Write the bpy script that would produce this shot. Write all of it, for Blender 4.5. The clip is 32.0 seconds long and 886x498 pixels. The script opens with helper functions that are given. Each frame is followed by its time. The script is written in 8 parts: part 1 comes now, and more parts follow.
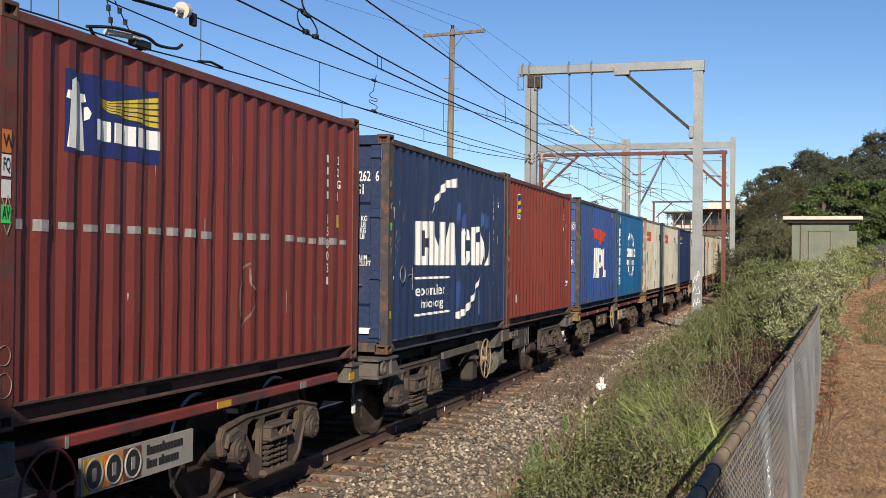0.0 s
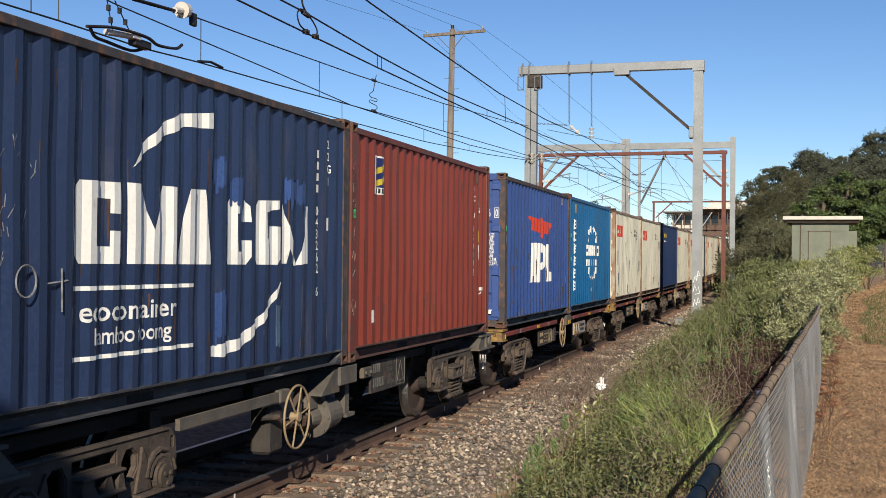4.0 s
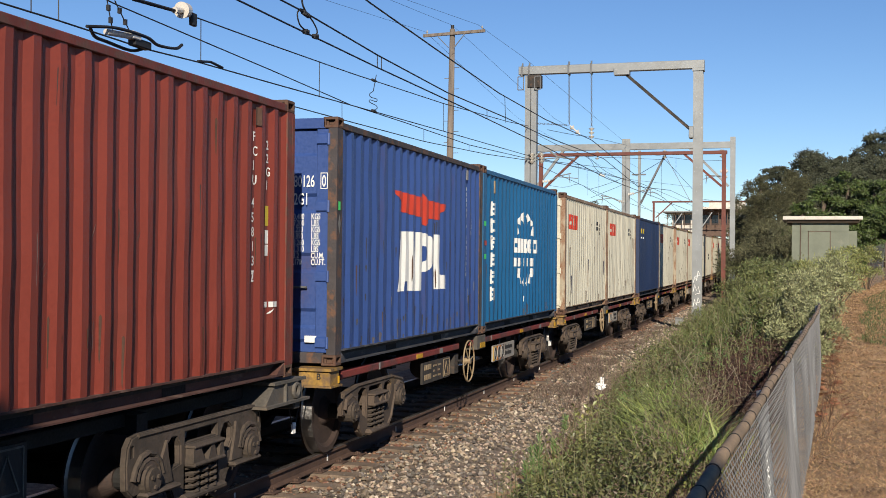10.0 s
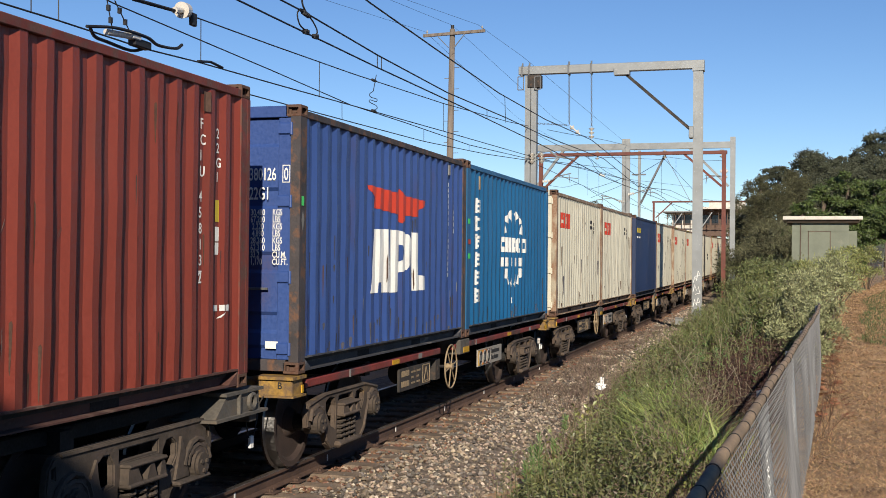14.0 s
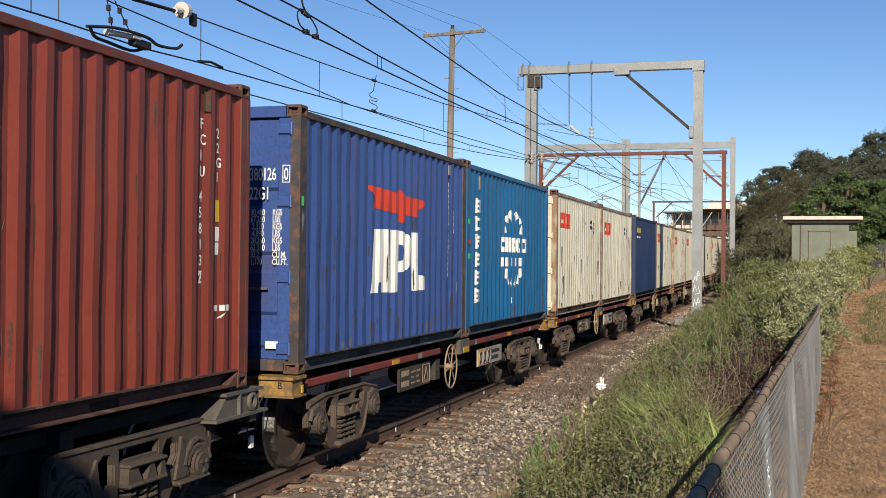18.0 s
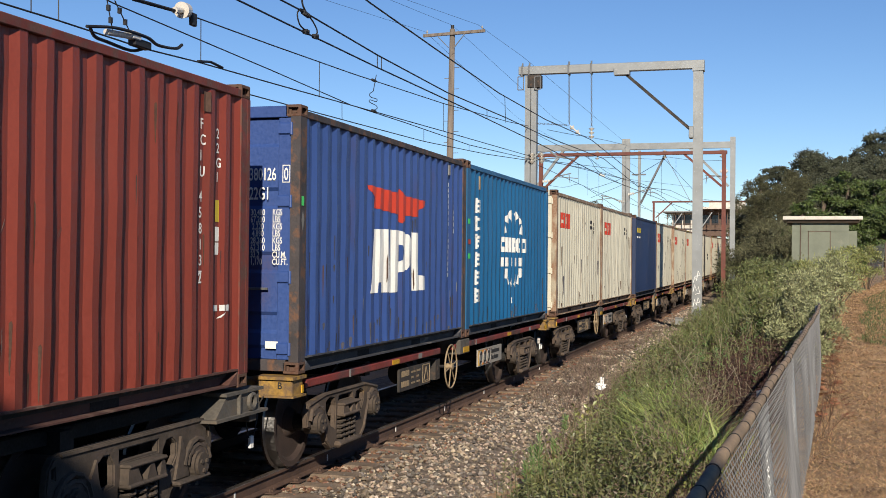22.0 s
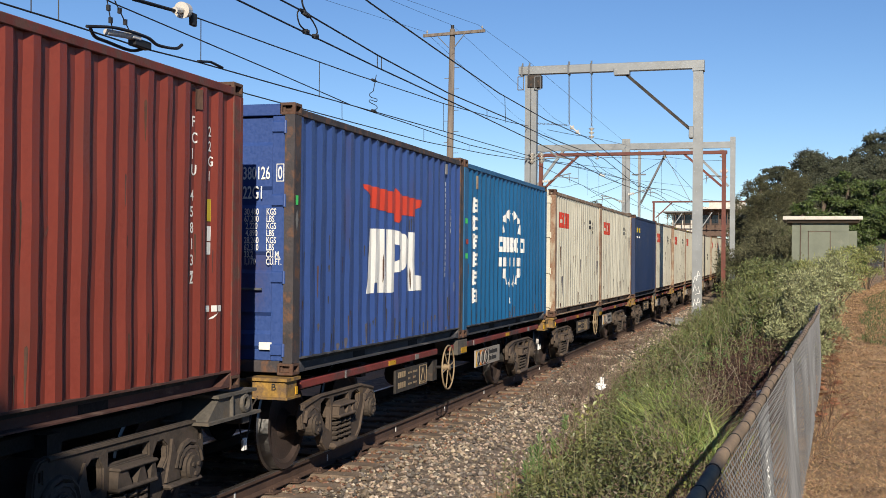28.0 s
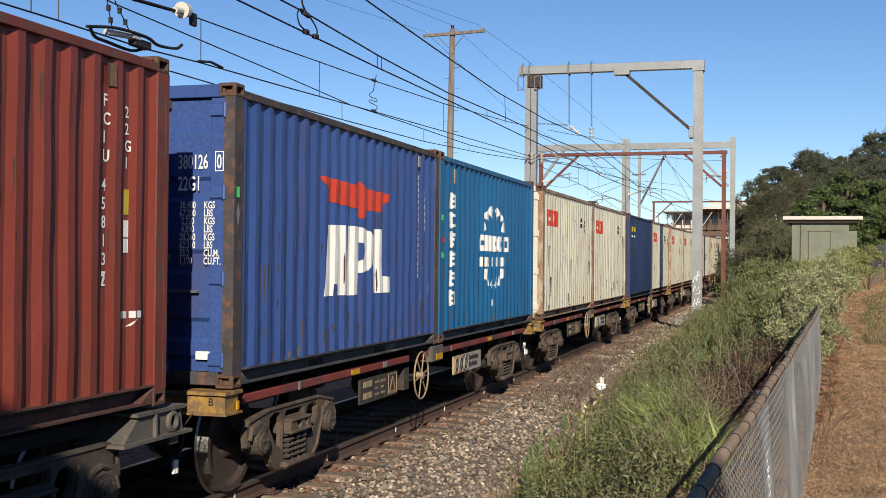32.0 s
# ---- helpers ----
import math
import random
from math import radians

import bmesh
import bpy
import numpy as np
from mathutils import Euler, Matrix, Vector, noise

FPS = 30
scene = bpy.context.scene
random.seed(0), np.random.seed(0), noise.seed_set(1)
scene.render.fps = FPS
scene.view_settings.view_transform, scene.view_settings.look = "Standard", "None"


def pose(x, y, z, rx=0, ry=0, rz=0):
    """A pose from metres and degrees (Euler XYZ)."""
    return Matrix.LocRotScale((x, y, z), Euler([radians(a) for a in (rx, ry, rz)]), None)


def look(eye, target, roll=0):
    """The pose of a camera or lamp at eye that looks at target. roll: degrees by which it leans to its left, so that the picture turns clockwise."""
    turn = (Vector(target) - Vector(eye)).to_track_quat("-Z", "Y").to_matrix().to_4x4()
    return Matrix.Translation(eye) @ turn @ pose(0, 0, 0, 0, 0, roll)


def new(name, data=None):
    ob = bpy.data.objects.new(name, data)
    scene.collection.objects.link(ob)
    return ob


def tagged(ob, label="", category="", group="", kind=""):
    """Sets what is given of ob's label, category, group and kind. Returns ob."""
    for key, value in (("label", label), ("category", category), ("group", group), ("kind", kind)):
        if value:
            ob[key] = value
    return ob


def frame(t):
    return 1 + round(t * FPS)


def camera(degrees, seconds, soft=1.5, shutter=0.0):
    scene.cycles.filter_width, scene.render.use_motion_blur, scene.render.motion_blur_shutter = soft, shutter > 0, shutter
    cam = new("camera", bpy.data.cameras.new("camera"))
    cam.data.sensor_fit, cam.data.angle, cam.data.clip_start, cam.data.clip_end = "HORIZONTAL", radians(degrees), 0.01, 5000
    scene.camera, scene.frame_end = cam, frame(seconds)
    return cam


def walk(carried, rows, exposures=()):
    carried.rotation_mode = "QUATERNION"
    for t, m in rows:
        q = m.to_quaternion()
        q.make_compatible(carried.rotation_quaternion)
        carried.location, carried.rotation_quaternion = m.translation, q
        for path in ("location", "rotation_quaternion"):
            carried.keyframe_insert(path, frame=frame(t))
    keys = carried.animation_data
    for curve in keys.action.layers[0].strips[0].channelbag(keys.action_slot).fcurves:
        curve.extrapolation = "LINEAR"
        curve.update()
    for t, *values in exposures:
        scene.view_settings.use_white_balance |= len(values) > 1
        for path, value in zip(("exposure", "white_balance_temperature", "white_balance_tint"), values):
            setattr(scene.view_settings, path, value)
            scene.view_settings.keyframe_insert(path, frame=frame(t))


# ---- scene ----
cam = camera(41.56, 32.0, soft=0.7)
EYE = Vector((5.674, -10.329, 2.102))
YAW, PITCH = 0.2849, 0.0126
AIM = EYE + Vector((-math.sin(YAW) * math.cos(PITCH), math.cos(YAW) * math.cos(PITCH), math.sin(PITCH))) * 10
VIEW = look(EYE, AIM, 0.56)
walk(cam, [(0, VIEW), (32, VIEW)], [(0, 0.45, 6500, 10), (32, 0.45, 6500, 10)])

# ---- light ----
SUN_WAY = Vector((0.416, -1.16, 0.60)).normalized()
world = bpy.data.worlds.new("sky")
scene.world = world
world.use_nodes = True
wn = world.node_tree.nodes
sky = wn.new("ShaderNodeTexSky")
sky.sky_type, sky.sun_disc = "NISHITA", False
sky.sun_elevation = math.asin(SUN_WAY.z)
sky.sun_rotation = math.atan2(SUN_WAY.x, SUN_WAY.y)
sky.altitude, sky.air_density, sky.dust_density, sky.ozone_density = 50, 0.8, 0.0, 3.0
tone = wn.new("ShaderNodeHueSaturation")
tone.inputs["Saturation"].default_value = 1.14
tone.inputs["Hue"].default_value = 0.506
world.node_tree.links.new(sky.outputs[0], tone.inputs["Color"])
world.node_tree.links.new(tone.outputs[0], wn["Background"].inputs[0])
wn["Background"].inputs[1].default_value = 0.082
sun = new("sun", bpy.data.lights.new("sun", "SUN"))
sun.data.energy, sun.data.angle, sun.data.color = 5.0, radians(0.53), (1.0, 0.89, 0.74)
sun.matrix_world = look(SUN_WAY * 50, (0, 0, 0))


# ---- materials ----
def mat(name, base, rough=0.65, metal=0.0, var=0.25, scale=3.0, fine=40.0, bump=0.15, spots=None, spot_amount=0.5,
        spot_scale=6.0, streak=1.0, rand=0.0, hue=0.0, island=0.0):
    """A grained, worn surface: base colour varied at two scales, with stains of a second colour."""
    base = tuple(0.72 * c for c in base)
    m = bpy.data.materials.new(name)
    m.use_nodes = True
    nt = m.node_tree
    n, ln = nt.nodes, nt.links
    bsdf = n["Principled BSDF"]
    bsdf.inputs["Roughness"].default_value = rough
    bsdf.inputs["Metallic"].default_value = metal
    co = n.new("ShaderNodeTexCoord")
    mp = n.new("ShaderNodeMapping")
    mp.inputs["Scale"].default_value = (1, 1, streak)
    ln.new(co.outputs["Object"], mp.inputs["Vector"])

    def tex(sc, detail=4.0, src=mp):
        t = n.new("ShaderNodeTexNoise")
        t.inputs["Scale"].default_value, t.inputs["Detail"].default_value = sc, detail
        ln.new(src.outputs[0] if src is mp else src.outputs["Object"], t.inputs["Vector"])
        return t.outputs["Fac"]

    def ranged(src, a, b, c, d):
        r = n.new("ShaderNodeMapRange")
        for i, v in enumerate((a, b, c, d)):
            r.inputs[i + 1].default_value = v
        ln.new(src, r.inputs[0])
        return r.outputs[0]

    def times(a, b):
        x = n.new("ShaderNodeMath")
        x.operation = "MULTIPLY"
        ln.new(a, x.inputs[0])
        ln.new(b, x.inputs[1])
        return x.outputs[0]

    big, small = tex(scale), tex(fine, 6.0, co)
    level = times(ranged(big, 0.3, 0.7, 1 - var, 1 + var), ranged(small, 0.3, 0.7, 1 - var * 0.7, 1 + var * 0.7))
    if rand:
        info = n.new("ShaderNodeObjectInfo")
        level = times(level, ranged(info.outputs["Random"], 0, 1, 1 - rand, 1 + rand))
    geo = None
    if island or hue:
        geo = n.new("ShaderNodeNewGeometry").outputs["Random Per Island"]
    if island:
        level = times(level, ranged(geo, 0, 1, 1 - island, 1 + island))
    hsv = n.new("ShaderNodeHueSaturation")
    hsv.inputs["Color"].default_value = (*base, 1)
    ln.new(level, hsv.inputs["Value"])
    if hue:
        wn_ = n.new("ShaderNodeTexWhiteNoise")
        wn_.noise_dimensions = "1D"
        ln.new(geo, wn_.inputs["W"])
        ln.new(ranged(wn_.outputs["Value"], 0, 1, 0.5 - hue, 0.5 + hue), hsv.inputs["Hue"])
    out = hsv.outputs[0]
    if spots:
        mix = n.new("ShaderNodeMix")
        mix.data_type = "RGBA"
        mix.inputs[7].default_value = (*spots, 1)
        edge = 0.72 - 0.35 * spot_amount
        ln.new(times(ranged(tex(spot_scale, 8.0), edge, edge + 0.12, 0, 1), ranged(small, 0.25, 0.6, 0.4, 1)), mix.inputs[0])
        ln.new(out, mix.inputs[6])
        out = mix.outputs[2]
    ln.new(out, bsdf.inputs["Base Color"])
    ln.new(ranged(small, 0.3, 0.7, max(rough - 0.12, 0.05), min(rough + 0.12, 1)), bsdf.inputs["Roughness"])
    if bump:
        bp = n.new("ShaderNodeBump")
        bp.inputs["Strength"].default_value, bp.inputs["Distance"].default_value = bump, 0.02
        ln.new(small, bp.inputs["Height"])
        ln.new(bp.outputs[0], bsdf.inputs["Normal"])
    return m


RUST = (0.075, 0.03, 0.016)
M = {
    "red_paint": mat("red_container_paint", (0.178, 0.029, 0.021), 0.55, var=0.12, scale=1.2, spots=(0.12, 0.03, 0.02), spot_amount=0.45, spot_scale=2.5, streak=0.25, bump=0.05),
    "red_paint2": mat("red_oxide_container_paint", (0.235, 0.040, 0.023), 0.55, var=0.12, scale=1.2, spots=(0.14, 0.035, 0.022), spot_amount=0.45, spot_scale=2.5, streak=0.25, bump=0.05),
    "navy": mat("navy_container_paint", (0.017, 0.036, 0.10), 0.5, var=0.15, scale=1.2, spots=(0.035, 0.04, 0.07), spot_amount=0.45, spot_scale=2.5, streak=0.25, bump=0.05),
    "blue": mat("blue_container_paint", (0.037, 0.085, 0.285), 0.5, var=0.12, scale=1.2, spots=(0.045, 0.05, 0.13), spot_amount=0.45, spot_scale=2.5, streak=0.25, bump=0.05),
    "teal": mat("teal_blue_container_paint", (0.010, 0.125, 0.30), 0.5, var=0.12, scale=1.2, spots=(0.015, 0.085, 0.2), spot_amount=0.45, spot_scale=2.5, streak=0.25, bump=0.05),
    "cream": mat("cream_container_paint", (0.66, 0.63, 0.50), 0.55, var=0.12, scale=1.2, spots=(0.34, 0.29, 0.22), spot_amount=0.42, spot_scale=3.5, streak=0.22, bump=0.05),
    "rust_frame": mat("rusted_corner_steel", (0.115, 0.062, 0.040), 0.8, var=0.3, scale=4, spots=RUST, spot_amount=0.6, spot_scale=9, bump=0.2),
    "rust_frame_blue": mat("rust_streaked_dark_steel", (0.06, 0.052, 0.055), 0.75, var=0.3, scale=4, spots=(0.12, 0.06, 0.035), spot_amount=0.6, spot_scale=9, bump=0.2),
    "white_mark": mat("white_lettering_paint", (0.95, 0.95, 0.90), 0.55, var=0.08, scale=3, spots=(0.4, 0.38, 0.34), spot_amount=0.2, spot_scale=5, bump=0.03),
    "red_mark": mat("red_lettering_paint", (0.62, 0.055, 0.025), 0.55, var=0.08, bump=0.03),
    "blue_mark": mat("deep_blue_decal", (0.014, 0.022, 0.13), 0.45, var=0.08, bump=0.03),
    "yellow_mark": mat("yellow_decal", (0.62, 0.47, 0.03), 0.5, var=0.08, bump=0.03),
    "orange_mark": mat("orange_sticker", (0.72, 0.22, 0.03), 0.5, var=0.08, bump=0.03),
    "green_mark": mat("green_sticker", (0.08, 0.85, 0.17), 0.5, var=0.08, bump=0.03),
    "dark_mark": mat("black_marking", (0.02, 0.02, 0.022), 0.6, var=0.1, bump=0.03),
    "touch_up": mat("streaky_blue_touch_up_paint", (0.038, 0.085, 0.25), 0.5, var=0.3, scale=3, streak=0.15, bump=0.03),
    "board_mark": mat("dirt_dimmed_marking", (0.125, 0.12, 0.10), 0.7, var=0.4, scale=8, bump=0.03),
    "grey_mark": mat("faded_pale_marking", (0.30, 0.29, 0.27), 0.6, var=0.25, bump=0.03),
    "wagon_grey": mat("dusty_wagon_steel", (0.115, 0.103, 0.086), 0.85, var=0.3, scale=4, spots=(0.11, 0.085, 0.06), spot_amount=0.5, bump=0.2),
    "wagon_dark": mat("grimy_underframe_steel", (0.040, 0.034, 0.029), 0.85, var=0.35, scale=4, spots=(0.09, 0.055, 0.035), spot_amount=0.45, bump=0.2),
    "wagon_red": mat("red_wagon_rail_paint", (0.25, 0.042, 0.032), 0.6, var=0.2, scale=3, spots=(0.045, 0.038, 0.036), spot_amount=0.62, spot_scale=1.6, bump=0.1),
    "wagon_yellow": mat("yellow_headstock_paint", (0.36, 0.21, 0.045), 0.75, var=0.3, scale=6, spots=(0.12, 0.075, 0.04), spot_amount=0.8, spot_scale=8, bump=0.15),
    "bogie": mat("dusty_cast_bogie_steel", (0.078, 0.059, 0.044), 0.9, var=0.3, scale=5, spots=(0.07, 0.05, 0.04), spot_amount=0.5, bump=0.25),
    "bogie_yellow": mat("brown_cast_steel_with_traces_of_yellow_paint", (0.098, 0.070, 0.050), 0.85, var=0.3, scale=4, spots=(0.20, 0.125, 0.045), spot_amount=0.3, spot_scale=3.2, bump=0.25),
    "rail_dark": mat("dull_dark_bottom_rail", (0.052, 0.054, 0.064), 0.75, var=0.25, scale=3, spots=(0.15, 0.14, 0.13), spot_amount=0.4, spot_scale=3, streak=3, bump=0.12),
    "chalk": mat("faded_chalk", (0.27, 0.17, 0.14), 0.9, var=0.4, scale=9, bump=0.03),
    "chalk_grey": mat("pale_grey_chalk", (0.22, 0.23, 0.25), 0.9, var=0.4, scale=9, bump=0.03),
    "reflector": mat("amber_reflector", (0.72, 0.40, 0.03), 0.35, var=0.1, bump=0.03),
    "bogie_rust": mat("rusty_cast_steel", (0.15, 0.075, 0.045), 0.9, var=0.3, scale=5, spots=(0.06, 0.035, 0.025), spot_amount=0.5, bump=0.25),
    "red_post": mat("scuffed_red_corner_steel", (0.185, 0.040, 0.027), 0.65, var=0.25, scale=4, spots=(0.095, 0.048, 0.034), spot_amount=0.65, spot_scale=9, bump=0.12),
    "red_rail": mat("dusty_red_bottom_rail", (0.105, 0.045, 0.034), 0.8, var=0.25, scale=3, spots=(0.16, 0.10, 0.075), spot_amount=0.4, spot_scale=4, streak=3, bump=0.12),
    "cream_post": mat("rust_streaked_cream_steel", (0.50, 0.43, 0.31), 0.7, var=0.25, scale=4, spots=(0.19, 0.095, 0.05), spot_amount=0.95, spot_scale=7, streak=0.3, bump=0.12),
    "hollow": mat("hollow_shade_black", (0.008, 0.007, 0.007), 0.9, var=0.2, bump=0.05),
    # Darker than the underframe's own steel: the shade below the wagons is coloured in.
    "under": mat("shade_black_underframe", (0.014, 0.013, 0.012), 0.9, var=0.3, scale=4, bump=0.1),
    "wheel_disc": mat("grimy_wheel_disc", (0.055, 0.034, 0.027), 0.85, var=0.3, scale=5, spots=(0.035, 0.025, 0.02), spot_amount=0.5, bump=0.2),
    "wheel_steel": mat("polished_tread_steel", (0.50, 0.49, 0.48), 0.42, 1.0, var=0.1, scale=3, bump=0),
    "beige": mat("beige_handwheel_paint", (0.35, 0.26, 0.15), 0.7, var=0.2, spots=(0.2, 0.12, 0.07), spot_amount=0.4, bump=0.1),
    "sign": mat("faded_sign_board", (0.40, 0.37, 0.32), 0.7, var=0.15, scale=3, spots=(0.25, 0.2, 0.15), spot_amount=0.35, bump=0.05),
    "streak": mat("rust_stain", (0.10, 0.05, 0.032), 0.85, var=0.3, scale=5, bump=0.1),
    "smear": mat("dark_grime", (0.045, 0.042, 0.045), 0.8, var=0.3, scale=5, bump=0.1),
    "touch_up_pale": mat("pale_touch_up_paint", (0.085, 0.14, 0.22), 0.6, var=0.3, scale=6, streak=0.3, bump=0.05),
    "dust": mat("pale_road_dust", (0.085, 0.08, 0.10), 0.9, var=0.3, scale=5, bump=0.1),
    "rail": mat("rusty_rail_steel", (0.105, 0.06, 0.042), 0.8, var=0.3, scale=3, spots=(0.08, 0.045, 0.03), spot_amount=0.5, bump=0.2),
    "rail_top": mat("worn_rail_head", (0.40, 0.36, 0.33), 0.35, 0.9, var=0.2, bump=0.05),
    "sleeper": mat("weathered_timber_sleeper", (0.205, 0.15, 0.105), 0.9, var=0.35, scale=6, fine=60, bump=0.4, rand=0.25),
    "stone": mat("ballast_stone", (0.31, 0.243, 0.178), 0.9, var=0.2, scale=8, fine=90, bump=0.3, island=0.72, hue=0.02),
    "stone_pale": mat("pale_ballast_stone", (0.52, 0.44, 0.35), 0.9, var=0.2, scale=8, fine=90, bump=0.3, island=0.4, hue=0.02),
    "stone_rust": mat("rust_stained_stone", (0.20, 0.105, 0.062), 0.9, var=0.25, scale=8, fine=90, bump=0.3, island=0.5, hue=0.02),
    "stone_dark": mat("dark_ballast_stone", (0.165, 0.145, 0.125), 0.9, var=0.2, scale=8, fine=90, bump=0.3, island=0.5, hue=0.02),
    "ballast": mat("ballast_bed", (0.20, 0.153, 0.113), 0.95, var=0.5, scale=9, fine=55, bump=0.8),
    "soil": mat("dry_leaf_litter_soil", (0.40, 0.25, 0.13), 0.95, var=0.4, scale=0.7, fine=25, bump=0.6, spots=(0.15, 0.10, 0.055), spot_amount=0.5, spot_scale=1.4),
    "galv": mat("galvanised_steel", (0.30, 0.315, 0.315), 0.5, 0.35, var=0.12, scale=2, fine=60, spots=(0.55, 0.55, 0.54), spot_amount=0.25, spot_scale=26, bump=0.08),
    "galv_dark": mat("weathered_galvanised_steel", (0.16, 0.165, 0.17), 0.6, 0.3, var=0.2, bump=0.08),
    "red_oxide": mat("red_oxide_gantry_paint", (0.165, 0.048, 0.032), 0.75, var=0.2, scale=3, spots=(0.09, 0.035, 0.025), spot_amount=0.5, bump=0.1),
    "wire": mat("dark_overhead_wire", (0.03, 0.03, 0.032), 0.6, 0.3, var=0.2, bump=0),
    "porcelain": mat("cream_porcelain", (0.72, 0.68, 0.60), 0.25, var=0.05, bump=0),
    "pole_wood": mat("weathered_timber_pole", (0.20, 0.165, 0.135), 0.9, var=0.35, scale=6, fine=50, streak=0.15, bump=0.3),
}


# ---- mesh helpers ----
def link(name, bm, material, parent=None, label="", smooth=False):
    me = bpy.data.meshes.new(name)
    bm.to_mesh(me)
    bm.free()
    me.materials.append(material)
    if smooth:
        me.polygons.foreach_set("use_smooth", [True] * len(me.polygons))
    ob = new(name, me)
    if parent:
        ob.parent = parent
    if label:
        ob["label"] = label
    return ob


def part(name, bm, material, parent, label="", smooth=False):
    return link(name, bm, material, parent, label, smooth)


def raw(name, verts, faces, material, parent=None):
    """A mesh from numpy arrays of vertices and of faces."""
    me = bpy.data.meshes.new(name)
    me.from_pydata(np.asarray(verts).tolist(), [], np.asarray(faces).tolist())
    me.materials.append(material)
    ob = new(name, me)
    if parent:
        ob.parent = parent
    return ob


def empty(name, m=None):
    ob = new(name)
    ob.empty_display_size = 0.3
    if m is not None:
        ob.matrix_basis = m
    return ob


def box(bm, x0, x1, y0, y1, z0, z1, bevel=0.0, m=None):
    mm = Matrix.Translation(((x0 + x1) / 2, (y0 + y1) / 2, (z0 + z1) / 2)) @ Matrix.Diagonal((abs(x1 - x0), abs(y1 - y0), abs(z1 - z0), 1))
    vs = bmesh.ops.create_cube(bm, size=1, matrix=(m @ mm) if m else mm)["verts"]
    if bevel:
        bmesh.ops.bevel(bm, geom=list({e for v in vs for e in v.link_edges}), offset=bevel, segments=1, affect="EDGES")
    return bm


def rod(bm, a, b, r, seg=8, r2=None):
    """A round bar from a to b."""
    a, b = Vector(a), Vector(b)
    m = Matrix.Translation((a + b) / 2) @ (b - a).to_track_quat("Z", "Y").to_matrix().to_4x4()
    bmesh.ops.create_cone(bm, cap_ends=True, segments=seg, radius1=r, radius2=r if r2 is None else r2, depth=(b - a).length, matrix=m)
    return bm


def bar(bm, a, b, w, h, up=(0, 0, 1)):
    """A square bar from a to b, w wide and h deep."""
    a, b = Vector(a), Vector(b)
    y = (b - a).normalized()
    x = y.cross(Vector(up)).normalized()
    z = x.cross(y)
    m = Matrix((x, y, z)).transposed().to_4x4()
    m.translation = (a + b) / 2
    bmesh.ops.create_cube(bm, size=1, matrix=m @ Matrix.Diagonal((w, (b - a).length, h, 1)))
    return bm


def ring(bm, centre, axis, big, small, seg=28, sides=8):
    q = Vector(axis).to_track_quat("Z", "Y").to_matrix()
    rows = []
    for i in range(seg):
        a = 2 * math.pi * i / seg
        row = []
        for j in range(sides):
            b = 2 * math.pi * j / sides
            rr = big + small * math.cos(b)
            row.append(bm.verts.new(Vector(centre) + q @ Vector((rr * math.cos(a), rr * math.sin(a), small * math.sin(b)))))
        rows.append(row)
    for i in range(seg):
        for j in range(sides):
            bm.faces.new((rows[i][j], rows[(i + 1) % seg][j], rows[(i + 1) % seg][(j + 1) % sides], rows[i][(j + 1) % sides]))
    return bm


def plate(bm, outline, x0, x1):
    """A flat plate: an outline in (y, z), thick from x0 to x1."""
    a = [bm.verts.new((x0, y, z)) for y, z in outline]
    b = [bm.verts.new((x1, y, z)) for y, z in outline]
    bm.faces.new(a)
    bm.faces.new(b[::-1])
    for i in range(len(a)):
        j = (i + 1) % len(a)
        bm.faces.new((a[i], a[j], b[j], b[i]))
    bmesh.ops.recalc_face_normals(bm, faces=bm.faces[:])
    return bm


def tube(bm, pts, r, sides=6):
    """A bent round bar through the points."""
    pts = [Vector(p) for p in pts]
    rows = []
    for i, p in enumerate(pts):
        t = (pts[min(i + 1, len(pts) - 1)] - pts[max(i - 1, 0)]).normalized()
        u = t.cross(Vector((0.13, 0.31, 0.94))).normalized()
        v = t.cross(u)
        rows.append([bm.verts.new(p + r * (math.cos(2 * math.pi * k / sides) * u + math.sin(2 * math.pi * k / sides) * v)) for k in range(sides)])
    for a, b in zip(rows, rows[1:]):
        for k in range(sides):
            bm.faces.new((a[k], a[(k + 1) % sides], b[(k + 1) % sides], b[k]))
    bm.faces.new(rows[0][::-1])
    bm.faces.new(rows[-1])
    return bm


def holed(bm, outline, holes, x0, x1, bevel=0.012):
    """A thick plate with openings through it: outline and holes in (y, z)."""
    edges = []
    for loop in [outline] + holes:
        vs = [bm.verts.new((x0, y, z)) for y, z in loop]
        edges += [bm.edges.new((a, b)) for a, b in zip(vs, vs[1:] + vs[:1])]
    out = bmesh.ops.triangle_fill(bm, use_beauty=True, use_dissolve=False, edges=edges)
    faces = [g for g in out["geom"] if isinstance(g, bmesh.types.BMFace)]
    ext = bmesh.ops.extrude_face_region(bm, geom=faces)
    vs = [g for g in ext["geom"] if isinstance(g, bmesh.types.BMVert)]
    bmesh.ops.translate(bm, verts=vs, vec=(x1 - x0, 0, 0))
    bmesh.ops.recalc_face_normals(bm, faces=bm.faces[:])
    if bevel:
        sharp = [e for e in bm.edges if len(e.link_faces) == 2 and e.calc_face_angle(0) > 1.2 and abs(e.verts[0].co.x - e.verts[1].co.x) < 1e-6 and abs(e.verts[0].co.x - x1) < 1e-6]
        bmesh.ops.bevel(bm, geom=sharp, offset=bevel, segments=2, affect="EDGES", clamp_overlap=True)
    return bm


B = bmesh.new
RNG = np.random.default_rng(7)


def track_z(y):
    return 1e-4 * min(max(y, 0.0), 110.0) ** 2


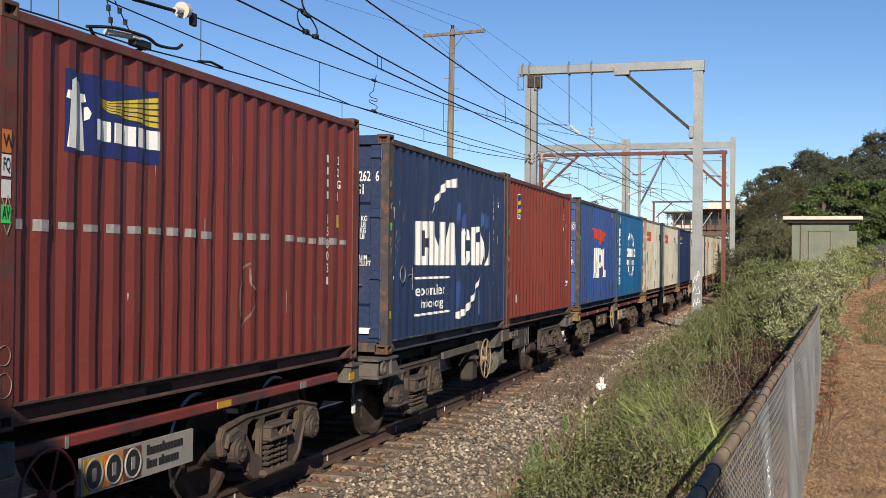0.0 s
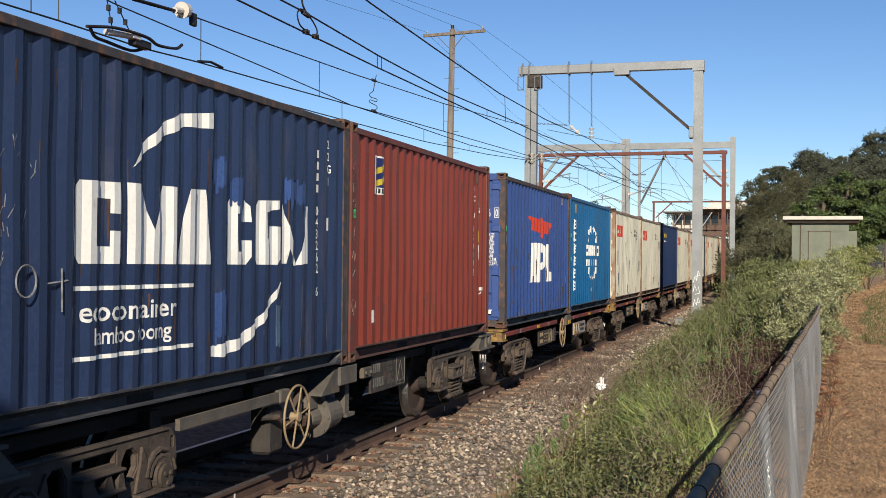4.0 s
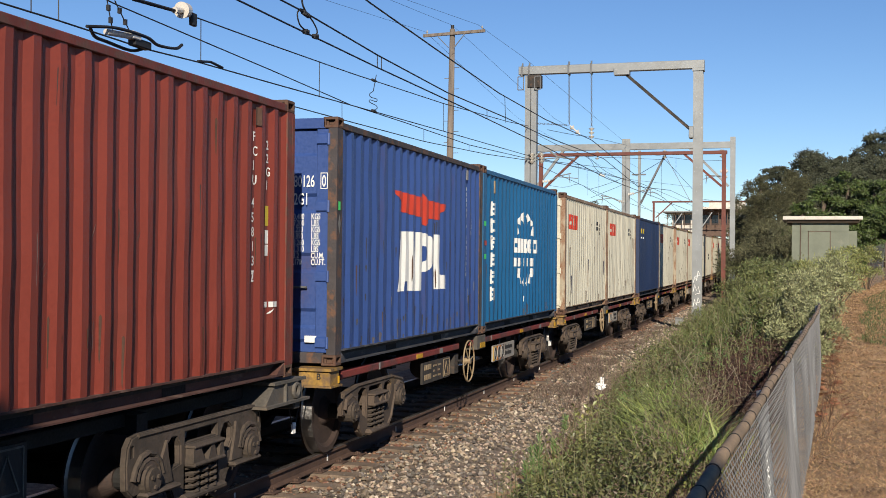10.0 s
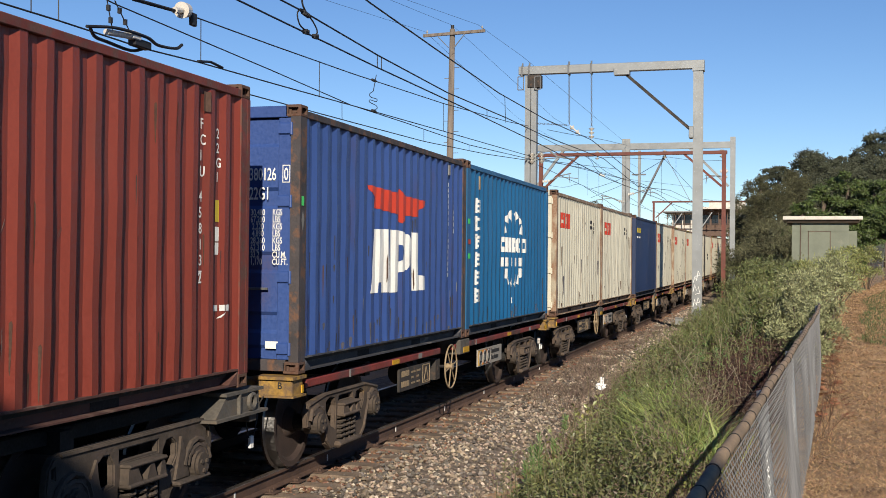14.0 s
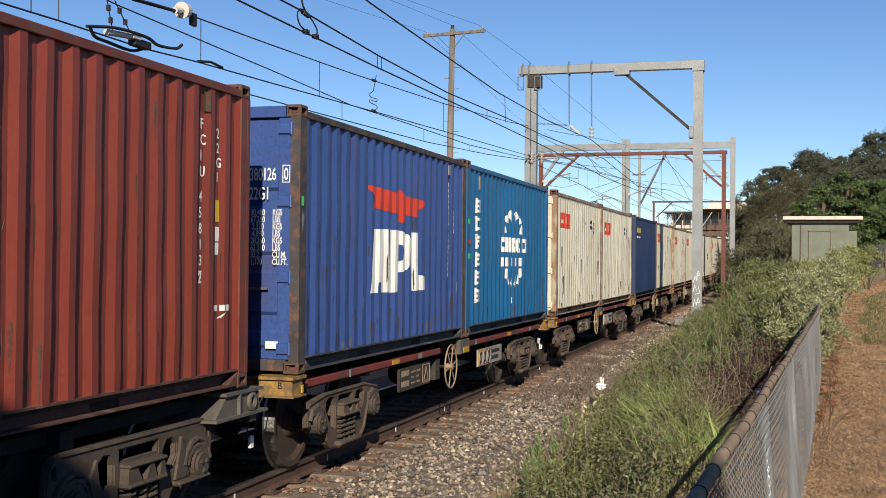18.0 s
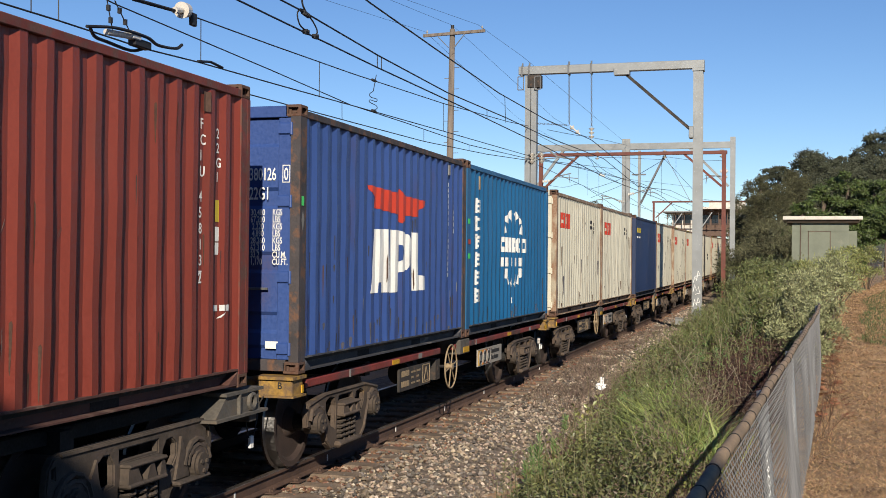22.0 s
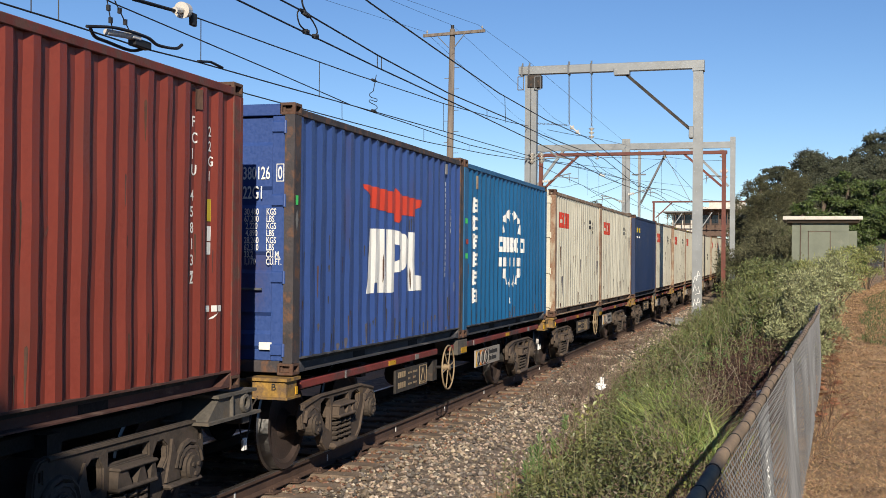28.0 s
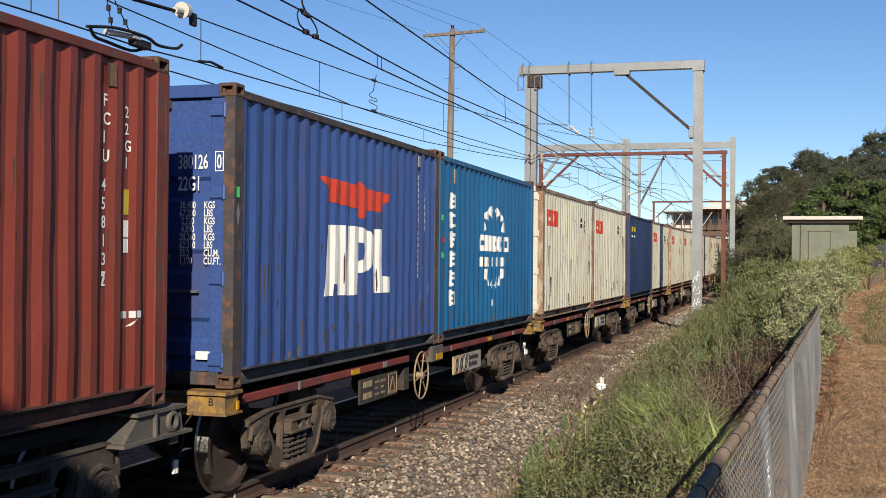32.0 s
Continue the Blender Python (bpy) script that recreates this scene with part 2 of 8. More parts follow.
def smooth_step(a, b, x):
    t = np.clip((x - a) / (b - a), 0, 1)
    return t * t * (3 - 2 * t)


def ground_z(x, y):
    """Height of the earth: ballast foot beside the track, a weedy bank, and the path on top of it."""
    x, y = np.asarray(x, float), np.asarray(y, float)
    tz = 1e-4 * np.clip(y, 0, 110) ** 2
    low = tz - 0.36
    path = 0.42 + 0.035 * np.clip(y - 6, 0, 45) + 0.10 * np.clip(x - 8.0, 0, 12)
    side = smooth_step(2.7, 5.3, x)
    return low * (1 - side) + path * side


# ---- ground ----
def build_ground():
    xs = np.concatenate([np.linspace(-900, -20, 12), np.linspace(-14, 2, 9), np.linspace(2.4, 10, 39), np.linspace(12, 40, 8), np.linspace(80, 900, 8)])
    ys = np.concatenate([np.linspace(-300, -30, 8), np.linspace(-20, 60, 161), np.linspace(65, 140, 16), np.linspace(180, 1500, 10)])
    X, Y = np.meshgrid(xs, ys)
    Z = ground_z(X, Y)
    near = (X > 2.5) & (X < 10) & (Y > -16) & (Y < 60)
    rough = np.array([noise.noise((a * 1.7, b * 1.7, 0.0)) + 0.5 * noise.noise((a * 5, b * 5, 3.0)) for a, b in zip(X.ravel(), Y.ravel())]).reshape(X.shape)
    Z = Z + near * rough * 0.035
    n, k = len(xs), len(ys)
    V = np.stack([X.ravel(), Y.ravel(), Z.ravel()], 1)
    i, j = np.meshgrid(np.arange(n - 1), np.arange(k - 1))
    a = (j * n + i).ravel()
    F = np.stack([a, a + 1, a + n + 1, a + n], 1)
    ob = raw("ground", V, F, M["soil"])
    tagged(ob, "brown soil with leaf litter and dry grass", "ground", kind="structure")


build_ground()
TRACK_YS = [-30 + 2.0 * i for i in range(96)]


def sweep(name, profile, material, parent, label="", ys=TRACK_YS):
    """A profile in (x, z) drawn along the track."""
    n = len(profile)
    V = [(x, y, z + track_z(y)) for y in ys for x, z in profile]
    F = [(i * n + j, i * n + (j + 1) % n, (i + 1) * n + (j + 1) % n, (i + 1) * n + j) for i in range(len(ys) - 1) for j in range(n)]
    ob = raw(name, V, F, material, parent)
    if label:
        ob["label"] = label
    return ob


def build_track():
    bed = sweep("ballast_bed", [(-3.0, -0.5), (-2.1, -0.2), (2.0, -0.2), (3.0, -0.42), (3.05, -0.6), (-3, -0.6)], M["ballast"], None)
    tagged(bed, "grey-brown crushed stone ballast bed under the rails", "ballast", kind="structure")
    track = empty("railway_track")
    tagged(track, "rusty steel rails on weathered timber sleepers", "railway track", kind="structure")
    for c in (-0.7525, 0.7525):
        sweep("rail", [(c - 0.07, -0.155), (c + 0.07, -0.155), (c + 0.07, -0.145), (c + 0.012, -0.13), (c + 0.010, -0.045), (c + 0.036, -0.032), (c + 0.036, -0.006),
                       (c - 0.036, -0.006), (c - 0.036, -0.032), (c - 0.010, -0.045), (c - 0.012, -0.13), (c - 0.07, -0.145)], M["rail"], track, "rusty steel rail")
        sweep("rail_head", [(c - 0.03, -0.008), (c + 0.03, -0.008), (c + 0.028, 0.0), (c - 0.028, 0.0)], M["rail_top"], track, "worn shiny rail head")
    bm = B()
    box(bm, -1.22, 1.33, -0.125, 0.125, -0.32, -0.166, 0.012)
    first = part("sleeper", bm, M["sleeper"], track)
    bm = B()
    for c in (-0.7525, 0.7525):
        box(bm, c - 0.17, c + 0.17, -0.09, 0.09, -0.16, -0.150)
        for dx in (-0.1, 0.1):
            for dy in (-0.045, 0.045):
                rod(bm, (c + dx, dy, -0.155), (c + dx, dy, -0.118), 0.014, 6)
            box(bm, c + dx - 0.03, c + dx + 0.03, -0.03, 0.03, -0.15, -0.128)
    plates = part("tie_plate", bm, M["rail"], track, "rusty tie plates with spikes")
    rng = random.Random(4)
    for i in range(1, 180):
        y = -26 + 0.61 * i
        for src in (first, plates):
            ob = src.copy()
            scene.collection.objects.link(ob)
            ob.parent = track
            ob.matrix_basis = pose(rng.uniform(-0.04, 0.04) if src is first else 0, y, track_z(y) + (rng.uniform(-0.012, 0.004) if src is first else 0), 0, 0, rng.uniform(-1, 1) if src is first else 0)
    first.location = plates.location = (0, -26, 0)
    for y in (-0.4, 1.9, 4.3, 6.6, 9.0, 11.3, 13.7, 16.0):
        part("rail_mark", box(B(), 0.764, 0.769, y - 0.012, y + 0.012, -0.12 + track_z(y), -0.05 + track_z(y)), M["white_mark"], track, "white paint mark on the rail web")


build_track()


def build_stones():
    """Loose ballast: small many-sided stones, each of its own shape, in three kinds of rock."""
    base = np.array([(1, 0, 0), (-1, 0, 0), (0, 1, 0), (0, -1, 0), (0, 0, 1), (0, 0, -1), (0.6, 0.6, 0.6), (-0.6, 0.6, 0.55)], float)
    ico = [(0, 6, 4), (6, 2, 4), (2, 7, 4), (7, 1, 4), (1, 3, 4), (3, 0, 4), (0, 2, 6), (2, 1, 7), (2, 0, 5), (1, 2, 5), (3, 1, 5), (0, 3, 5)]
    for count, small, large, sink, m, label in ((27000, 0.012, 0.036, 0.0, "stone", "loose brown and tan crushed ballast stones beside the rails"), (8500, 0.010, 0.030, 0.15, "stone_pale", "pale grey and cream crushed ballast stones"),
                                          (12500, 0.012, 0.038, 0.0, "stone_dark", "dark grey crushed ballast stones beside the rails"), (8000, 0.012, 0.032, 0.1, "stone_rust", "rust-stained stones heaped along the rail")):
        n = count
        y = -6 + 62 * RNG.random(n) ** 2.35
        x = np.where(RNG.random(n) < 0.11, RNG.uniform(-0.6, 0.6, n), 0.86 + 2.35 * RNG.random(n) ** 0.8)
        over = (np.abs(((y + 26) / 0.61 + 0.5) % 1 - 0.5) < 0.22) & (np.abs(x) < 1.36) & (RNG.random(n) < (0.3 if m == "stone_rust" else 0.55))
        over |= (x < 1.25) & (RNG.random(n) < 0.3)
        x = np.where(m == "stone_rust", np.where(RNG.random(n) < 0.7, RNG.uniform(0.84, 1.15, n), RNG.uniform(0.84, 1.7, n)), x)
        over |= (m == "stone_pale") & (RNG.random(n) < np.clip((1.75 - x) * 1.2, 0, 0.8))
        x, y = x[~over], y[~over]
        n = len(x)
        top = np.interp(x, [-3, 2.0, 3.0, 3.3], [-0.2, -0.2, -0.42, -0.42]) + 1e-4 * np.clip(y, 0, 110) ** 2
        r = (small + (large - small) * RNG.random(n) ** 1.5) * (1 + 0.02 * np.clip(y, 0, 60))
        top = top + r * RNG.uniform(-0.2 + sink, 0.75 + sink, n)
        V = base[None] * RNG.uniform(0.6, 1.25, (n, 8, 1)) * r[:, None, None] * np.stack([np.ones(n), RNG.uniform(0.75, 1.3, n), RNG.uniform(0.65, 1.0, n)], 1)[:, None]
        a = RNG.uniform(0, 6.28, n)
        c, s = np.cos(a)[:, None], np.sin(a)[:, None]
        V = np.stack([V[..., 0] * c - V[..., 1] * s, V[..., 0] * s + V[..., 1] * c, V[..., 2]], 2) + np.stack([x, y, top], 1)[:, None]
        F = np.array(ico)[None] + (np.arange(n) * 8)[:, None, None]
        ob = raw("ballast_stones", V.reshape(-1, 3), F.reshape(-1, 3), M[m])
        tagged(ob, label, "ballast stones", kind="stuff")


build_stones()


# ---- containers ----
LEN, WID, HIGH = 6.058, 1.219, 2.591
DECK = 1.028
MOVERS, WHEELS, MESHES = [], [], {}
PITCH_C, START_C, COUNT_C = 0.2735, 0.16, 21
BREAKS = sorted({round(START_C + PITCH_C * i + d, 4) for i in range(COUNT_C) for d in (0, 0.075, 0.135, 0.21)} | {round(START_C + PITCH_C * COUNT_C, 4)})


def skin(y):
    """Depth of the corrugated side at y."""
    u = (y - START_C) % PITCH_C
    if y < START_C or y > START_C + PITCH_C * COUNT_C:
        return 0.0
    return -0.032 * float(np.interp(u, [0, 0.075, 0.135, 0.21, PITCH_C], [0, 0, 1, 1, 0]))


ROWS_C = (0.15, 0.3, 0.5, 0.7, 0.9, 1.1, 1.3, 1.5, 1.7, 1.9, 2.1, 2.3, 2.48)


def dent(y, z, seed):
    """Shallow knocks and waves in the sheet."""
    if not seed:
        return 0.0
    k = noise.noise((y * 0.9, z * 1.3, seed * 7.1)) * 0.010 + noise.noise((y * 3.2, z * 2.2, seed * 3.3)) * 0.009
    return k * min(1, (z - 0.15) * 5, (2.48 - z) * 5) * min(1, max(0, y - 0.16) * 3, max(0, 5.9 - y) * 3)


def dent_flat(y, z, seed):
    """The dented sheet between its own corners, as the flat faces have it."""
    if not seed:
        return 0.0
    i = min(max(int(np.searchsorted(BREAKS, y)), 1), len(BREAKS) - 1)
    k = min(max(int(np.searchsorted(ROWS_C, z)), 1), len(ROWS_C) - 1)
    u = (y - BREAKS[i - 1]) / (BREAKS[i] - BREAKS[i - 1])
    v = (z - ROWS_C[k - 1]) / (ROWS_C[k] - ROWS_C[k - 1])
    a, b = (dent(BREAKS[i - 1], ROWS_C[k - 1], seed), dent(BREAKS[i], ROWS_C[k - 1], seed)), (dent(BREAKS[i - 1], ROWS_C[k], seed), dent(BREAKS[i], ROWS_C[k], seed))
    return (a[0] * (1 - u) + a[1] * u) * (1 - v) + (b[0] * (1 - u) + b[1] * u) * v


def shared(name, key, make, material, parent, label="", smooth=False):
    """A part whose mesh is built once for each key and material."""
    full = (key, material.name)
    if full not in MESHES:
        ob = part(name, make(), material, parent, label, smooth)
        MESHES[full] = ob.data
        return ob
    ob = new(name, MESHES[full])
    ob.parent = parent
    if label:
        ob["label"] = label
    return ob


def side_bm(sign, seed=0):
    bm = B()
    rows = [[bm.verts.new((sign * (WID - 0.012 + skin(y if i < len(BREAKS) - 1 else y - 1e-5) + dent(y, z, seed)), y, z)) for z in ROWS_C] for i, y in enumerate(BREAKS)]
    for a, b in zip(rows, rows[1:]):
        for k in range(len(ROWS_C) - 1):
            bm.faces.new((a[k], b[k], b[k + 1], a[k + 1]) if sign > 0 else (a[k + 1], b[k + 1], b[k], a[k]))
    return bm


def end_bm():
    bm = B()
    xs = [-1.1 + 0.0524 * i for i in range(43)]
    rows = [[bm.verts.new((x, 6.03 - (0.035 if (i // 2) % 2 else 0), z)) for z in (0.12, 2.5)] for i, x in enumerate(xs)]
    for a, b in zip(rows, rows[1:]):
        bm.faces.new((a[0], a[1], b[1], b[0]))
    return bm


def casting_bm():
    bm = B()
    box(bm, -0.081, 0.081, -0.089, 0.089, 0, 0.118, 0.008)
    bm.normal_update()
    for way, th in ((Vector((1, 0, 0)), 0.03), (Vector((-1, 0, 0)), 0.03), (Vector((0, 1, 0)), 0.028), (Vector((0, -1, 0)), 0.028)):
        f = [f for f in bm.faces if f.normal.dot(way) > 0.99 and f.calc_area() > 0.008]
        bmesh.ops.inset_individual(bm, faces=f, thickness=th, depth=0)
        bmesh.ops.inset_individual(bm, faces=f, thickness=0.002, depth=-0.05)
        bm.normal_update()
    return bm


SWAP = Matrix(((0, 1, 0, 0), (1, 0, 0, 0), (0, 0, 1, 0), (0, 0, 0, 1)))


def rail_bm(sign):
    """A C-section rail, open outwards."""
    prof = [(1.09, 0.022), (1.213, 0.022), (1.213, 0.034), (1.125, 0.034), (1.125, 0.146), (1.216, 0.146), (1.216, 0.162), (1.09, 0.162)]
    bm = plate(B(), [(sign * x, z) for x, z in prof], 0.17, 5.89)
    bm.transform(SWAP)
    bmesh.ops.recalc_face_normals(bm, faces=bm.faces[:])
    return bm


def door_bm(side):
    """A ribbed leaf: shallow bands pressed out of the sheet."""
    bm = B()
    x0, x1 = (0.03, 1.105) if side > 0 else (-1.105, -0.03)
    prof = [(0.14, 0.045)]
    for lo, hi in ((0.24, 0.42), (0.56, 1.0), (1.14, 1.62), (1.76, 2.22)):
        prof += [(lo, 0.045), (lo + 0.035, 0.018), (hi - 0.035, 0.018), (hi, 0.045)]
    prof += [(2.46, 0.045)]
    rows = [[bm.verts.new((x, y, z)) for x in (x0, x1)] for z, y in prof] + [[bm.verts.new((x, 0.08, z)) for x in (x0, x1)] for z in (2.46, 0.14)]
    for a, b in zip(rows, rows[1:] + rows[:1]):
        bm.faces.new((a[0], a[1], b[1], b[0]))
    bmesh.ops.recalc_face_normals(bm, faces=bm.faces[:])
    return bm


def stile_bm():
    return box(B(), 0.985, 1.112, 0.012, 0.05, 0.135, 2.465, 0.006)


def hinge_bm():
    bm = plate(B(), [(-0.01, -0.045), (0.012, -0.06), (0.012, 0.06), (-0.01, 0.045)], 0.99, 1.12)
    return rod(bm, (1.12, 0.002, -0.06), (1.12, 0.002, 0.06), 0.016, 8)


def lock_bm():
    bm = B()
    rod(bm, (0, 0.0, 0.12), (0, 0.0, 2.49), 0.017, 8)
    for z in (0.16, 0.75, 1.1, 1.8, 2.42):
        box(bm, -0.04, 0.04, -0.01, 0.05, z - 0.035, z + 0.035)
    return bm


def handle_bm():
    return tube(B(), [(0, -0.02, 0.815), (0.12, -0.03, 0.815), (0.34, -0.02, 0.815)], 0.013, 6)


def frame_bm(which):
    bm = B()
    if which == "header":
        box(bm, -1.08, 1.08, 0.0, 0.14, 2.47, 2.58, 0.005)
    elif which == "sill":
        box(bm, -1.08, 1.08, 0.0, 0.14, 0.025, 0.135, 0.005)
    elif which == "tail":
        box(bm, -1.08, 1.08, 5.94, 6.05, 0.02, 0.13)
    elif which == "tail_top":
        box(bm, -1.08, 1.08, 5.94, 6.05, 2.48, 2.58)
    elif which == "post":
        box(bm, -0.05, 0.05, -0.08, 0.08, 0.115, 2.476)
        box(bm, 0.03, 0.052, -0.083, -0.03, 0.12, 2.47)
    elif which == "top":
        box(bm, -0.03, 0.03, 0.17, 5.89, 2.475, 2.545, 0.006)
    elif which == "roof":
        for i in range(24):
            box(bm, -1.16, 1.16, 0.1 + 0.245 * i, 0.1 + 0.245 * i + 0.12, 2.50, 2.535)
        box(bm, -1.17, 1.17, 0.05, 6.0, 2.50, 2.52)
    elif which == "pocket":
        box(bm, 1.08, 1.129, -0.18, 0.18, 0.035, 0.143)
    elif which == "floor":
        box(bm, -1.13, 1.13, 0.1, 5.95, 0.1, 0.14)
    return bm


def wrapped(name, bm, material, parent, label="", lift=0.004):
    """Paint laid on the corrugated side: flat faces in (y, z), cut at each fold and pressed on."""
    ys = [v.co.y for v in bm.verts]
    lo, hi = min(ys), max(ys)
    for b in BREAKS:
        if lo < b < hi:
            bmesh.ops.bisect_plane(bm, geom=bm.verts[:] + bm.edges[:] + bm.faces[:], plane_co=(0, b, 0), plane_no=(0, 1, 0))
    zs = [v.co.z for v in bm.verts]
    for b in ROWS_C[1:-1]:
        if min(zs) < b < max(zs):
            bmesh.ops.bisect_plane(bm, geom=bm.verts[:] + bm.edges[:] + bm.faces[:], plane_co=(0, 0, b), plane_no=(0, 0, 1))
    seed = parent.get("dents", 0)
    for v in bm.verts:
        v.co.x = WID - 0.012 + skin(v.co.y) + dent_flat(v.co.y, v.co.z, seed) + lift
    bm.normal_update()
    for f in bm.faces:
        if f.normal.x < 0:
            f.normal_flip()
    return part(name, bm, material, parent, label)


def wrapped_each(name, outlines, material, parent, label="", lift=0.004):
    for pts in outlines:
        wrapped(name, poly(B(), pts), material, parent, label, lift)


def cell(y0, y1, z0, z1):
    return [(y0, z0), (y1, z0), (y1, z1), (y0, z1)]


def poly(bm, pts, x=0.0):
    bm.faces.new([bm.verts.new((x, y, z)) for y, z in pts])
    return bm


def rect(bm, y0, y1, z0, z1):
    return poly(bm, [(y0, z0), (y1, z0), (y1, z1), (y0, z1)])


def text_bm(body, size, wide=1.0):
    """Letters as a flat mesh, in u to the right and v up."""
    cu = bpy.data.curves.new("letters", "FONT")
    cu.body, cu.size, cu.resolution_u, cu.fill_mode = body, size, 3, "FRONT"
    cu.offset = 0.014 * size
    ob = new("letters", cu)
    bpy.context.view_layer.update()
    me = bpy.data.meshes.new_from_object(ob.evaluated_get(bpy.context.evaluated_depsgraph_get()))
    bpy.data.objects.remove(ob)
    bm = B()
    bm.from_mesh(me)
    for v in bm.verts:
        v.co.x *= wide
    return bm


def lettered(name, body, size, parent, at, face, material, wide=0.8, label=""):
    """Letters on a side ('side': at y, z of the wrapped skin; 'x': a flat side at x) or on an end ('end': at x, y, z)."""
    bm = text_bm(body, size, wide)
    if face == "side":
        for v in bm.verts:
            v.co = Vector((0, at[0] + v.co.x, at[1] + v.co.y))
        return wrapped(name, bm, material, parent, label)
    for v in bm.verts:
        v.co = Vector((at[0] + v.co.x, at[1], at[2] + v.co.y)) if face == "end" else Vector((at[0], at[1] + v.co.x, at[2] + v.co.y))
    return part(name, bm, material, parent, label)


def container(name_label, paint, y0, frame_mat, group="containers on the train", dents=0, wear=(), deck=DECK):
    ob = empty("shipping_container", pose(0, y0, deck))
    tagged(ob, name_label, "shipping container", group)
    ob["dents"] = dents
    shared("side_panel", "side+%d" % dents, lambda: side_bm(1, dents), paint, ob)
    rng = random.Random(dents * 17 + int(abs(y0) * 10))
    for m, n, low, high, wide in wear:
        bm = B()
        for i in range(n):
            a = START_C + rng.random() * 5.6
            z = max(low + (high - low) * rng.random() ** 1.5, 0.21)
            h, w = min(rng.uniform(0.05, 0.42), (z - 0.16) / 1.12), wide * rng.uniform(0.3, 1.0)
            poly(bm, [(a, z - h), (a + w * 0.4, z - h * 1.1), (a + w * 0.8, z - h * 0.6), (a + w, z - 0.02), (a + w * 0.5, z), (a - w * 0.3, z - 0.015), (a - w * 0.1, z - h * 0.6)])
        tagged(wrapped("grime", bm, M[m], ob, "", 0.0025), "rust streaks and scuffs", kind="stuff")
    shared("side_panel", "side-", lambda: side_bm(-1), paint, ob)
    shared("end_panel", "end", end_bm, paint, ob)
    shared("roof_panel", "roof", lambda: frame_bm("roof"), paint, ob)
    shared("floor_panel", "floor", lambda: frame_bm("floor"), M["wagon_dark"], ob)
    for s in (1, -1):
        shared("bottom_rail", "rail%d" % s, lambda: rail_bm(s), M["red_rail"] if paint in (M["red_paint"], M["red_paint2"]) else M["cream_post"] if paint is M["cream"] else M["rail_dark"], ob, "C-section bottom rail")
        for far in (0, 1):
            k = shared("rail_gusset", "gusset", lambda: plate(B(), [(0.162, 0.036), (0.34, 0.036), (0.162, 0.145)], 1.127, 1.212), M["red_rail"] if paint in (M["red_paint"], M["red_paint2"]) else M["cream_post"] if paint is M["cream"] else M["rail_dark"], ob)
            k.matrix_basis = Matrix.Translation((0, LEN * far, 0)) @ Matrix.Diagonal((s, -1 if far else 1, 1, 1))
        t = shared("top_rail", "top", lambda: frame_bm("top"), frame_mat, ob)
        t.location.x = s * 1.187
        for y in (0.081, LEN - 0.081):
            p = shared("corner_post", "post", lambda: frame_bm("post"), frame_mat, ob, "rust-streaked corner post")
            p.matrix_basis = Matrix.Translation((s * 1.167, y, 0)) @ Matrix.Diagonal((s, 1 if y < 1 else -1, 1, 1))
            for z in (0, HIGH - 0.118):
                c = shared("corner_casting", "casting", casting_bm, M["rust_frame"], ob, "rusty steel corner casting")
                c.location = (s * (WID - 0.081), y + (0.008 if y < 1 else -0.008), z)
    # Solid near-black blocks carry the shade inside the open fork pockets.
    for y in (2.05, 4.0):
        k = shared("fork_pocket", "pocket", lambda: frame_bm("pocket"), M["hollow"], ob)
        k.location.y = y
    for nm in ("header", "sill"):
        shared("door_" + nm, nm, lambda: frame_bm(nm), frame_mat if nm == "sill" else paint, ob)
    for nm in ("tail", "tail_top"):
        shared("end_beam", nm, lambda: frame_bm(nm), frame_mat, ob)
    for s in (1, -1):
        d = shared("door", "door%d" % s, lambda: door_bm(s), paint, ob, "ribbed steel door leaf")
        st = shared("door_stile", "stile", stile_bm, paint, d)
        st.matrix_basis = Matrix.Diagonal((s, 1, 1, 1))
        for z in (0.24, 0.93, 1.66, 2.36):
            h = shared("hinge", "hinge", hinge_bm, paint, d)
            h.matrix_basis = Matrix.Translation((0, 0, z)) @ Matrix.Diagonal((s, 1, 1, 1))
        for x in (0.20, 0.56):
            k = shared("locking_bar", "lock", lock_bm, M["galv_dark"], d, "steel locking bar")
            k.location = (s * x, 0, 0)
            k = shared("door_handle", "handle", handle_bm, M["galv_dark"], d)
            k.matrix_basis = Matrix.Translation((s * x, 0, 0)) @ Matrix.Diagonal((s, 1, 1, 1))
    MOVERS.append((ob, y0, deck))
    return ob


def upright(name, parent, y, z0, z1, n, w, material, label=""):
    """A column of short bars: small upright writing that cannot be read."""
    rng = random.Random(int(y * 100 + z0 * 10 + n))
    step = (z1 - z0) / n
    for i in range(n):
        if rng.random() < 0.96:
            wrapped(name, rect(B(), y, y + w * rng.uniform(0.6, 1), z0 + step * i, z0 + step * (i + 0.7)), material, parent, label)


def column(c, y, z, step, chars, size):
    """Characters one below another on the side; a bar for each that is not to be read."""
    for ch in chars:
        if ch == "-":
            wrapped("serial_mark", rect(B(), y, y + 0.05, z, z + size * 0.6), M["white_mark"], c)
        elif ch != " ":
            lettered("serial_digit", ch, size, c, (y, z), "side", M["white_mark"], 0.9)
        z -= step


def strokes(c, lines, r, material, label="chalk stroke"):
    """Chalk lines on the flat steel, each one a mark of its own."""
    for pts in lines:
        part("chalk_stroke", tube(B(), pts, r, 4), material, c, label)


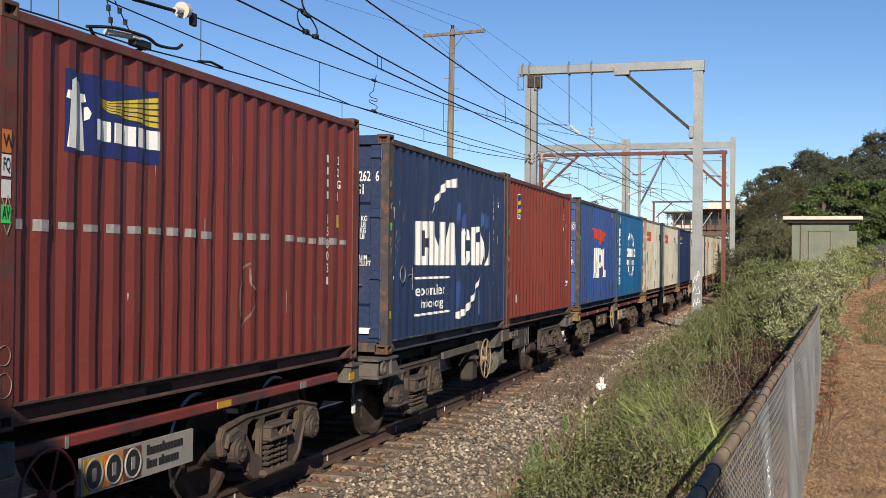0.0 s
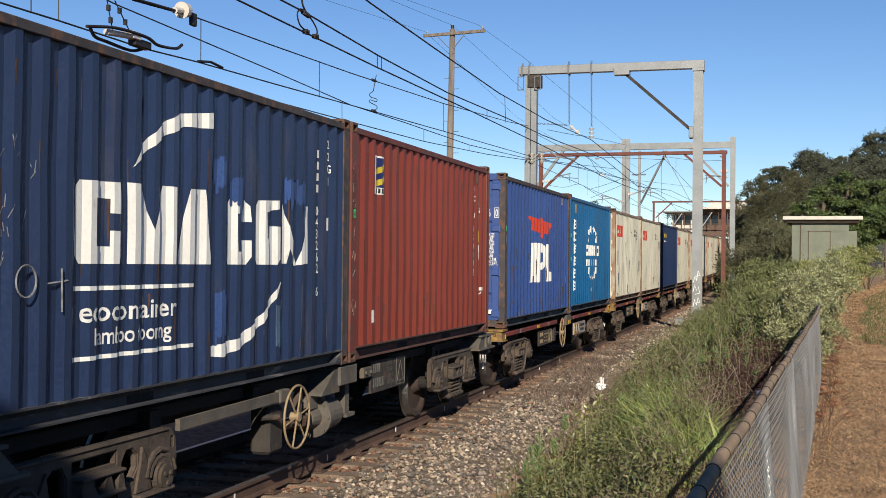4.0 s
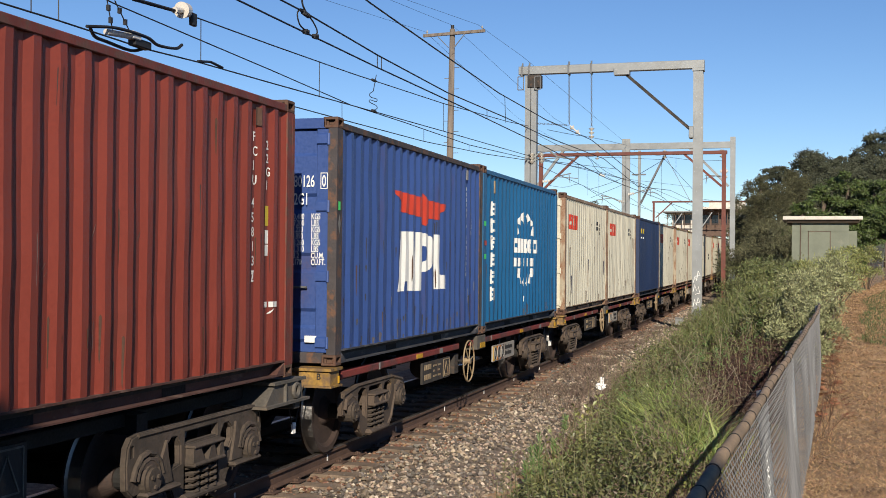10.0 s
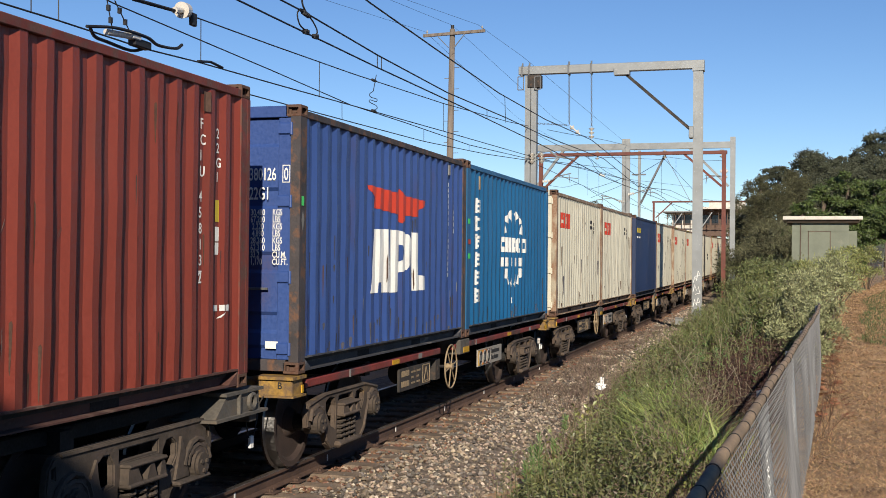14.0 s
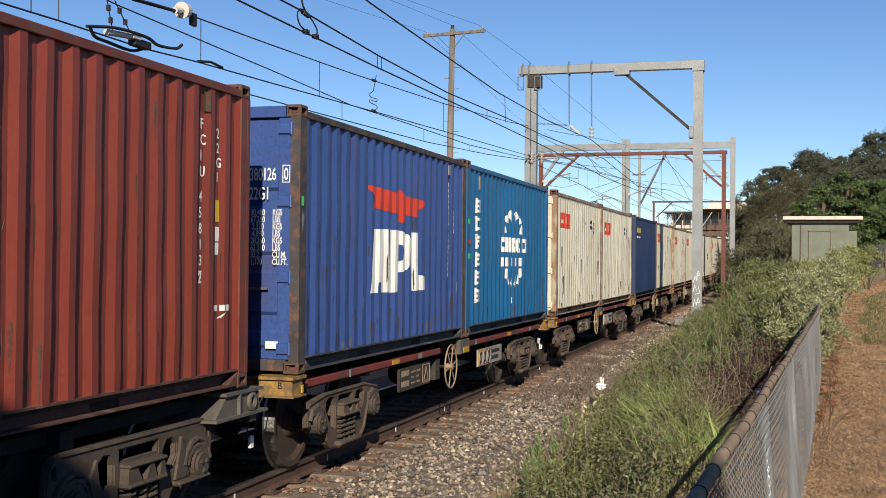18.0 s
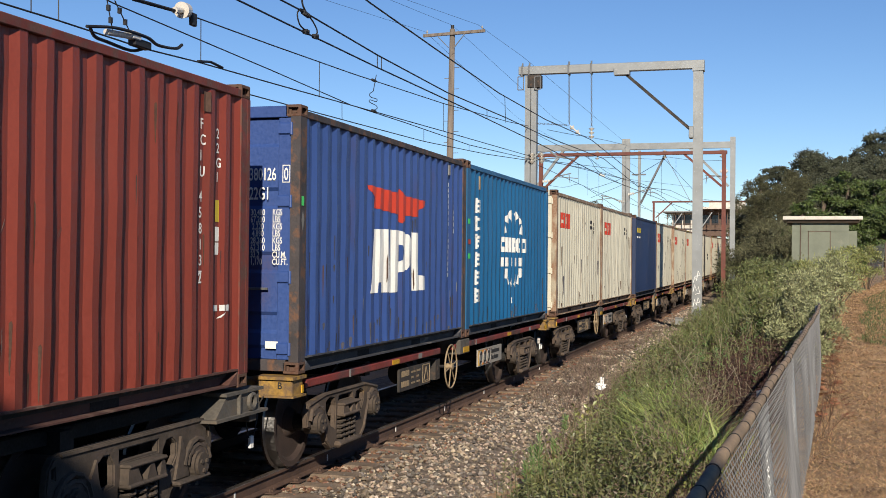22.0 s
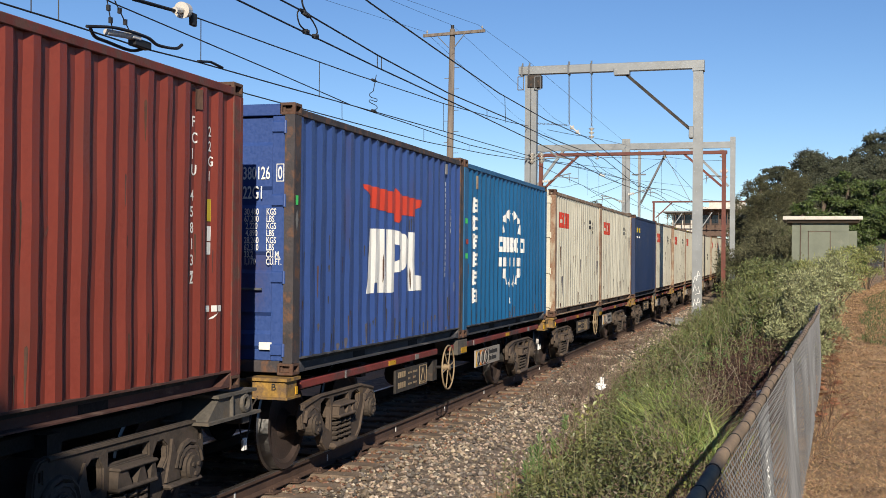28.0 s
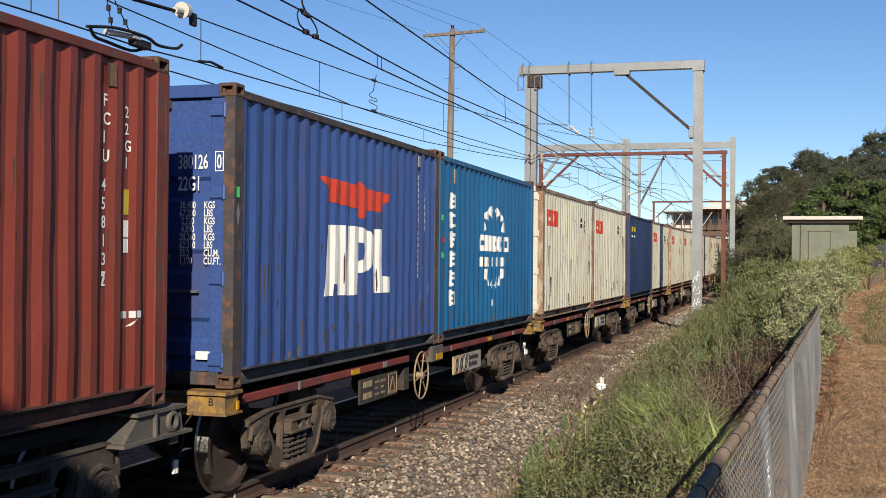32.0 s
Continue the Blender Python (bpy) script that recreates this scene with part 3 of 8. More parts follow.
def red_tower_container():
    c = container("red-brown container with a blue and yellow panel and grey tape", M["red_paint"], -20.36, M["red_post"], deck=DECK + 0.04, dents=1, wear=(("streak", 26, 0.3, 2.4, 0.022), ("grey_mark", 10, 0.5, 2.3, 0.012)))
    wrapped("logo_panel", rect(B(), 0.68, 1.83, 1.74, 2.28), M["blue_mark"], c, "deep blue painted panel", 0.003)
    bm = poly(B(), [(0.695, 1.81), (0.92, 1.80), (0.88, 2.12), (0.93, 2.13), (0.92, 2.18), (0.87, 2.18), (0.86, 2.25), (0.795, 2.28), (0.735, 2.25), (0.73, 2.18), (0.695, 2.18), (0.685, 2.13), (0.72, 2.12)])
    poly(bm, [(0.91, 2.0), (0.95, 2.02), (0.965, 2.06), (0.94, 2.1), (0.91, 2.09)])
    bmesh.ops.translate(bm, verts=bm.verts[:], vec=(0, 0, -0.04))
    wrapped("tower_mark", bm, M["white_mark"], c, "white tower shape", 0.006)
    bm = B()
    for i in range(5):
        z = 2.16 - i * 0.012
        poly(bm, [(1.04, 2.18 - i * 0.006), (1.22, z - 0.005 * i), (1.82, 2.245 - i * 0.048), (1.82, 2.28 - i * 0.048), (1.22, z + 0.012 - 0.005 * i)][::1])
    bmesh.ops.translate(bm, verts=bm.verts[:], vec=(0, 0, -0.04))
    wrapped("beam_mark", bm, M["yellow_mark"], c, "yellow fan of stripes", 0.006)
    y = 1.02
    for w in (0.075, 0.10, 0.13, 0.12, 0.13, 0.14):
        wrapped("logo_block", rect(B(), y, y + w, 1.85, 1.99), M["white_mark"], c, "white block", 0.006)
        y += w + 0.025
    rng = random.Random(3)
    for i in range(COUNT_C):
        y = START_C + PITCH_C * i
        if rng.random() < 0.92:
            wrapped("tape_strip", rect(B(), max(y - 0.055, START_C), y + 0.085 + 0.04 * rng.random(), 1.222 + rng.uniform(-0.01, 0.01), 1.28 + rng.uniform(-0.01, 0.01)), M["grey_mark"], c, "weathered strip of grey tape", 0.005)
    for pts in ([(3.30, 0.46), (3.22, 0.62), (3.21, 0.80), (3.30, 0.97)], [(3.30, 0.97), (3.43, 1.02)], [(3.42, 0.98), (3.43, 0.84), (3.58, 0.76), (3.52, 0.66), (3.42, 0.56), (3.30, 0.46)]):
        for (a, b), (u, v) in zip(pts, pts[1:]):
            d = (Vector((u, v)) - Vector((a, b))).normalized() * 0.012
            wrapped("chalk_stroke", poly(B(), [(a - d.y, b + d.x), (a + d.y, b - d.x), (u + d.y, v - d.x), (u - d.y, v + d.x)]), M["chalk"], c, "faded chalk stroke")
    column(c, 5.24, 2.06, 0.125, "---- 15803-", 0.13)
    column(c, 5.515, 2.06, 0.125, "22G1", 0.12)
    wrapped("caution_sticker", rect(B(), 5.50, 5.565, 1.40, 1.53), M["yellow_mark"], c)
    for z0, z1, m in ((1.67, 1.81, "orange_mark"), (1.53, 1.66, "white_mark"), (1.25, 1.36, "green_mark"), (1.40, 1.51, "white_mark")):
        bm = B()
        poly(bm, [(0.02, z0), (0.11, z0), (0.11, z1), (0.02, z1)], WID + 0.003)
        part("sticker", bm, M[m], c, m.split("_")[0] + " sticker")
    for body, z in (("W", 1.705), ("FQ", 1.565), ("AV", 1.275)):
        lettered("sticker_text", body, 0.11, c, (WID + 0.006, 0.03, z), "x", M["dark_mark"], 0.85 if len(body) == 1 else 0.5)
    strokes(c, [[(WID + 0.002, 0.03, 1.40), (WID + 0.002, 0.06, 1.34), (WID + 0.002, 0.08, 1.42), (WID + 0.002, 0.12, 1.33)], [(WID + 0.002, 0.05, 1.24), (WID + 0.002, 0.08, 1.18), (WID + 0.002, 0.12, 1.26)]], 0.004, M["chalk"])
    for z, r in ((0.46, 0.06), (0.28, 0.075)):
        part("chalk_ring", ring(B(), (WID + 0.001, 0.07, z), (1, 0, 0), r, 0.004, 16, 4), M["chalk"], c)


def navy_arc_container():
    c = container("navy corrugated container with large white blocks and two white arcs", M["navy"], -13.29, M["rust_frame_blue"], dents=2, wear=(("streak", 40, 0.25, 2.4, 0.02), ("grey_mark", 16, 0.4, 2.3, 0.012)))
    wrapped_each("logo_block", ([(1.10, 1.12), (1.16, 1.05), (1.60, 1.05), (1.66, 1.10), (1.66, 1.28), (1.50, 1.28), (1.50, 1.17), (1.32, 1.17), (1.32, 1.50), (1.50, 1.50), (1.50, 1.40), (1.66, 1.40), (1.66, 1.56), (1.60, 1.62), (1.16, 1.61), (1.10, 1.55)],
                [(1.74, 1.05), (1.74, 1.63), (1.92, 1.63), (2.08, 1.30), (2.24, 1.64), (2.40, 1.64), (2.40, 1.05)],
                [(2.46, 1.05), (2.62, 1.64), (2.88, 1.65), (2.98, 1.05)],
                [(3.26, 1.14), (3.32, 1.05), (3.66, 1.05), (3.72, 1.12), (3.72, 1.26), (3.56, 1.26), (3.56, 1.16), (3.46, 1.16), (3.44, 1.48), (3.56, 1.50), (3.58, 1.42), (3.72, 1.42), (3.70, 1.56), (3.62, 1.61), (3.34, 1.60), (3.26, 1.52)],
                [(3.82, 1.14), (3.88, 1.05), (4.26, 1.05), (4.32, 1.10), (4.32, 1.40), (4.12, 1.40), (4.12, 1.28), (4.04, 1.28), (4.02, 1.52), (4.30, 1.56), (4.30, 1.64), (3.90, 1.62), (3.82, 1.54)],
                [(4.42, 1.06), (4.42, 1.62), (4.54, 1.4), (4.74, 1.06), (4.92, 1.4), (4.95, 1.62), (5.02, 1.62), (5.02, 1.06), (4.9, 1.06), (4.70, 1.04), (4.54, 1.2), (4.5, 1.06)]), M["white_mark"], c, "large weathered white block")
    wrapped("logo_arc", poly(B(), [(1.78, 1.74), (1.9, 1.9), (2.15, 2.08), (2.45, 2.21), (2.97, 2.28), (2.97, 2.15), (2.55, 2.12), (2.2, 2.0), (1.93, 1.84)]), M["white_mark"], c, "white arc")
    wrapped("logo_arc", poly(B(), [(3.02, 0.38), (3.5, 0.42), (3.95, 0.6), (4.2, 0.77), (4.36, 0.92), (4.26, 0.74), (4.0, 0.53), (3.6, 0.34), (3.2, 0.28), (3.02, 0.30)]), M["white_mark"], c, "white arc")
    wrapped_each("rule_line", (cell(1.08, 2.73, 0.87, 0.90), cell(1.08, 2.73, 0.40, 0.43)), M["white_mark"], c)
    lettered("tagline", "ecocontainer", 0.20, c, (1.17, 0.66), "side", M["white_mark"], 1.18, "white lower-case lettering")
    lettered("tagline", "bamboo flooring", 0.165, c, (1.30, 0.50), "side", M["white_mark"], 0.95, "white lower-case lettering")
    rng = random.Random(8)
    for y0, y1, z0, z1 in ((2.99, 3.2, 1.70, 1.90), (3.34, 3.58, 1.58, 1.76), (4.45, 4.9, 1.66, 1.82), (3.08, 3.22, 0.45, 0.8), (4.25, 4.42, 0.38, 0.66)):
        bm = B()
        y = y0
        while y < y1:
            a, b = z0 - rng.random() * 0.12, z1 + rng.random() * 0.06
            poly(bm, [(y, a + 0.02), (y + 0.02, a), (y + 0.045, a + 0.04 * rng.random()), (y + 0.045, b), (y, b - 0.03 * rng.random())])
            y += 0.045
        pale = y0 == 4.25
        wrapped("paint_patch", bm, M["touch_up_pale"] if pale else M["touch_up"], c, "streaky pale grey-blue paint" if pale else "streaky lighter blue touch-up paint", 0.006)
    column(c, 5.24, 2.12, 0.115, "---- 043262 6", 0.13)
    column(c, 5.515, 2.24, 0.125, "22G1", 0.12)
    wrapped("size_sticker", rect(B(), 5.51, 5.56, 1.40, 1.53), M["white_mark"], c)
    part("chalk_ring", ring(B(), (WID - 0.004, 0.56, 0.94), (1, 0, 0), 0.10, 0.007, 18, 5), M["chalk_grey"], c, "pale chalk ring")
    strokes(c, [[(WID - 0.03, 0.78, 1.02), (WID - 0.03, 0.79, 0.8)], [(WID, 0.92, 1.02), (WID, 0.93, 0.74)], [(WID - 0.02, 0.78, 0.92), (WID - 0.01, 1.0, 0.94)]], 0.008, M["chalk_grey"])
    rng = random.Random(6)
    for y, z in ((0.05, 1.95), (0.05, 1.72), (0.06, 1.3), (0.05, 1.15), (0.30, 1.72), (0.42, 1.75), (0.34, 1.35), (0.62, 1.62), (0.35, 1.2), (0.3, 1.05), (0.55, 1.3)):
        for k in range(3):
            a, h, u, v = y + rng.uniform(0, 0.06), z + rng.uniform(-0.05, 0.05), rng.uniform(-0.03, 0.05), rng.uniform(0.03, 0.09)
            if y < 0.1:
                strokes(c, [[(WID + 0.002, a, h), (WID + 0.002, a + u * 0.5, h + v)]], 0.0022, M["chalk_grey"])
            else:
                wrapped("chalk_stroke", poly(B(), [(a, h), (a + 0.006, h), (a + u + 0.006, h + v), (a + u, h + v)]), M["chalk_grey"], c)
    lettered("serial_text", "043262", 0.17, c, (0.69, 0.008, 2.04), "end", M["white_mark"], 0.58)
    lettered("check_digit", "6", 0.17, c, (1.045, 0.008, 2.04), "end", M["white_mark"], 0.58)
    lettered("type_code", "22G1", 0.17, c, (0.69, 0.008, 1.885), "end", M["white_mark"], 0.6)
    for i in range(6):
        z = 1.57 - 0.07 * i - (0.18 if i > 3 else 0)
        lettered("weight_text", ("30,480 KG", "67,200 LB", " 2,190 KG", " 4,830 LB", "33.2 CU.M", "1,172 CU.FT")[i], 0.085, c, (0.69, 0.008, z), "end", M["white_mark"], 0.7)
    bm = B()
    box(bm, 0.86, 1.0, 0.004, 0.010, 0.24, 0.31)
    part("maker_plate", bm, M["white_mark"], c, "small white plate")
    stick(c, ((0.05, 1.46, "green_mark"), (0.05, 0.42, "yellow_mark")))
    wrapped("white_label", poly(B(), [(0.20, 1.74), (0.25, 1.74), (0.28, 1.60), (0.22, 1.60)]), M["white_mark"], c, "torn white label")
    wrapped("white_label", poly(B(), [(0.20, 0.92), (0.26, 0.92), (0.25, 0.88), (0.21, 0.88)]), M["white_mark"], c, "torn white label")


def stick(c, rows):
    for y, z, m in rows:
        bm = B()
        poly(bm, [(y, z), (y + 0.06, z), (y + 0.06, z + 0.09), (y, z + 0.09)], WID + 0.004)
        part("sticker", bm, M[m], c, m.split("_")[0] + " sticker")


def red_stripe_container():
    c = container("red-oxide corrugated container with a small blue and yellow badge", M["red_paint2"], -7.16, M["red_post"], dents=3, wear=(("smear", 9, 0.3, 2.4, 0.008), ("streak", 26, 0.3, 2.4, 0.02), ("grey_mark", 4, 0.5, 2.0, 0.006)))
    wrapped("badge_border", rect(B(), 0.75, 1.14, 1.86, 2.30), M["white_mark"], c, "thin white border", 0.002)
    wrapped("badge", rect(B(), 0.77, 1.12, 1.94, 2.28), M["blue_mark"], c, "small deep blue badge", 0.004)
    for z in (2.16, 2.02):
        bm = poly(B(), [(0.81, z - 0.05), (0.88, z + 0.0), (1.0, z + 0.03), (1.08, z + 0.08), (1.08, z + 0.02), (1.0, z - 0.04), (0.88, z - 0.07), (0.81, z - 0.11)])
        wrapped("badge_wave", bm, M["yellow_mark"], c, "yellow wave", 0.006)
    for i in range(7):
        wrapped("badge_bar", rect(B(), 0.775 + i * 0.05, 0.81 + i * 0.05, 1.875, 1.93), M["dark_mark"], c, "", 0.006)
    z = 2.14
    for ch in "458137":
        lettered("serial_digit", ch, 0.12, c, (5.235, z - 0.585), "side", M["white_mark"], 0.9)
        z -= 0.128
    lettered("serial_digit", "2", 0.12, c, (5.235, 0.90), "side", M["white_mark"], 0.9)
    for i, ch in enumerate("FCIU"):
        lettered("owner_code", ch, 0.12, c, (5.235, 2.14 - 0.128 * i), "side", M["white_mark"], 0.9)
    z = 2.12
    for ch in "22G1":
        lettered("type_code", ch, 0.115, c, (5.51, z - 0.03), "side", M["white_mark"], 0.9)
        z -= 0.12
    for z0, z1, m in ((1.40, 1.58, "yellow_mark"), (1.24, 1.36, "white_mark"), (1.13, 1.23, "white_mark")):
        wrapped("size_sticker", rect(B(), 5.51, 5.57, z0, z1), M[m], c)
    bm = B()
    for a, b in ((5.44, 5.50), (5.51, 5.56), (5.58, 5.64), (5.65, 5.72)):
        rect(bm, a, b, 0.665, 0.715)
    poly(bm, [(5.54, 0.60), (5.60, 0.63), (5.66, 0.66), (5.60, 0.61)])
    wrapped("small_logo", bm, M["white_mark"], c, "row of small white bars")
    wrapped("small_plate", rect(B(), 0.70, 0.77, 0.40, 0.54), M["white_mark"], c)
    wrapped("vent", rect(B(), 5.26, 5.34, 2.28, 2.44), M["rust_frame"], c, "small rusty vent", 0.02)
    stick(c, ((0.05, 1.56, "green_mark"),))
    lettered("sticker_text", "AV", 0.075, c, (WID + 0.007, 0.053, 1.575), "x", M["dark_mark"], 0.5)
    strokes(c, [[(WID + 0.002, 0.03, 1.12), (WID + 0.002, 0.07, 1.20), (WID + 0.002, 0.10, 1.10), (WID + 0.002, 0.14, 1.18)], [(WID + 0.002, 0.04, 0.92), (WID + 0.002, 0.12, 1.0)]], 0.004, M["chalk"])
    rng = random.Random(12)
    for z in (2.1, 1.9, 1.72, 1.38, 0.55):
        pts = [(WID + 0.002, 0.03 + 0.11 * rng.random(), z + 0.12 * (i / 5 - 0.5) + rng.uniform(-0.03, 0.03)) for i in range(6)]
        strokes(c, [pts], 0.0025, M["chalk"])
    part("chalk_ring", ring(B(), (WID + 0.001, 0.085, 0.62), (1, 0, 0), 0.06, 0.0025, 18, 4), M["chalk"], c)
    for y, z in ((0.30, 1.45), (0.32, 1.3), (0.44, 1.5), (0.30, 0.95), (0.45, 0.6), (0.47, 0.35), (1.42, 1.0), (2.2, 0.98), (2.75, 1.25), (3.3, 1.22)):
        for k in range(2):
            a, h = y + rng.uniform(0, 0.05), z + rng.uniform(-0.03, 0.03)
            u, v = rng.uniform(0.02, 0.05), rng.uniform(0.02, 0.06)
            wrapped("chalk_stroke", poly(B(), [(a, h), (a + 0.006, h), (a + u + 0.006, h + v), (a + u, h + v)]), M["chalk"], c)


def blue_bird_container():
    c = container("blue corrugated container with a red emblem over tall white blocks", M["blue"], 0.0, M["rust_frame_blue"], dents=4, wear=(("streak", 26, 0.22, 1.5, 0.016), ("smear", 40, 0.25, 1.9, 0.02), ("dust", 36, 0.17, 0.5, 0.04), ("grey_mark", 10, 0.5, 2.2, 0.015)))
    wrapped_each("logo_block", ([(2.06, 0.73), (2.15, 1.46), (2.64, 1.47), (2.68, 0.73), (2.44, 0.73), (2.41, 0.85), (2.34, 0.85), (2.33, 0.73)],
                                [(2.74, 0.72), (2.72, 1.47), (3.09, 1.47), (3.42, 1.43), (3.51, 1.37), (3.49, 1.07), (3.40, 0.99), (3.09, 0.96), (3.08, 0.73)],
                                [(3.53, 0.73), (3.51, 1.46), (3.80, 1.46), (3.84, 0.93), (4.06, 0.91), (4.07, 0.73)]), M["white_mark"], c, "tall white block")
    for y, z0, z1, w in ((2.60, 0.86, 1.18, 0.02), (2.66, 1.0, 1.14, 0.012), (3.66, 0.76, 1.02, 0.022), (3.61, 0.9, 1.0, 0.01), (2.45, 0.8, 0.95, 0.008), (2.97, 1.1, 1.35, 0.006)):
        wrapped("rust_run", poly(B(), [(y, z0), (y + w * 0.4, z0 - 0.02), (y + w, z0 + 0.05), (y + w * 0.9, z1 - 0.06), (y + w * 0.3, z1), (y - w * 0.2, z1 - 0.08)]), M["streak"], c, "thin rust run down the white paint", 0.008)
    wrapped("logo_slot", poly(B(), [(3.09, 1.09), (3.19, 1.12), (3.22, 1.23), (3.19, 1.29), (3.09, 1.30)]), M["blue"], c, "", 0.007)
    bm = poly(B(), [(1.98, 1.95), (2.02, 1.90), (2.14, 1.83), (2.23, 1.70), (3.02, 1.66), (3.04, 1.58), (3.16, 1.56), (3.28, 1.61), (3.30, 1.66), (3.83, 1.66), (3.86, 1.74), (4.04, 1.80), (4.07, 1.88), (3.30, 1.90), (3.20, 1.91), (3.10, 1.98), (3.05, 1.94), (2.98, 1.92)])
    wrapped("emblem", bm, M["red_mark"], c, "red spread-wing shape")
    upright("serial_mark", c, 5.25, 0.89, 2.22, 17, 0.04, M["white_mark"], "column of small white characters")
    upright("serial_mark", c, 5.52, 1.5, 2.05, 6, 0.02, M["white_mark"])
    bm = B()
    box(bm, 1.185, 1.21, 5.18, 5.25, 2.30, 2.44)
    part("vent", bm, M["grey_mark"], c, "small pale vent")
    lettered("serial_text", "380126", 0.17, c, (0.68, 0.008, 1.865), "end", M["white_mark"], 0.56)
    lettered("check_digit", "0", 0.17, c, (1.045, 0.008, 1.865), "end", M["white_mark"], 0.56)
    bm = B()
    for x0, x1, z0, z1 in ((1.03, 1.038, 1.84, 2.01), (1.102, 1.11, 1.84, 2.01), (1.038, 1.102, 1.84, 1.848), (1.038, 1.102, 2.002, 2.01)):
        bm.faces.new([bm.verts.new(v) for v in ((x0, 0.009, z0), (x1, 0.009, z0), (x1, 0.009, z1), (x0, 0.009, z1))])
    part("digit_box", bm, M["white_mark"], c)
    lettered("type_code", "22G1", 0.17, c, (0.68, 0.008, 1.68), "end", M["white_mark"], 0.58)
    rows = ("30,480  KGS", "67,200  LBS", " 2,220  KGS", " 4,890  LBS", "28,260  KGS", "62,310  LBS", "33.2  CU.M.", "1,170  CU.FT.")
    for i, s in enumerate(rows):
        number, unit_ = s.split("  ")
        lettered("weight_text", number, 0.085, c, (0.70, 0.008, 1.525 - 0.068 * i), "end", M["white_mark"], 0.66)
        lettered("weight_unit", unit_, 0.085, c, (0.93, 0.008, 1.525 - 0.068 * i), "end", M["white_mark"], 0.66)
    bm = B()
    box(bm, 0.87, 1.0, 0.004, 0.010, 0.24, 0.31)
    part("maker_plate", bm, M["white_mark"], c, "small white plate")
    stick(c, ((0.03, 1.62, "green_mark"),))
    bm = B()
    poly(bm, [(0.03, 1.48), (0.065, 1.37), (0.10, 1.48), (0.065, 1.58)], WID + 0.004)
    part("hazard_diamond", bm, M["grey_mark"], c, "grey diamond label")


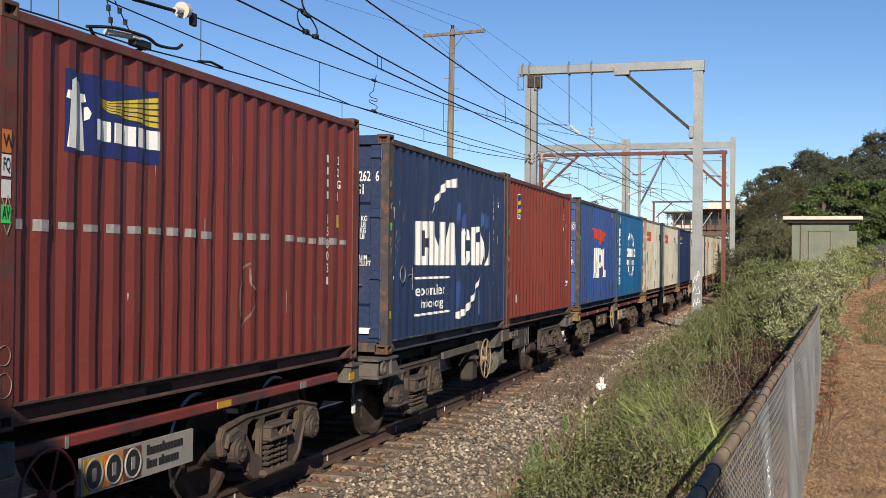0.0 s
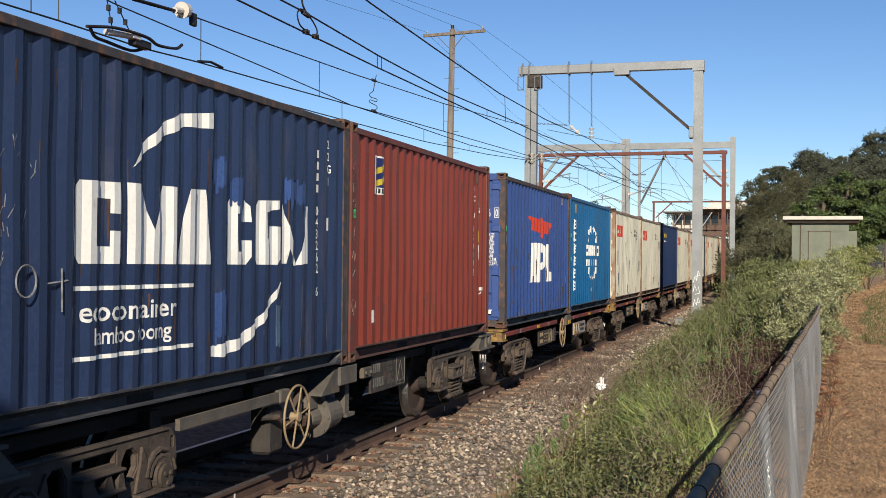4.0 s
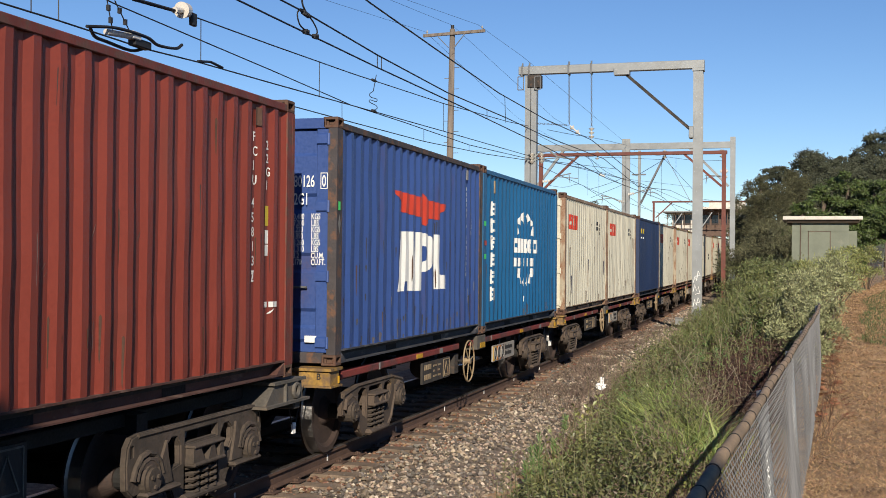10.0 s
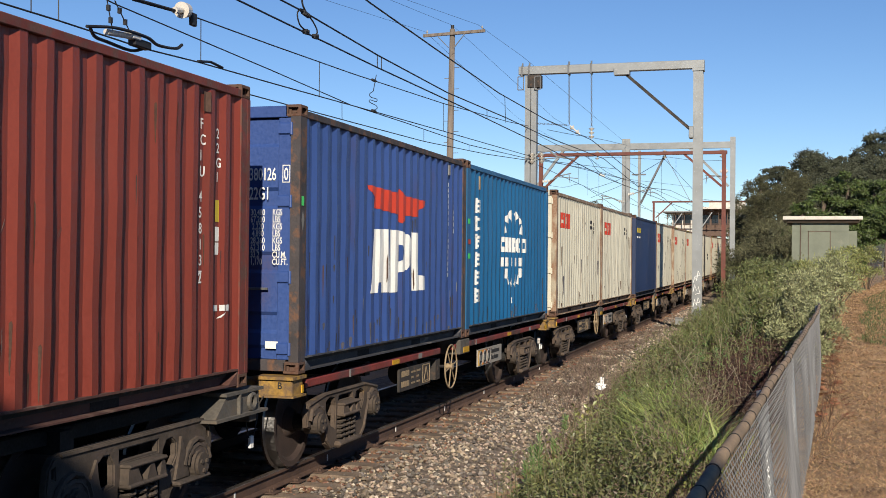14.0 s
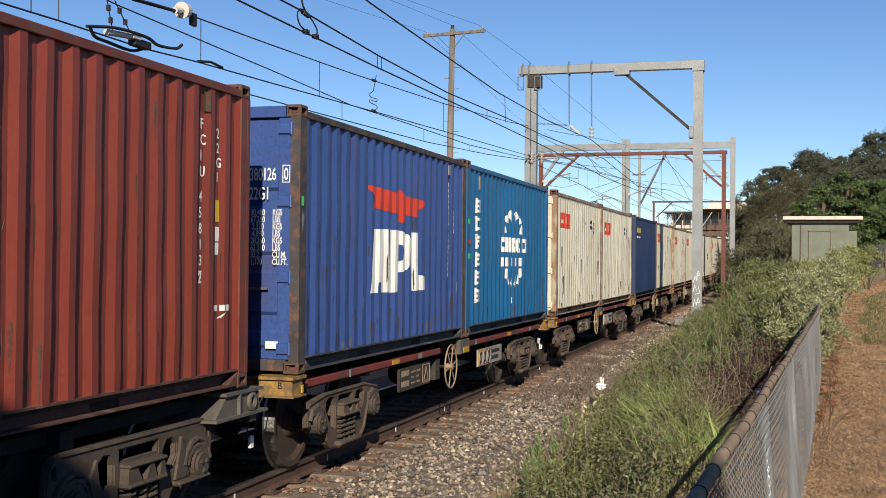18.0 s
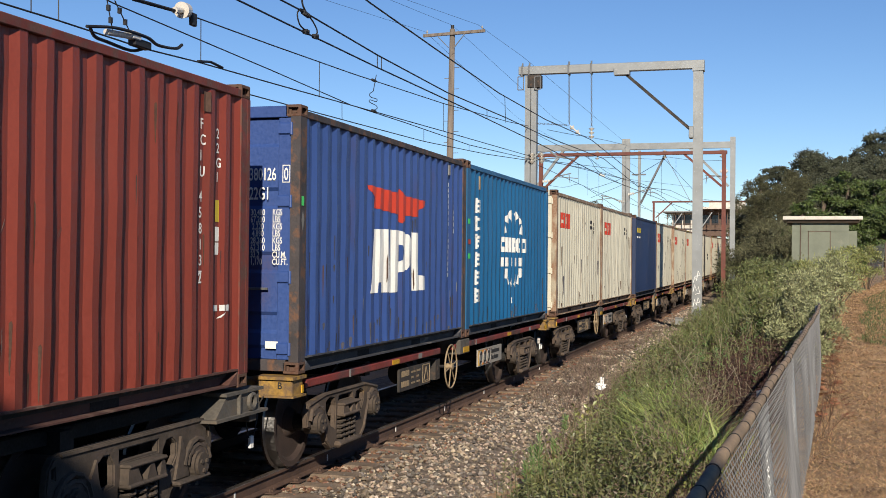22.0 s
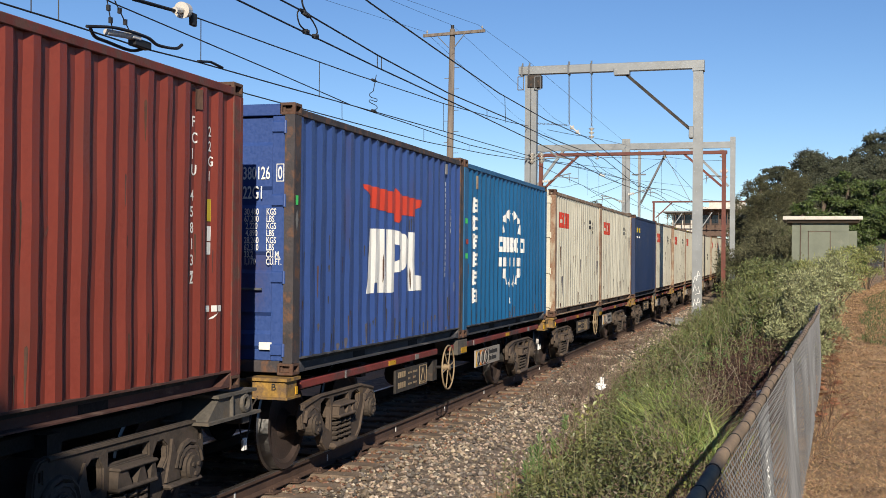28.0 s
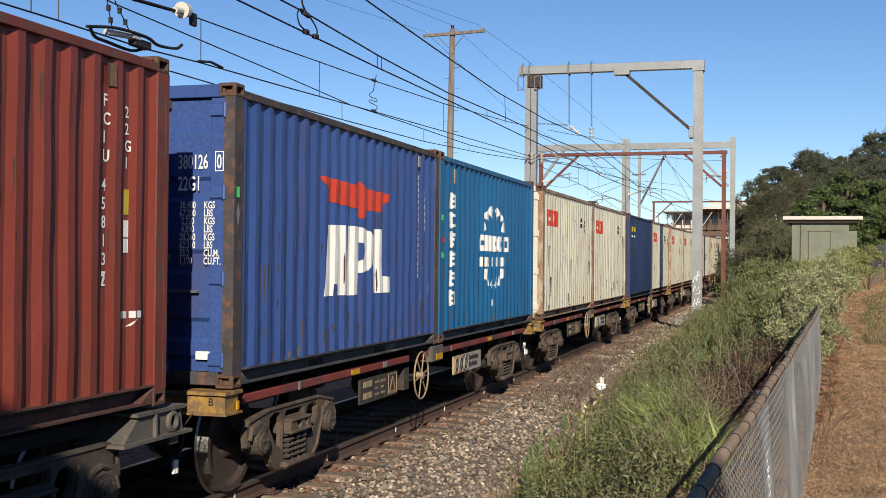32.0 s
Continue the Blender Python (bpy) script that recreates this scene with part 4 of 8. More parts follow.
def teal_globe_container():
    c = container("teal-blue corrugated container with a white globe mark", M["teal"], 6.13, M["teal"], dents=5, wear=(("streak", 10, 0.25, 1.2, 0.025), ("smear", 16, 0.3, 1.4, 0.03), ("dust", 20, 0.17, 0.4, 0.05)))
    cy, cz, ry, rz = 3.13, 1.33, 0.90, 0.65
    for a0, a1, r0, r1 in ((24, 46, 0.72, 1.0), (46, 66, 0.76, 1.04), (66, 89, 0.66, 1.04), (91, 114, 0.66, 1.04), (114, 134, 0.76, 1.04), (134, 156, 0.72, 1.0),
                           (214, 234, 0.74, 1.02), (234, 252, 0.76, 1.04), (252, 269, 0.68, 1.02), (271, 288, 0.68, 1.02), (288, 306, 0.76, 1.04), (306, 326, 0.74, 1.02)):
        m, h = (a0 + a1) / 2, (r0 + r1) / 2
        pts = [(cy + ry * r * math.cos(radians(a)), cz + rz * r * math.sin(radians(a))) for a, r in ((a0, h + 0.08), (m - 4, r1), (m + 4, r1), (a1, h + 0.08), (a1 - 5, h - 0.06), (m, r0), (a0 + 5, h - 0.06))]
        wrapped("globe_petal", poly(B(), pts), M["white_mark"], c)
    y = 2.12
    for w, gap in ((0.36, 0.07), (0.38, 0.06), (0.32, 0.06), (0.30, 0.06), (0.38, 0.0)):
        z0, z1 = 1.27, 1.52
        if gap == 0.0 or w == 0.38:
            for a, b, c0, c1 in ((y, y + 0.13, z0, z1), (y + w - 0.13, y + w, z0, z1), (y + 0.13, y + w - 0.13, z0, z0 + 0.07), (y + 0.13, y + w - 0.13, z1 - 0.07, z1)):
                wrapped("globe_block", rect(B(), a, b, c0, c1), M["white_mark"], c)
            y += w + gap
            continue
        wrapped("globe_block", poly(B(), [(y + 0.05, z0), (y + w, z0), (y + w, z0 + 0.08), (y + 0.17, z0 + 0.09), (y + 0.17, z1 - 0.09), (y + w, z1 - 0.08), (y + w, z1), (y + 0.05, z1), (y, z1 - 0.06), (y, z0 + 0.06)]), M["white_mark"], c)
        y += w + gap
    y = 2.14
    for w in (0.20, 0.22, 0.14, 0.20, 0.22, 0.12, 0.22):
        wrapped("globe_block", rect(B(), y, y + w, 1.03, 1.18), M["white_mark"], c)
        y += w + 0.07
    wrapped("globe_block", rect(B(), 3.02, 3.12, 0.40, 0.50), M["white_mark"], c)
    rng = random.Random(21)
    for i in range(6):
        z = 1.98 - i * 0.272
        bm = B()
        rect(bm, 0.49, 0.80, z + 0.02, z + 0.065)
        rect(bm, 0.61, 0.68, z - 0.14, z + 0.09)
        for k in range(2):
            h = z - 0.12 + 0.075 * k + rng.uniform(-0.01, 0.01)
            a = 0.49 + rng.choice((0, 0.03, 0.1))
            rect(bm, a, a + rng.uniform(0.18, 0.26), h, h + 0.04)
        if i in (0, 5):
            rect(bm, 0.49, 0.54, z - 0.13, z + 0.06)
            rect(bm, 0.75, 0.80, z - 0.13, z + 0.06)
        wrapped("character_mark", bm, M["white_mark"], c, "group of white bars")
    upright("serial_mark", c, 5.45, 1.2, 2.3, 6, 0.02, M["white_mark"])
    bm = B()
    box(bm, 1.2, 1.222, 0.70, 0.76, 2.2, 2.4)
    part("vent", bm, M["beige"], c)
    for y, z, m in ((0.02, 1.66, "green_mark"), (0.04, 1.15, "green_mark"), (0.06, 1.36, "red_mark")):
        bm = B()
        poly(bm, [(y, z), (y + 0.14, z), (y + 0.14, z + 0.075), (y, z + 0.075)], WID + 0.004)
        part("sticker", bm, M[m], c, m.split("_")[0] + " sticker")


def cream_container(y0, number=True):
    c = container("cream corrugated container with a small red square mark and rust streaks", M["cream"], y0, M["cream_post"], "cream containers", dents=6 if y0 < 15 else 7, wear=(("streak", 34, 0.25, 2.3, 0.03), ("smear", 20, 0.3, 2.2, 0.022), ("dust", 24, 0.2, 1.2, 0.035)))
    wrapped("red_square", rect(B(), 0.45, 1.55, 1.83, 2.15), M["red_mark"], c, "red painted square")
    for a, b, lo, hi in ((0.66, 0.86, 1.93, 2.0), (0.74, 0.92, 2.05, 2.09), (0.98, 1.03, 1.83, 2.15), (1.12, 1.22, 1.92, 2.08), (1.32, 1.36, 1.83, 2.15)):
        wrapped("square_cut", rect(B(), a, b, lo, hi), M["cream"], c, "", 0.008)
    upright("serial_mark", c, 4.4, 1.9, 2.15, 2, 0.22, M["dark_mark"])
    upright("serial_mark", c, 4.8, 1.8, 2.1, 3, 0.15, M["dark_mark"])
    if y0 in (39.35, 45.48, 65.6):
        for i in range(10):
            part("hazard_stripe", box(B(), -1.05 + 0.21 * i, -0.84 + 0.21 * i, -0.008, -0.002, 2.475, 2.575), M["yellow_mark" if i % 2 else "dark_mark"], c, "yellow hazard stripe" if i % 2 else "black hazard stripe")
            part("hazard_stripe", box(B(), 1.2185, 1.224, 0.2 + 0.12 * i, 0.32 + 0.12 * i, 2.48, 2.54), M["yellow_mark" if i % 2 else "dark_mark"], c, "yellow hazard stripe" if i % 2 else "black hazard stripe")
    return c


def far_navy_container(y0):
    c = container("dark navy corrugated container with a small yellow mark", M["navy"], y0, M["navy"])
    bm = B()
    rect(bm, 0.55, 0.95, 2.05, 2.2)
    rect(bm, 1.0, 1.5, 2.05, 2.2)
    wrapped("yellow_blocks", bm, M["yellow_mark"], c)
    bm = B()
    rect(bm, 0.6, 0.8, 1.88, 1.93)
    rect(bm, 1.0, 1.4, 1.88, 1.93)
    wrapped("white_bars", bm, M["white_mark"], c)


def white_container(y0):
    c = container("white corrugated container with dark blocks of writing", M["cream"], y0, M["cream_post"])
    upright("dark_mark", c, 2.6, 0.9, 1.5, 3, 0.9, M["dark_mark"])


red_tower_container()
navy_arc_container()
red_stripe_container()
blue_bird_container()
teal_globe_container()
cream_container(13.10)
cream_container(19.23)
far_navy_container(26.2)
for y_ in (32.33, 39.35, 45.48, 52.5):
    cream_container(y_)
white_container(58.63)
for y_ in (65.6, 71.73, 78.7, 84.8):
    cream_container(y_)


# ---- wagons ----
def wheel_ob(parent, side):
    """One wheel: a dished rusty disc with a polished tread and flange."""
    prof = [(0.10, 0.085), (0.10, 0.10), (0.02, 0.16), (0.025, 0.36), (0.065, 0.40), (0.068, 0.455), (-0.035, 0.462), (-0.045, 0.49), (-0.068, 0.485), (-0.07, 0.39), (-0.02, 0.36), (-0.03, 0.16), (-0.10, 0.10), (-0.10, 0.085)]
    key = ("wheel", side)
    if key not in MESHES:
        bm = B()
        seg = 36
        rows = [[bm.verts.new((side * x, r * math.cos(2 * math.pi * i / seg), r * math.sin(2 * math.pi * i / seg))) for x, r in prof] for i in range(seg)]
        for i in range(seg):
            p, q = rows[i], rows[(i + 1) % seg]
            for k in range(len(p) - 1):
                bm.faces.new((p[k], p[k + 1], q[k + 1], q[k])).material_index = 1 if k in (5, 6) else 0
        bmesh.ops.recalc_face_normals(bm, faces=bm.faces[:])
        ob = part("wheel", bm, M["wheel_disc"], parent, "rusty steel wheel with polished tread")
        ob.data.materials.append(M["wheel_steel"])
        MESHES[key] = ob.data
        return ob
    ob = new("wheel", MESHES[key])
    ob.parent = parent
    ob["label"] = "rusty steel wheel with polished tread"
    return ob


def pockets(bm, b, low, high, half):
    """The bolster's end: flanges above and below two three-cornered pockets."""
    box(bm, b - 0.12, b + 0.09, -half, half, high - 0.03, high, 0.012)
    box(bm, b - 0.12, b + 0.09, -half, half, low, low + 0.035, 0.012)
    box(bm, b - 0.13, b - 0.02, -half, half, low + 0.03, high - 0.02)
    for y, w in ((-half + 0.10, 0.10), (0.06, 0.075), (half - 0.05, 0.05)):
        plate(bm, [(y - w, low + 0.03), (y + w, low + 0.03), (y + 0.02, high - 0.02), (y - 0.02 - (0.07 if y < 0 else 0), high - 0.02)], b - 0.04, b + 0.075)


def side_frame_bm(kind):
    """Cast bogie side: arched top chord, jaws over the axle boxes, windows, and legs down to the spring seat."""
    bm = B()
    a, b = 1.035, 1.09
    if kind == "legs":
        out = [(-1.08, 0.58), (-1.02, 0.68), (-0.60, 0.74), (0.60, 0.74), (1.0, 0.67), (1.06, 0.58), (1.05, 0.44), (0.97, 0.42), (0.96, 0.55), (0.80, 0.57),
               (0.70, 0.52), (0.54, 0.20), (0.42, 0.13), (-0.42, 0.13), (-0.54, 0.20), (-0.70, 0.52), (-0.80, 0.57), (-0.96, 0.55), (-0.97, 0.42), (-1.05, 0.44)]
        holes = [[(s * y, z) for y, z in ((0.31, 0.34), (0.42, 0.38), (0.57, 0.56), (0.56, 0.64), (0.46, 0.68), (0.33, 0.66), (0.29, 0.58))] for s in (1, -1)]
        holes += [[(-0.25, 0.21), (0.25, 0.21), (0.25, 0.46), (-0.25, 0.46)], [(-0.22, 0.615), (0.22, 0.615), (0.2, 0.67), (-0.2, 0.67)]]
        holed(bm, out, holes, a, b)
        pockets(bm, b, 0.455, 0.60, 0.25)
        box(bm, a - 0.06, b + 0.07, -0.33, 0.33, 0.135, 0.20, 0.025)
        tube(bm, [(b - 0.005, y, z - 0.015) for y, z in out[1:5]], 0.022, 6)
        for s in (1, -1):
            tube(bm, [(b, s * 0.70, 0.54), (b, s * 0.56, 0.25), (b, s * 0.44, 0.16)], 0.022, 6)
            tube(bm, [(b + 0.01, s * 1.02, 0.50), (b + 0.01, s * 0.97, 0.60), (b + 0.01, s * 0.82, 0.64), (b + 0.01, s * 0.70, 0.58)], 0.026, 6)
    else:
        half = [(0.95, 0.82), (1.06, 0.80), (1.12, 0.73), (1.14, 0.60), (1.13, 0.42), (1.05, 0.36), (0.56, 0.36), (0.48, 0.30), (0.42, 0.20)]
        out = half + [(-y, z) for y, z in half[::-1]]
        holes = [[(s * y, z) for y, z in ((0.34, 0.50), (0.46, 0.48), (0.55, 0.58), (0.545, 0.67), (0.48, 0.72), (0.40, 0.715), (0.345, 0.64))] for s in (1, -1)]
        holes += [[(-0.27, 0.65), (0.27, 0.65), (0.27, 0.735), (-0.27, 0.735)], [(-0.28, 0.26), (0.28, 0.26), (0.28, 0.46), (-0.28, 0.46)]]
        holes += [[(s * 1.045, 0.66), (s * 1.075, 0.66), (s * 1.075, 0.73), (s * 1.045, 0.73)] for s in (1, -1)]
        holed(bm, out, holes, a, b)
        pockets(bm, b, 0.455, 0.63, 0.27)
        box(bm, a - 0.06, b + 0.06, -0.36, 0.36, 0.19, 0.25, 0.02)
        tube(bm, [(b - 0.004, -0.98, 0.80), (b - 0.004, 0.98, 0.80)], 0.018, 6)
        for s in (1, -1):
            for r in (0.165, 0.215):
                tube(bm, [(b + 0.012, s * 0.86 + r * math.cos(q), 0.45 + r * math.sin(q)) for q in np.linspace(0.15, 3.0, 7)], 0.024, 6)
            plate(bm, [(s * 0.50, 0.39), (s * 0.72, 0.39), (s * 0.66, 0.60), (s * 0.59, 0.72), (s * 0.57, 0.60)], b, b + 0.022)
            box(bm, b - 0.03, b + 0.085, s * 0.72 - 0.26, s * 0.72 + 0.26, 0.345, 0.38, 0.016)
    return bm


def spring_bm():
    bm = B()
    for y in (-0.15, 0.0, 0.15):
        pts = [(1.06 + 0.075 * math.cos(i * 0.7), y + 0.075 * math.sin(i * 0.7), 0.20 + 0.0057 * i) for i in range(46)]
        tube(bm, pts, 0.017, 5)
    return bm


def axle_box_bm():
    bm = B()
    rod(bm, (0.98, 0, 0.46), (1.14, 0, 0.46), 0.115, 18)
    rod(bm, (1.13, 0, 0.46), (1.165, 0, 0.46), 0.095, 18)
    for i in range(3):
        a = i * 2.094 + 0.5
        rod(bm, (1.16, 0.05 * math.cos(a), 0.46 + 0.05 * math.sin(a)), (1.18, 0.05 * math.cos(a), 0.46 + 0.05 * math.sin(a)), 0.018, 6)
    box(bm, 0.97, 1.12, -0.14, 0.14, 0.54, 0.62, 0.01)
    return bm


def bogie(parent, y, kind):
    bm = B()
    box(bm, -1.0, 1.0, -0.2, 0.2, 0.42, 0.62, 0.03)
    rod(bm, (0, 0, 0.6), (0, 0, 0.72), 0.2, 16)
    for s in (1, -1):
        box(bm, s * 0.55 - 0.09, s * 0.55 + 0.09, -1.0, 1.0, 0.30, 0.36)
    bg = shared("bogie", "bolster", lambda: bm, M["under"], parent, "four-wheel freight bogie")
    bg.location = (0, y, 0)
    metal = M["bogie"] if kind == "cast" else M["bogie_yellow"]
    half = 0.86 if kind == "cast" else 0.82
    for s in (1, -1):
        f = shared("side_frame", "frame" + kind, lambda: side_frame_bm(kind), metal, bg, "dusty cast side frame")
        f.matrix_basis = Matrix.Diagonal((s, 1, 1, 1))
        k = shared("coil_spring", "spring", spring_bm, M["bogie"], bg)
        k.matrix_basis = Matrix.Diagonal((s, 1, 1, 1))
        for d in (-half, half):
            c = shared("axle_box", "axle_box", axle_box_bm, M["bogie"], bg, "dusty axle box with bolted cap")
            c.matrix_basis = Matrix.Translation((0, d, 0)) @ Matrix.Diagonal((s, 1, 1, 1))
    for d in (-half, half):
        for side in (1, -1):
            w = wheel_ob(bg, side)
            w.location = (side * 0.755, d, 0.46)
            WHEELS.append((w, side * 0.755, d))
        ax = shared("axle", "axle", lambda: rod(B(), (-1.1, 0, 0), (1.1, 0, 0), 0.085, 14), M["under"], bg)
        ax.location = (0, d, 0.46)
    for d in (-1, 1):
        for s in (1, -1):
            sh = shared("brake_shoe", "brake", lambda: box(B(), -0.06, 0.06, -0.03, 0.03, 0.30, 0.56, 0.01), M["wagon_dark"], bg)
            sh.location = (s * 0.76, d * 0.33, 0)
    return bg


def hand_wheel_bm():
    return ring(B(), (0, 0, 0), (1, 0, 0), 0.30, 0.012, 30, 7)


def wagon(y0, grey=False, detail=True, turned=False):
    w = empty("container_wagon", pose(0, y0, 0))
    tagged(w, ("dusty grey flat container wagon with cast bogies" if grey else "skeletal container wagon with grimy headstocks and dark red handwheel" if turned else "skeletal container wagon with red side rails and yellow headstocks"), "wagon", "container wagons")
    L = 12.19
    main = M["wagon_grey"] if grey else M["wagon_dark"]
    bm = B()
    box(bm, -0.24, 0.24, -0.1, L + 0.1, 0.60, 0.96, 0.01)
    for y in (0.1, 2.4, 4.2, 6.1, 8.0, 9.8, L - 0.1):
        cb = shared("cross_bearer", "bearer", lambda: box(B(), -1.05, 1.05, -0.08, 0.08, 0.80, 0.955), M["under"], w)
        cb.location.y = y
    shared("centre_sill", "sill%d" % grey, lambda: bm, M["under"], w, "grimy welded underframe, coloured black as in shade")
    for y, d in ((0.0, -1), (L, 1)):
        bm = B()
        corner = B()
        if grey:
            for s in (1,):
                plate(corner, [(-0.26, 0.975), (0.34, 0.975), (0.54, 0.80), (-0.30, 0.80)], s * 0.80, s * 1.20)
                plate(corner, [(-0.32, 0.972), (0.40, 0.972), (0.40, 0.998), (-0.32, 0.998)], s * 0.80, s * 1.225)
                plate(corner, [(-0.38, 0.775), (0.60, 0.775), (0.60, 0.80), (-0.38, 0.80)], s * 0.80, s * 1.24)
                box(corner, s * 1.20, s * 1.23, 0.13, 0.15, 0.80, 0.97)
                ring(corner, (s * 1.205, -0.12, 0.885), (1, 0, 0), 0.062, 0.026, 18, 7)
            box(bm, -1.2, 1.2, -0.24, -0.10, 0.70, 0.99, 0.01)
        else:
            for s in (1,):
                box(corner, s * 0.84, s * 1.21, -0.12, 0.14, 0.82, 1.0, 0.012)
                plate(corner, [(-0.15, 0.985), (0.17, 0.985), (0.17, 1.015), (-0.15, 1.015)], s * 0.82, s * 1.235)
                plate(corner, [(-0.15, 0.815), (0.17, 0.815), (0.17, 0.835), (-0.15, 0.835)], s * 0.82, s * 1.235)
            box(bm, -0.84, 0.84, -0.06, 0.06, 0.80, 0.99, 0.01)
        dull = grey or turned
        h = shared("headstock", "head%d%d" % (grey, turned), lambda: bm, M["wagon_grey"] if dull else M["wagon_yellow"], w, "grey steel headstock" if dull else "worn yellow headstock")
        h.matrix_basis = Matrix.Translation((0, y, 0)) @ Matrix.Diagonal((1, -d, 1, 1))
        for s in (1, -1):
            k = shared("corner_bracket", "corner%d%d" % (grey, turned), lambda: corner, M["wagon_grey"] if dull else M["wagon_yellow"], h, "grey steel container bracket" if dull else "worn yellow container bracket")
            k.matrix_basis = Matrix.Diagonal((s, 1, 1, 1))
        bm = B()
        box(bm, -0.11, 0.11, -0.62, 0.1, 0.70, 0.95, 0.02)
        box(bm, -0.20, 0.20, -0.56, -0.30, 0.68, 0.98, 0.05)
        rod(bm, (0.28, -0.3, 0.62), (0.34, -0.34, 0.40), 0.022)
        k = shared("coupler", "coupler", lambda: bm, M["bogie_rust"], w, "knuckle coupler")
        k.matrix_basis = Matrix.Translation((0, y, 0)) @ Matrix.Diagonal((1, -d, 1, 1))
        bm = B()
        tube(bm, [(0.92, -0.1, 0.84), (0.98, -0.38, 0.76), (1.0, -0.42, 0.68), (1.0, -0.50, 0.50)], 0.007)
        k = shared("release_lever", "lever", lambda: bm, M["wagon_dark"], w, "thin bent uncoupling lever")
        k.matrix_basis = Matrix.Translation((0, y, 0)) @ Matrix.Diagonal((1, -d, 1, 1))
        shared("lever_grip", "grip", lambda: box(B(), 0.985, 1.01, -0.55, -0.515, 0.40, 0.51, 0.004), M["white_mark"], k, "white lever grip")
    if grey:
        for s in (1, -1):
            bm = B()
            box(bm, s * 0.86, s * 0.95, 0.5, L - 0.5, 0.86, 0.96, 0.006)
            part("side_sill", bm, M["under"], w, "grimy side sill, coloured black as in shade")
            bm = B()
            box(bm, s * 0.86, s * 1.20, 5.9, 6.40, 0.80, 1.0, 0.01)
            plate(bm, [(5.45, 0.74), (5.95, 0.74), (5.95, 0.98), (5.82, 0.98)], s * 0.9, s * 1.17)
            plate(bm, [(5.45, 0.60), (5.85, 0.60), (5.85, 0.74), (5.45, 0.74)], s * 0.9, s * 1.05)
            part("middle_bracket", bm, M["wagon_grey"], w)
        bm = B()
        box(bm, 1.10, 1.13, 7.05, 8.30, 0.60, 0.965)
        board = part("number_board", bm, M["wagon_dark"], w, "dark grey number board")
        rng = random.Random(2)
        for z in (0.83, 0.66):
            y = 7.12
            for i in range(4 if z > 0.8 else 6):
                w_ = rng.uniform(0.035, 0.06)
                part("board_bar", box(B(), 1.130, 1.134, y, y + w_, z, z + 0.105), M["board_mark"], board)
                y += w_ + 0.014
        for body, z in (("CAPACITY 75.4t", 0.885), ("TARE 16.6t", 0.81), ("D.L. 13.4    C", 0.735), ("SPEED 115km/h", 0.66)):
            lettered("board_text", body, 0.075, board, (1.132, 7.60, z), "x", M["board_mark"], 0.55)
        for a, b in (((7.98, 0.66), (8.22, 0.66)), ((8.22, 0.66), (8.10, 0.90)), ((8.10, 0.90), (7.98, 0.66)), ((7.94, 0.62), (8.26, 0.62)), ((7.94, 0.94), (8.26, 0.94)), ((7.94, 0.62), (7.94, 0.94)), ((8.26, 0.62), (8.26, 0.94))):
            part("triangle_bar", bar(B(), (1.133, *a), (1.133, *b), 0.012, 0.006, (1, 0, 0)), M["board_mark"], board, "outline bar of the triangle sign")
        wheel_at = (1.20, 4.77, 0.62)
        bm = B()
        rod(bm, (0.98, 5.72, 0.50), (0.98, 6.12, 0.50), 0.17, 20)
        rod(bm, (0.98, 5.66, 0.50), (0.98, 5.72, 0.50), 0.215, 24)
        for i in range(8):
            a = i * math.pi / 4
            rod(bm, (0.98 + 0.19 * math.cos(a), 5.645, 0.50 + 0.19 * math.sin(a)), (0.98 + 0.19 * math.cos(a), 5.67, 0.50 + 0.19 * math.sin(a)), 0.016, 6)
        rod(bm, (0.98, 5.50, 0.50), (0.98, 5.68, 0.50), 0.09, 14, 0.12)
        cyl = part("brake_cylinder", bm, M["wagon_grey"], w, "dusty flanged brake cylinder")
        bm = rod(B(), (1.0, 4.85, 0.50), (0.98, 5.52, 0.50), 0.045, 10)
        box(bm, 0.94, 1.06, 5.18, 5.34, 0.44, 0.56, 0.02)
        part("push_rod", bm, M["bogie_rust"], cyl, "rusty push rod")
        bm = B()
        box(bm, 0.88, 1.08, 4.40, 4.72, 0.30, 0.74, 0.03)
        rod(bm, (1.04, 4.30, 0.66), (1.16, 4.44, 0.66), 0.03, 8)
        part("brake_valve", bm, M["wagon_dark"], w)
        bm = B()
        plate(bm, [(5.15, 0.46), (5.22, 0.46), (5.22, 0.80), (5.18, 0.82), (5.13, 0.78)], 1.0, 1.06)
        part("lever_plate", bm, M["bogie"], w)
        bm = bar(B(), (1.13, 2.6, 0.82), (1.13, 4.62, 0.84), 0.04, 0.09)
        box(bm, 1.10, 1.17, 4.46, 4.68, 0.78, 0.90, 0.01)
        part("side_strap", bm, M["wagon_grey"], w, "grey strap along the wagon side")
        bm = B()
        box(bm, 0.98, 1.10, 6.30, 6.42, 0.44, 0.80)
        box(bm, 1.0, 1.12, 6.30, 6.55, 0.42, 0.46)
        part("hanger_bracket", bm, M["wagon_grey"], w)
        bm = box(B(), 1.10, 1.16, 6.72, 7.0, 0.80, 0.92, 0.012)
        for y in (6.78, 6.94):
            rod(bm, (1.16, y, 0.86), (1.18, y, 0.86), 0.022, 6)
        part("bolted_block", bm, M["wagon_grey"], w)
    else:
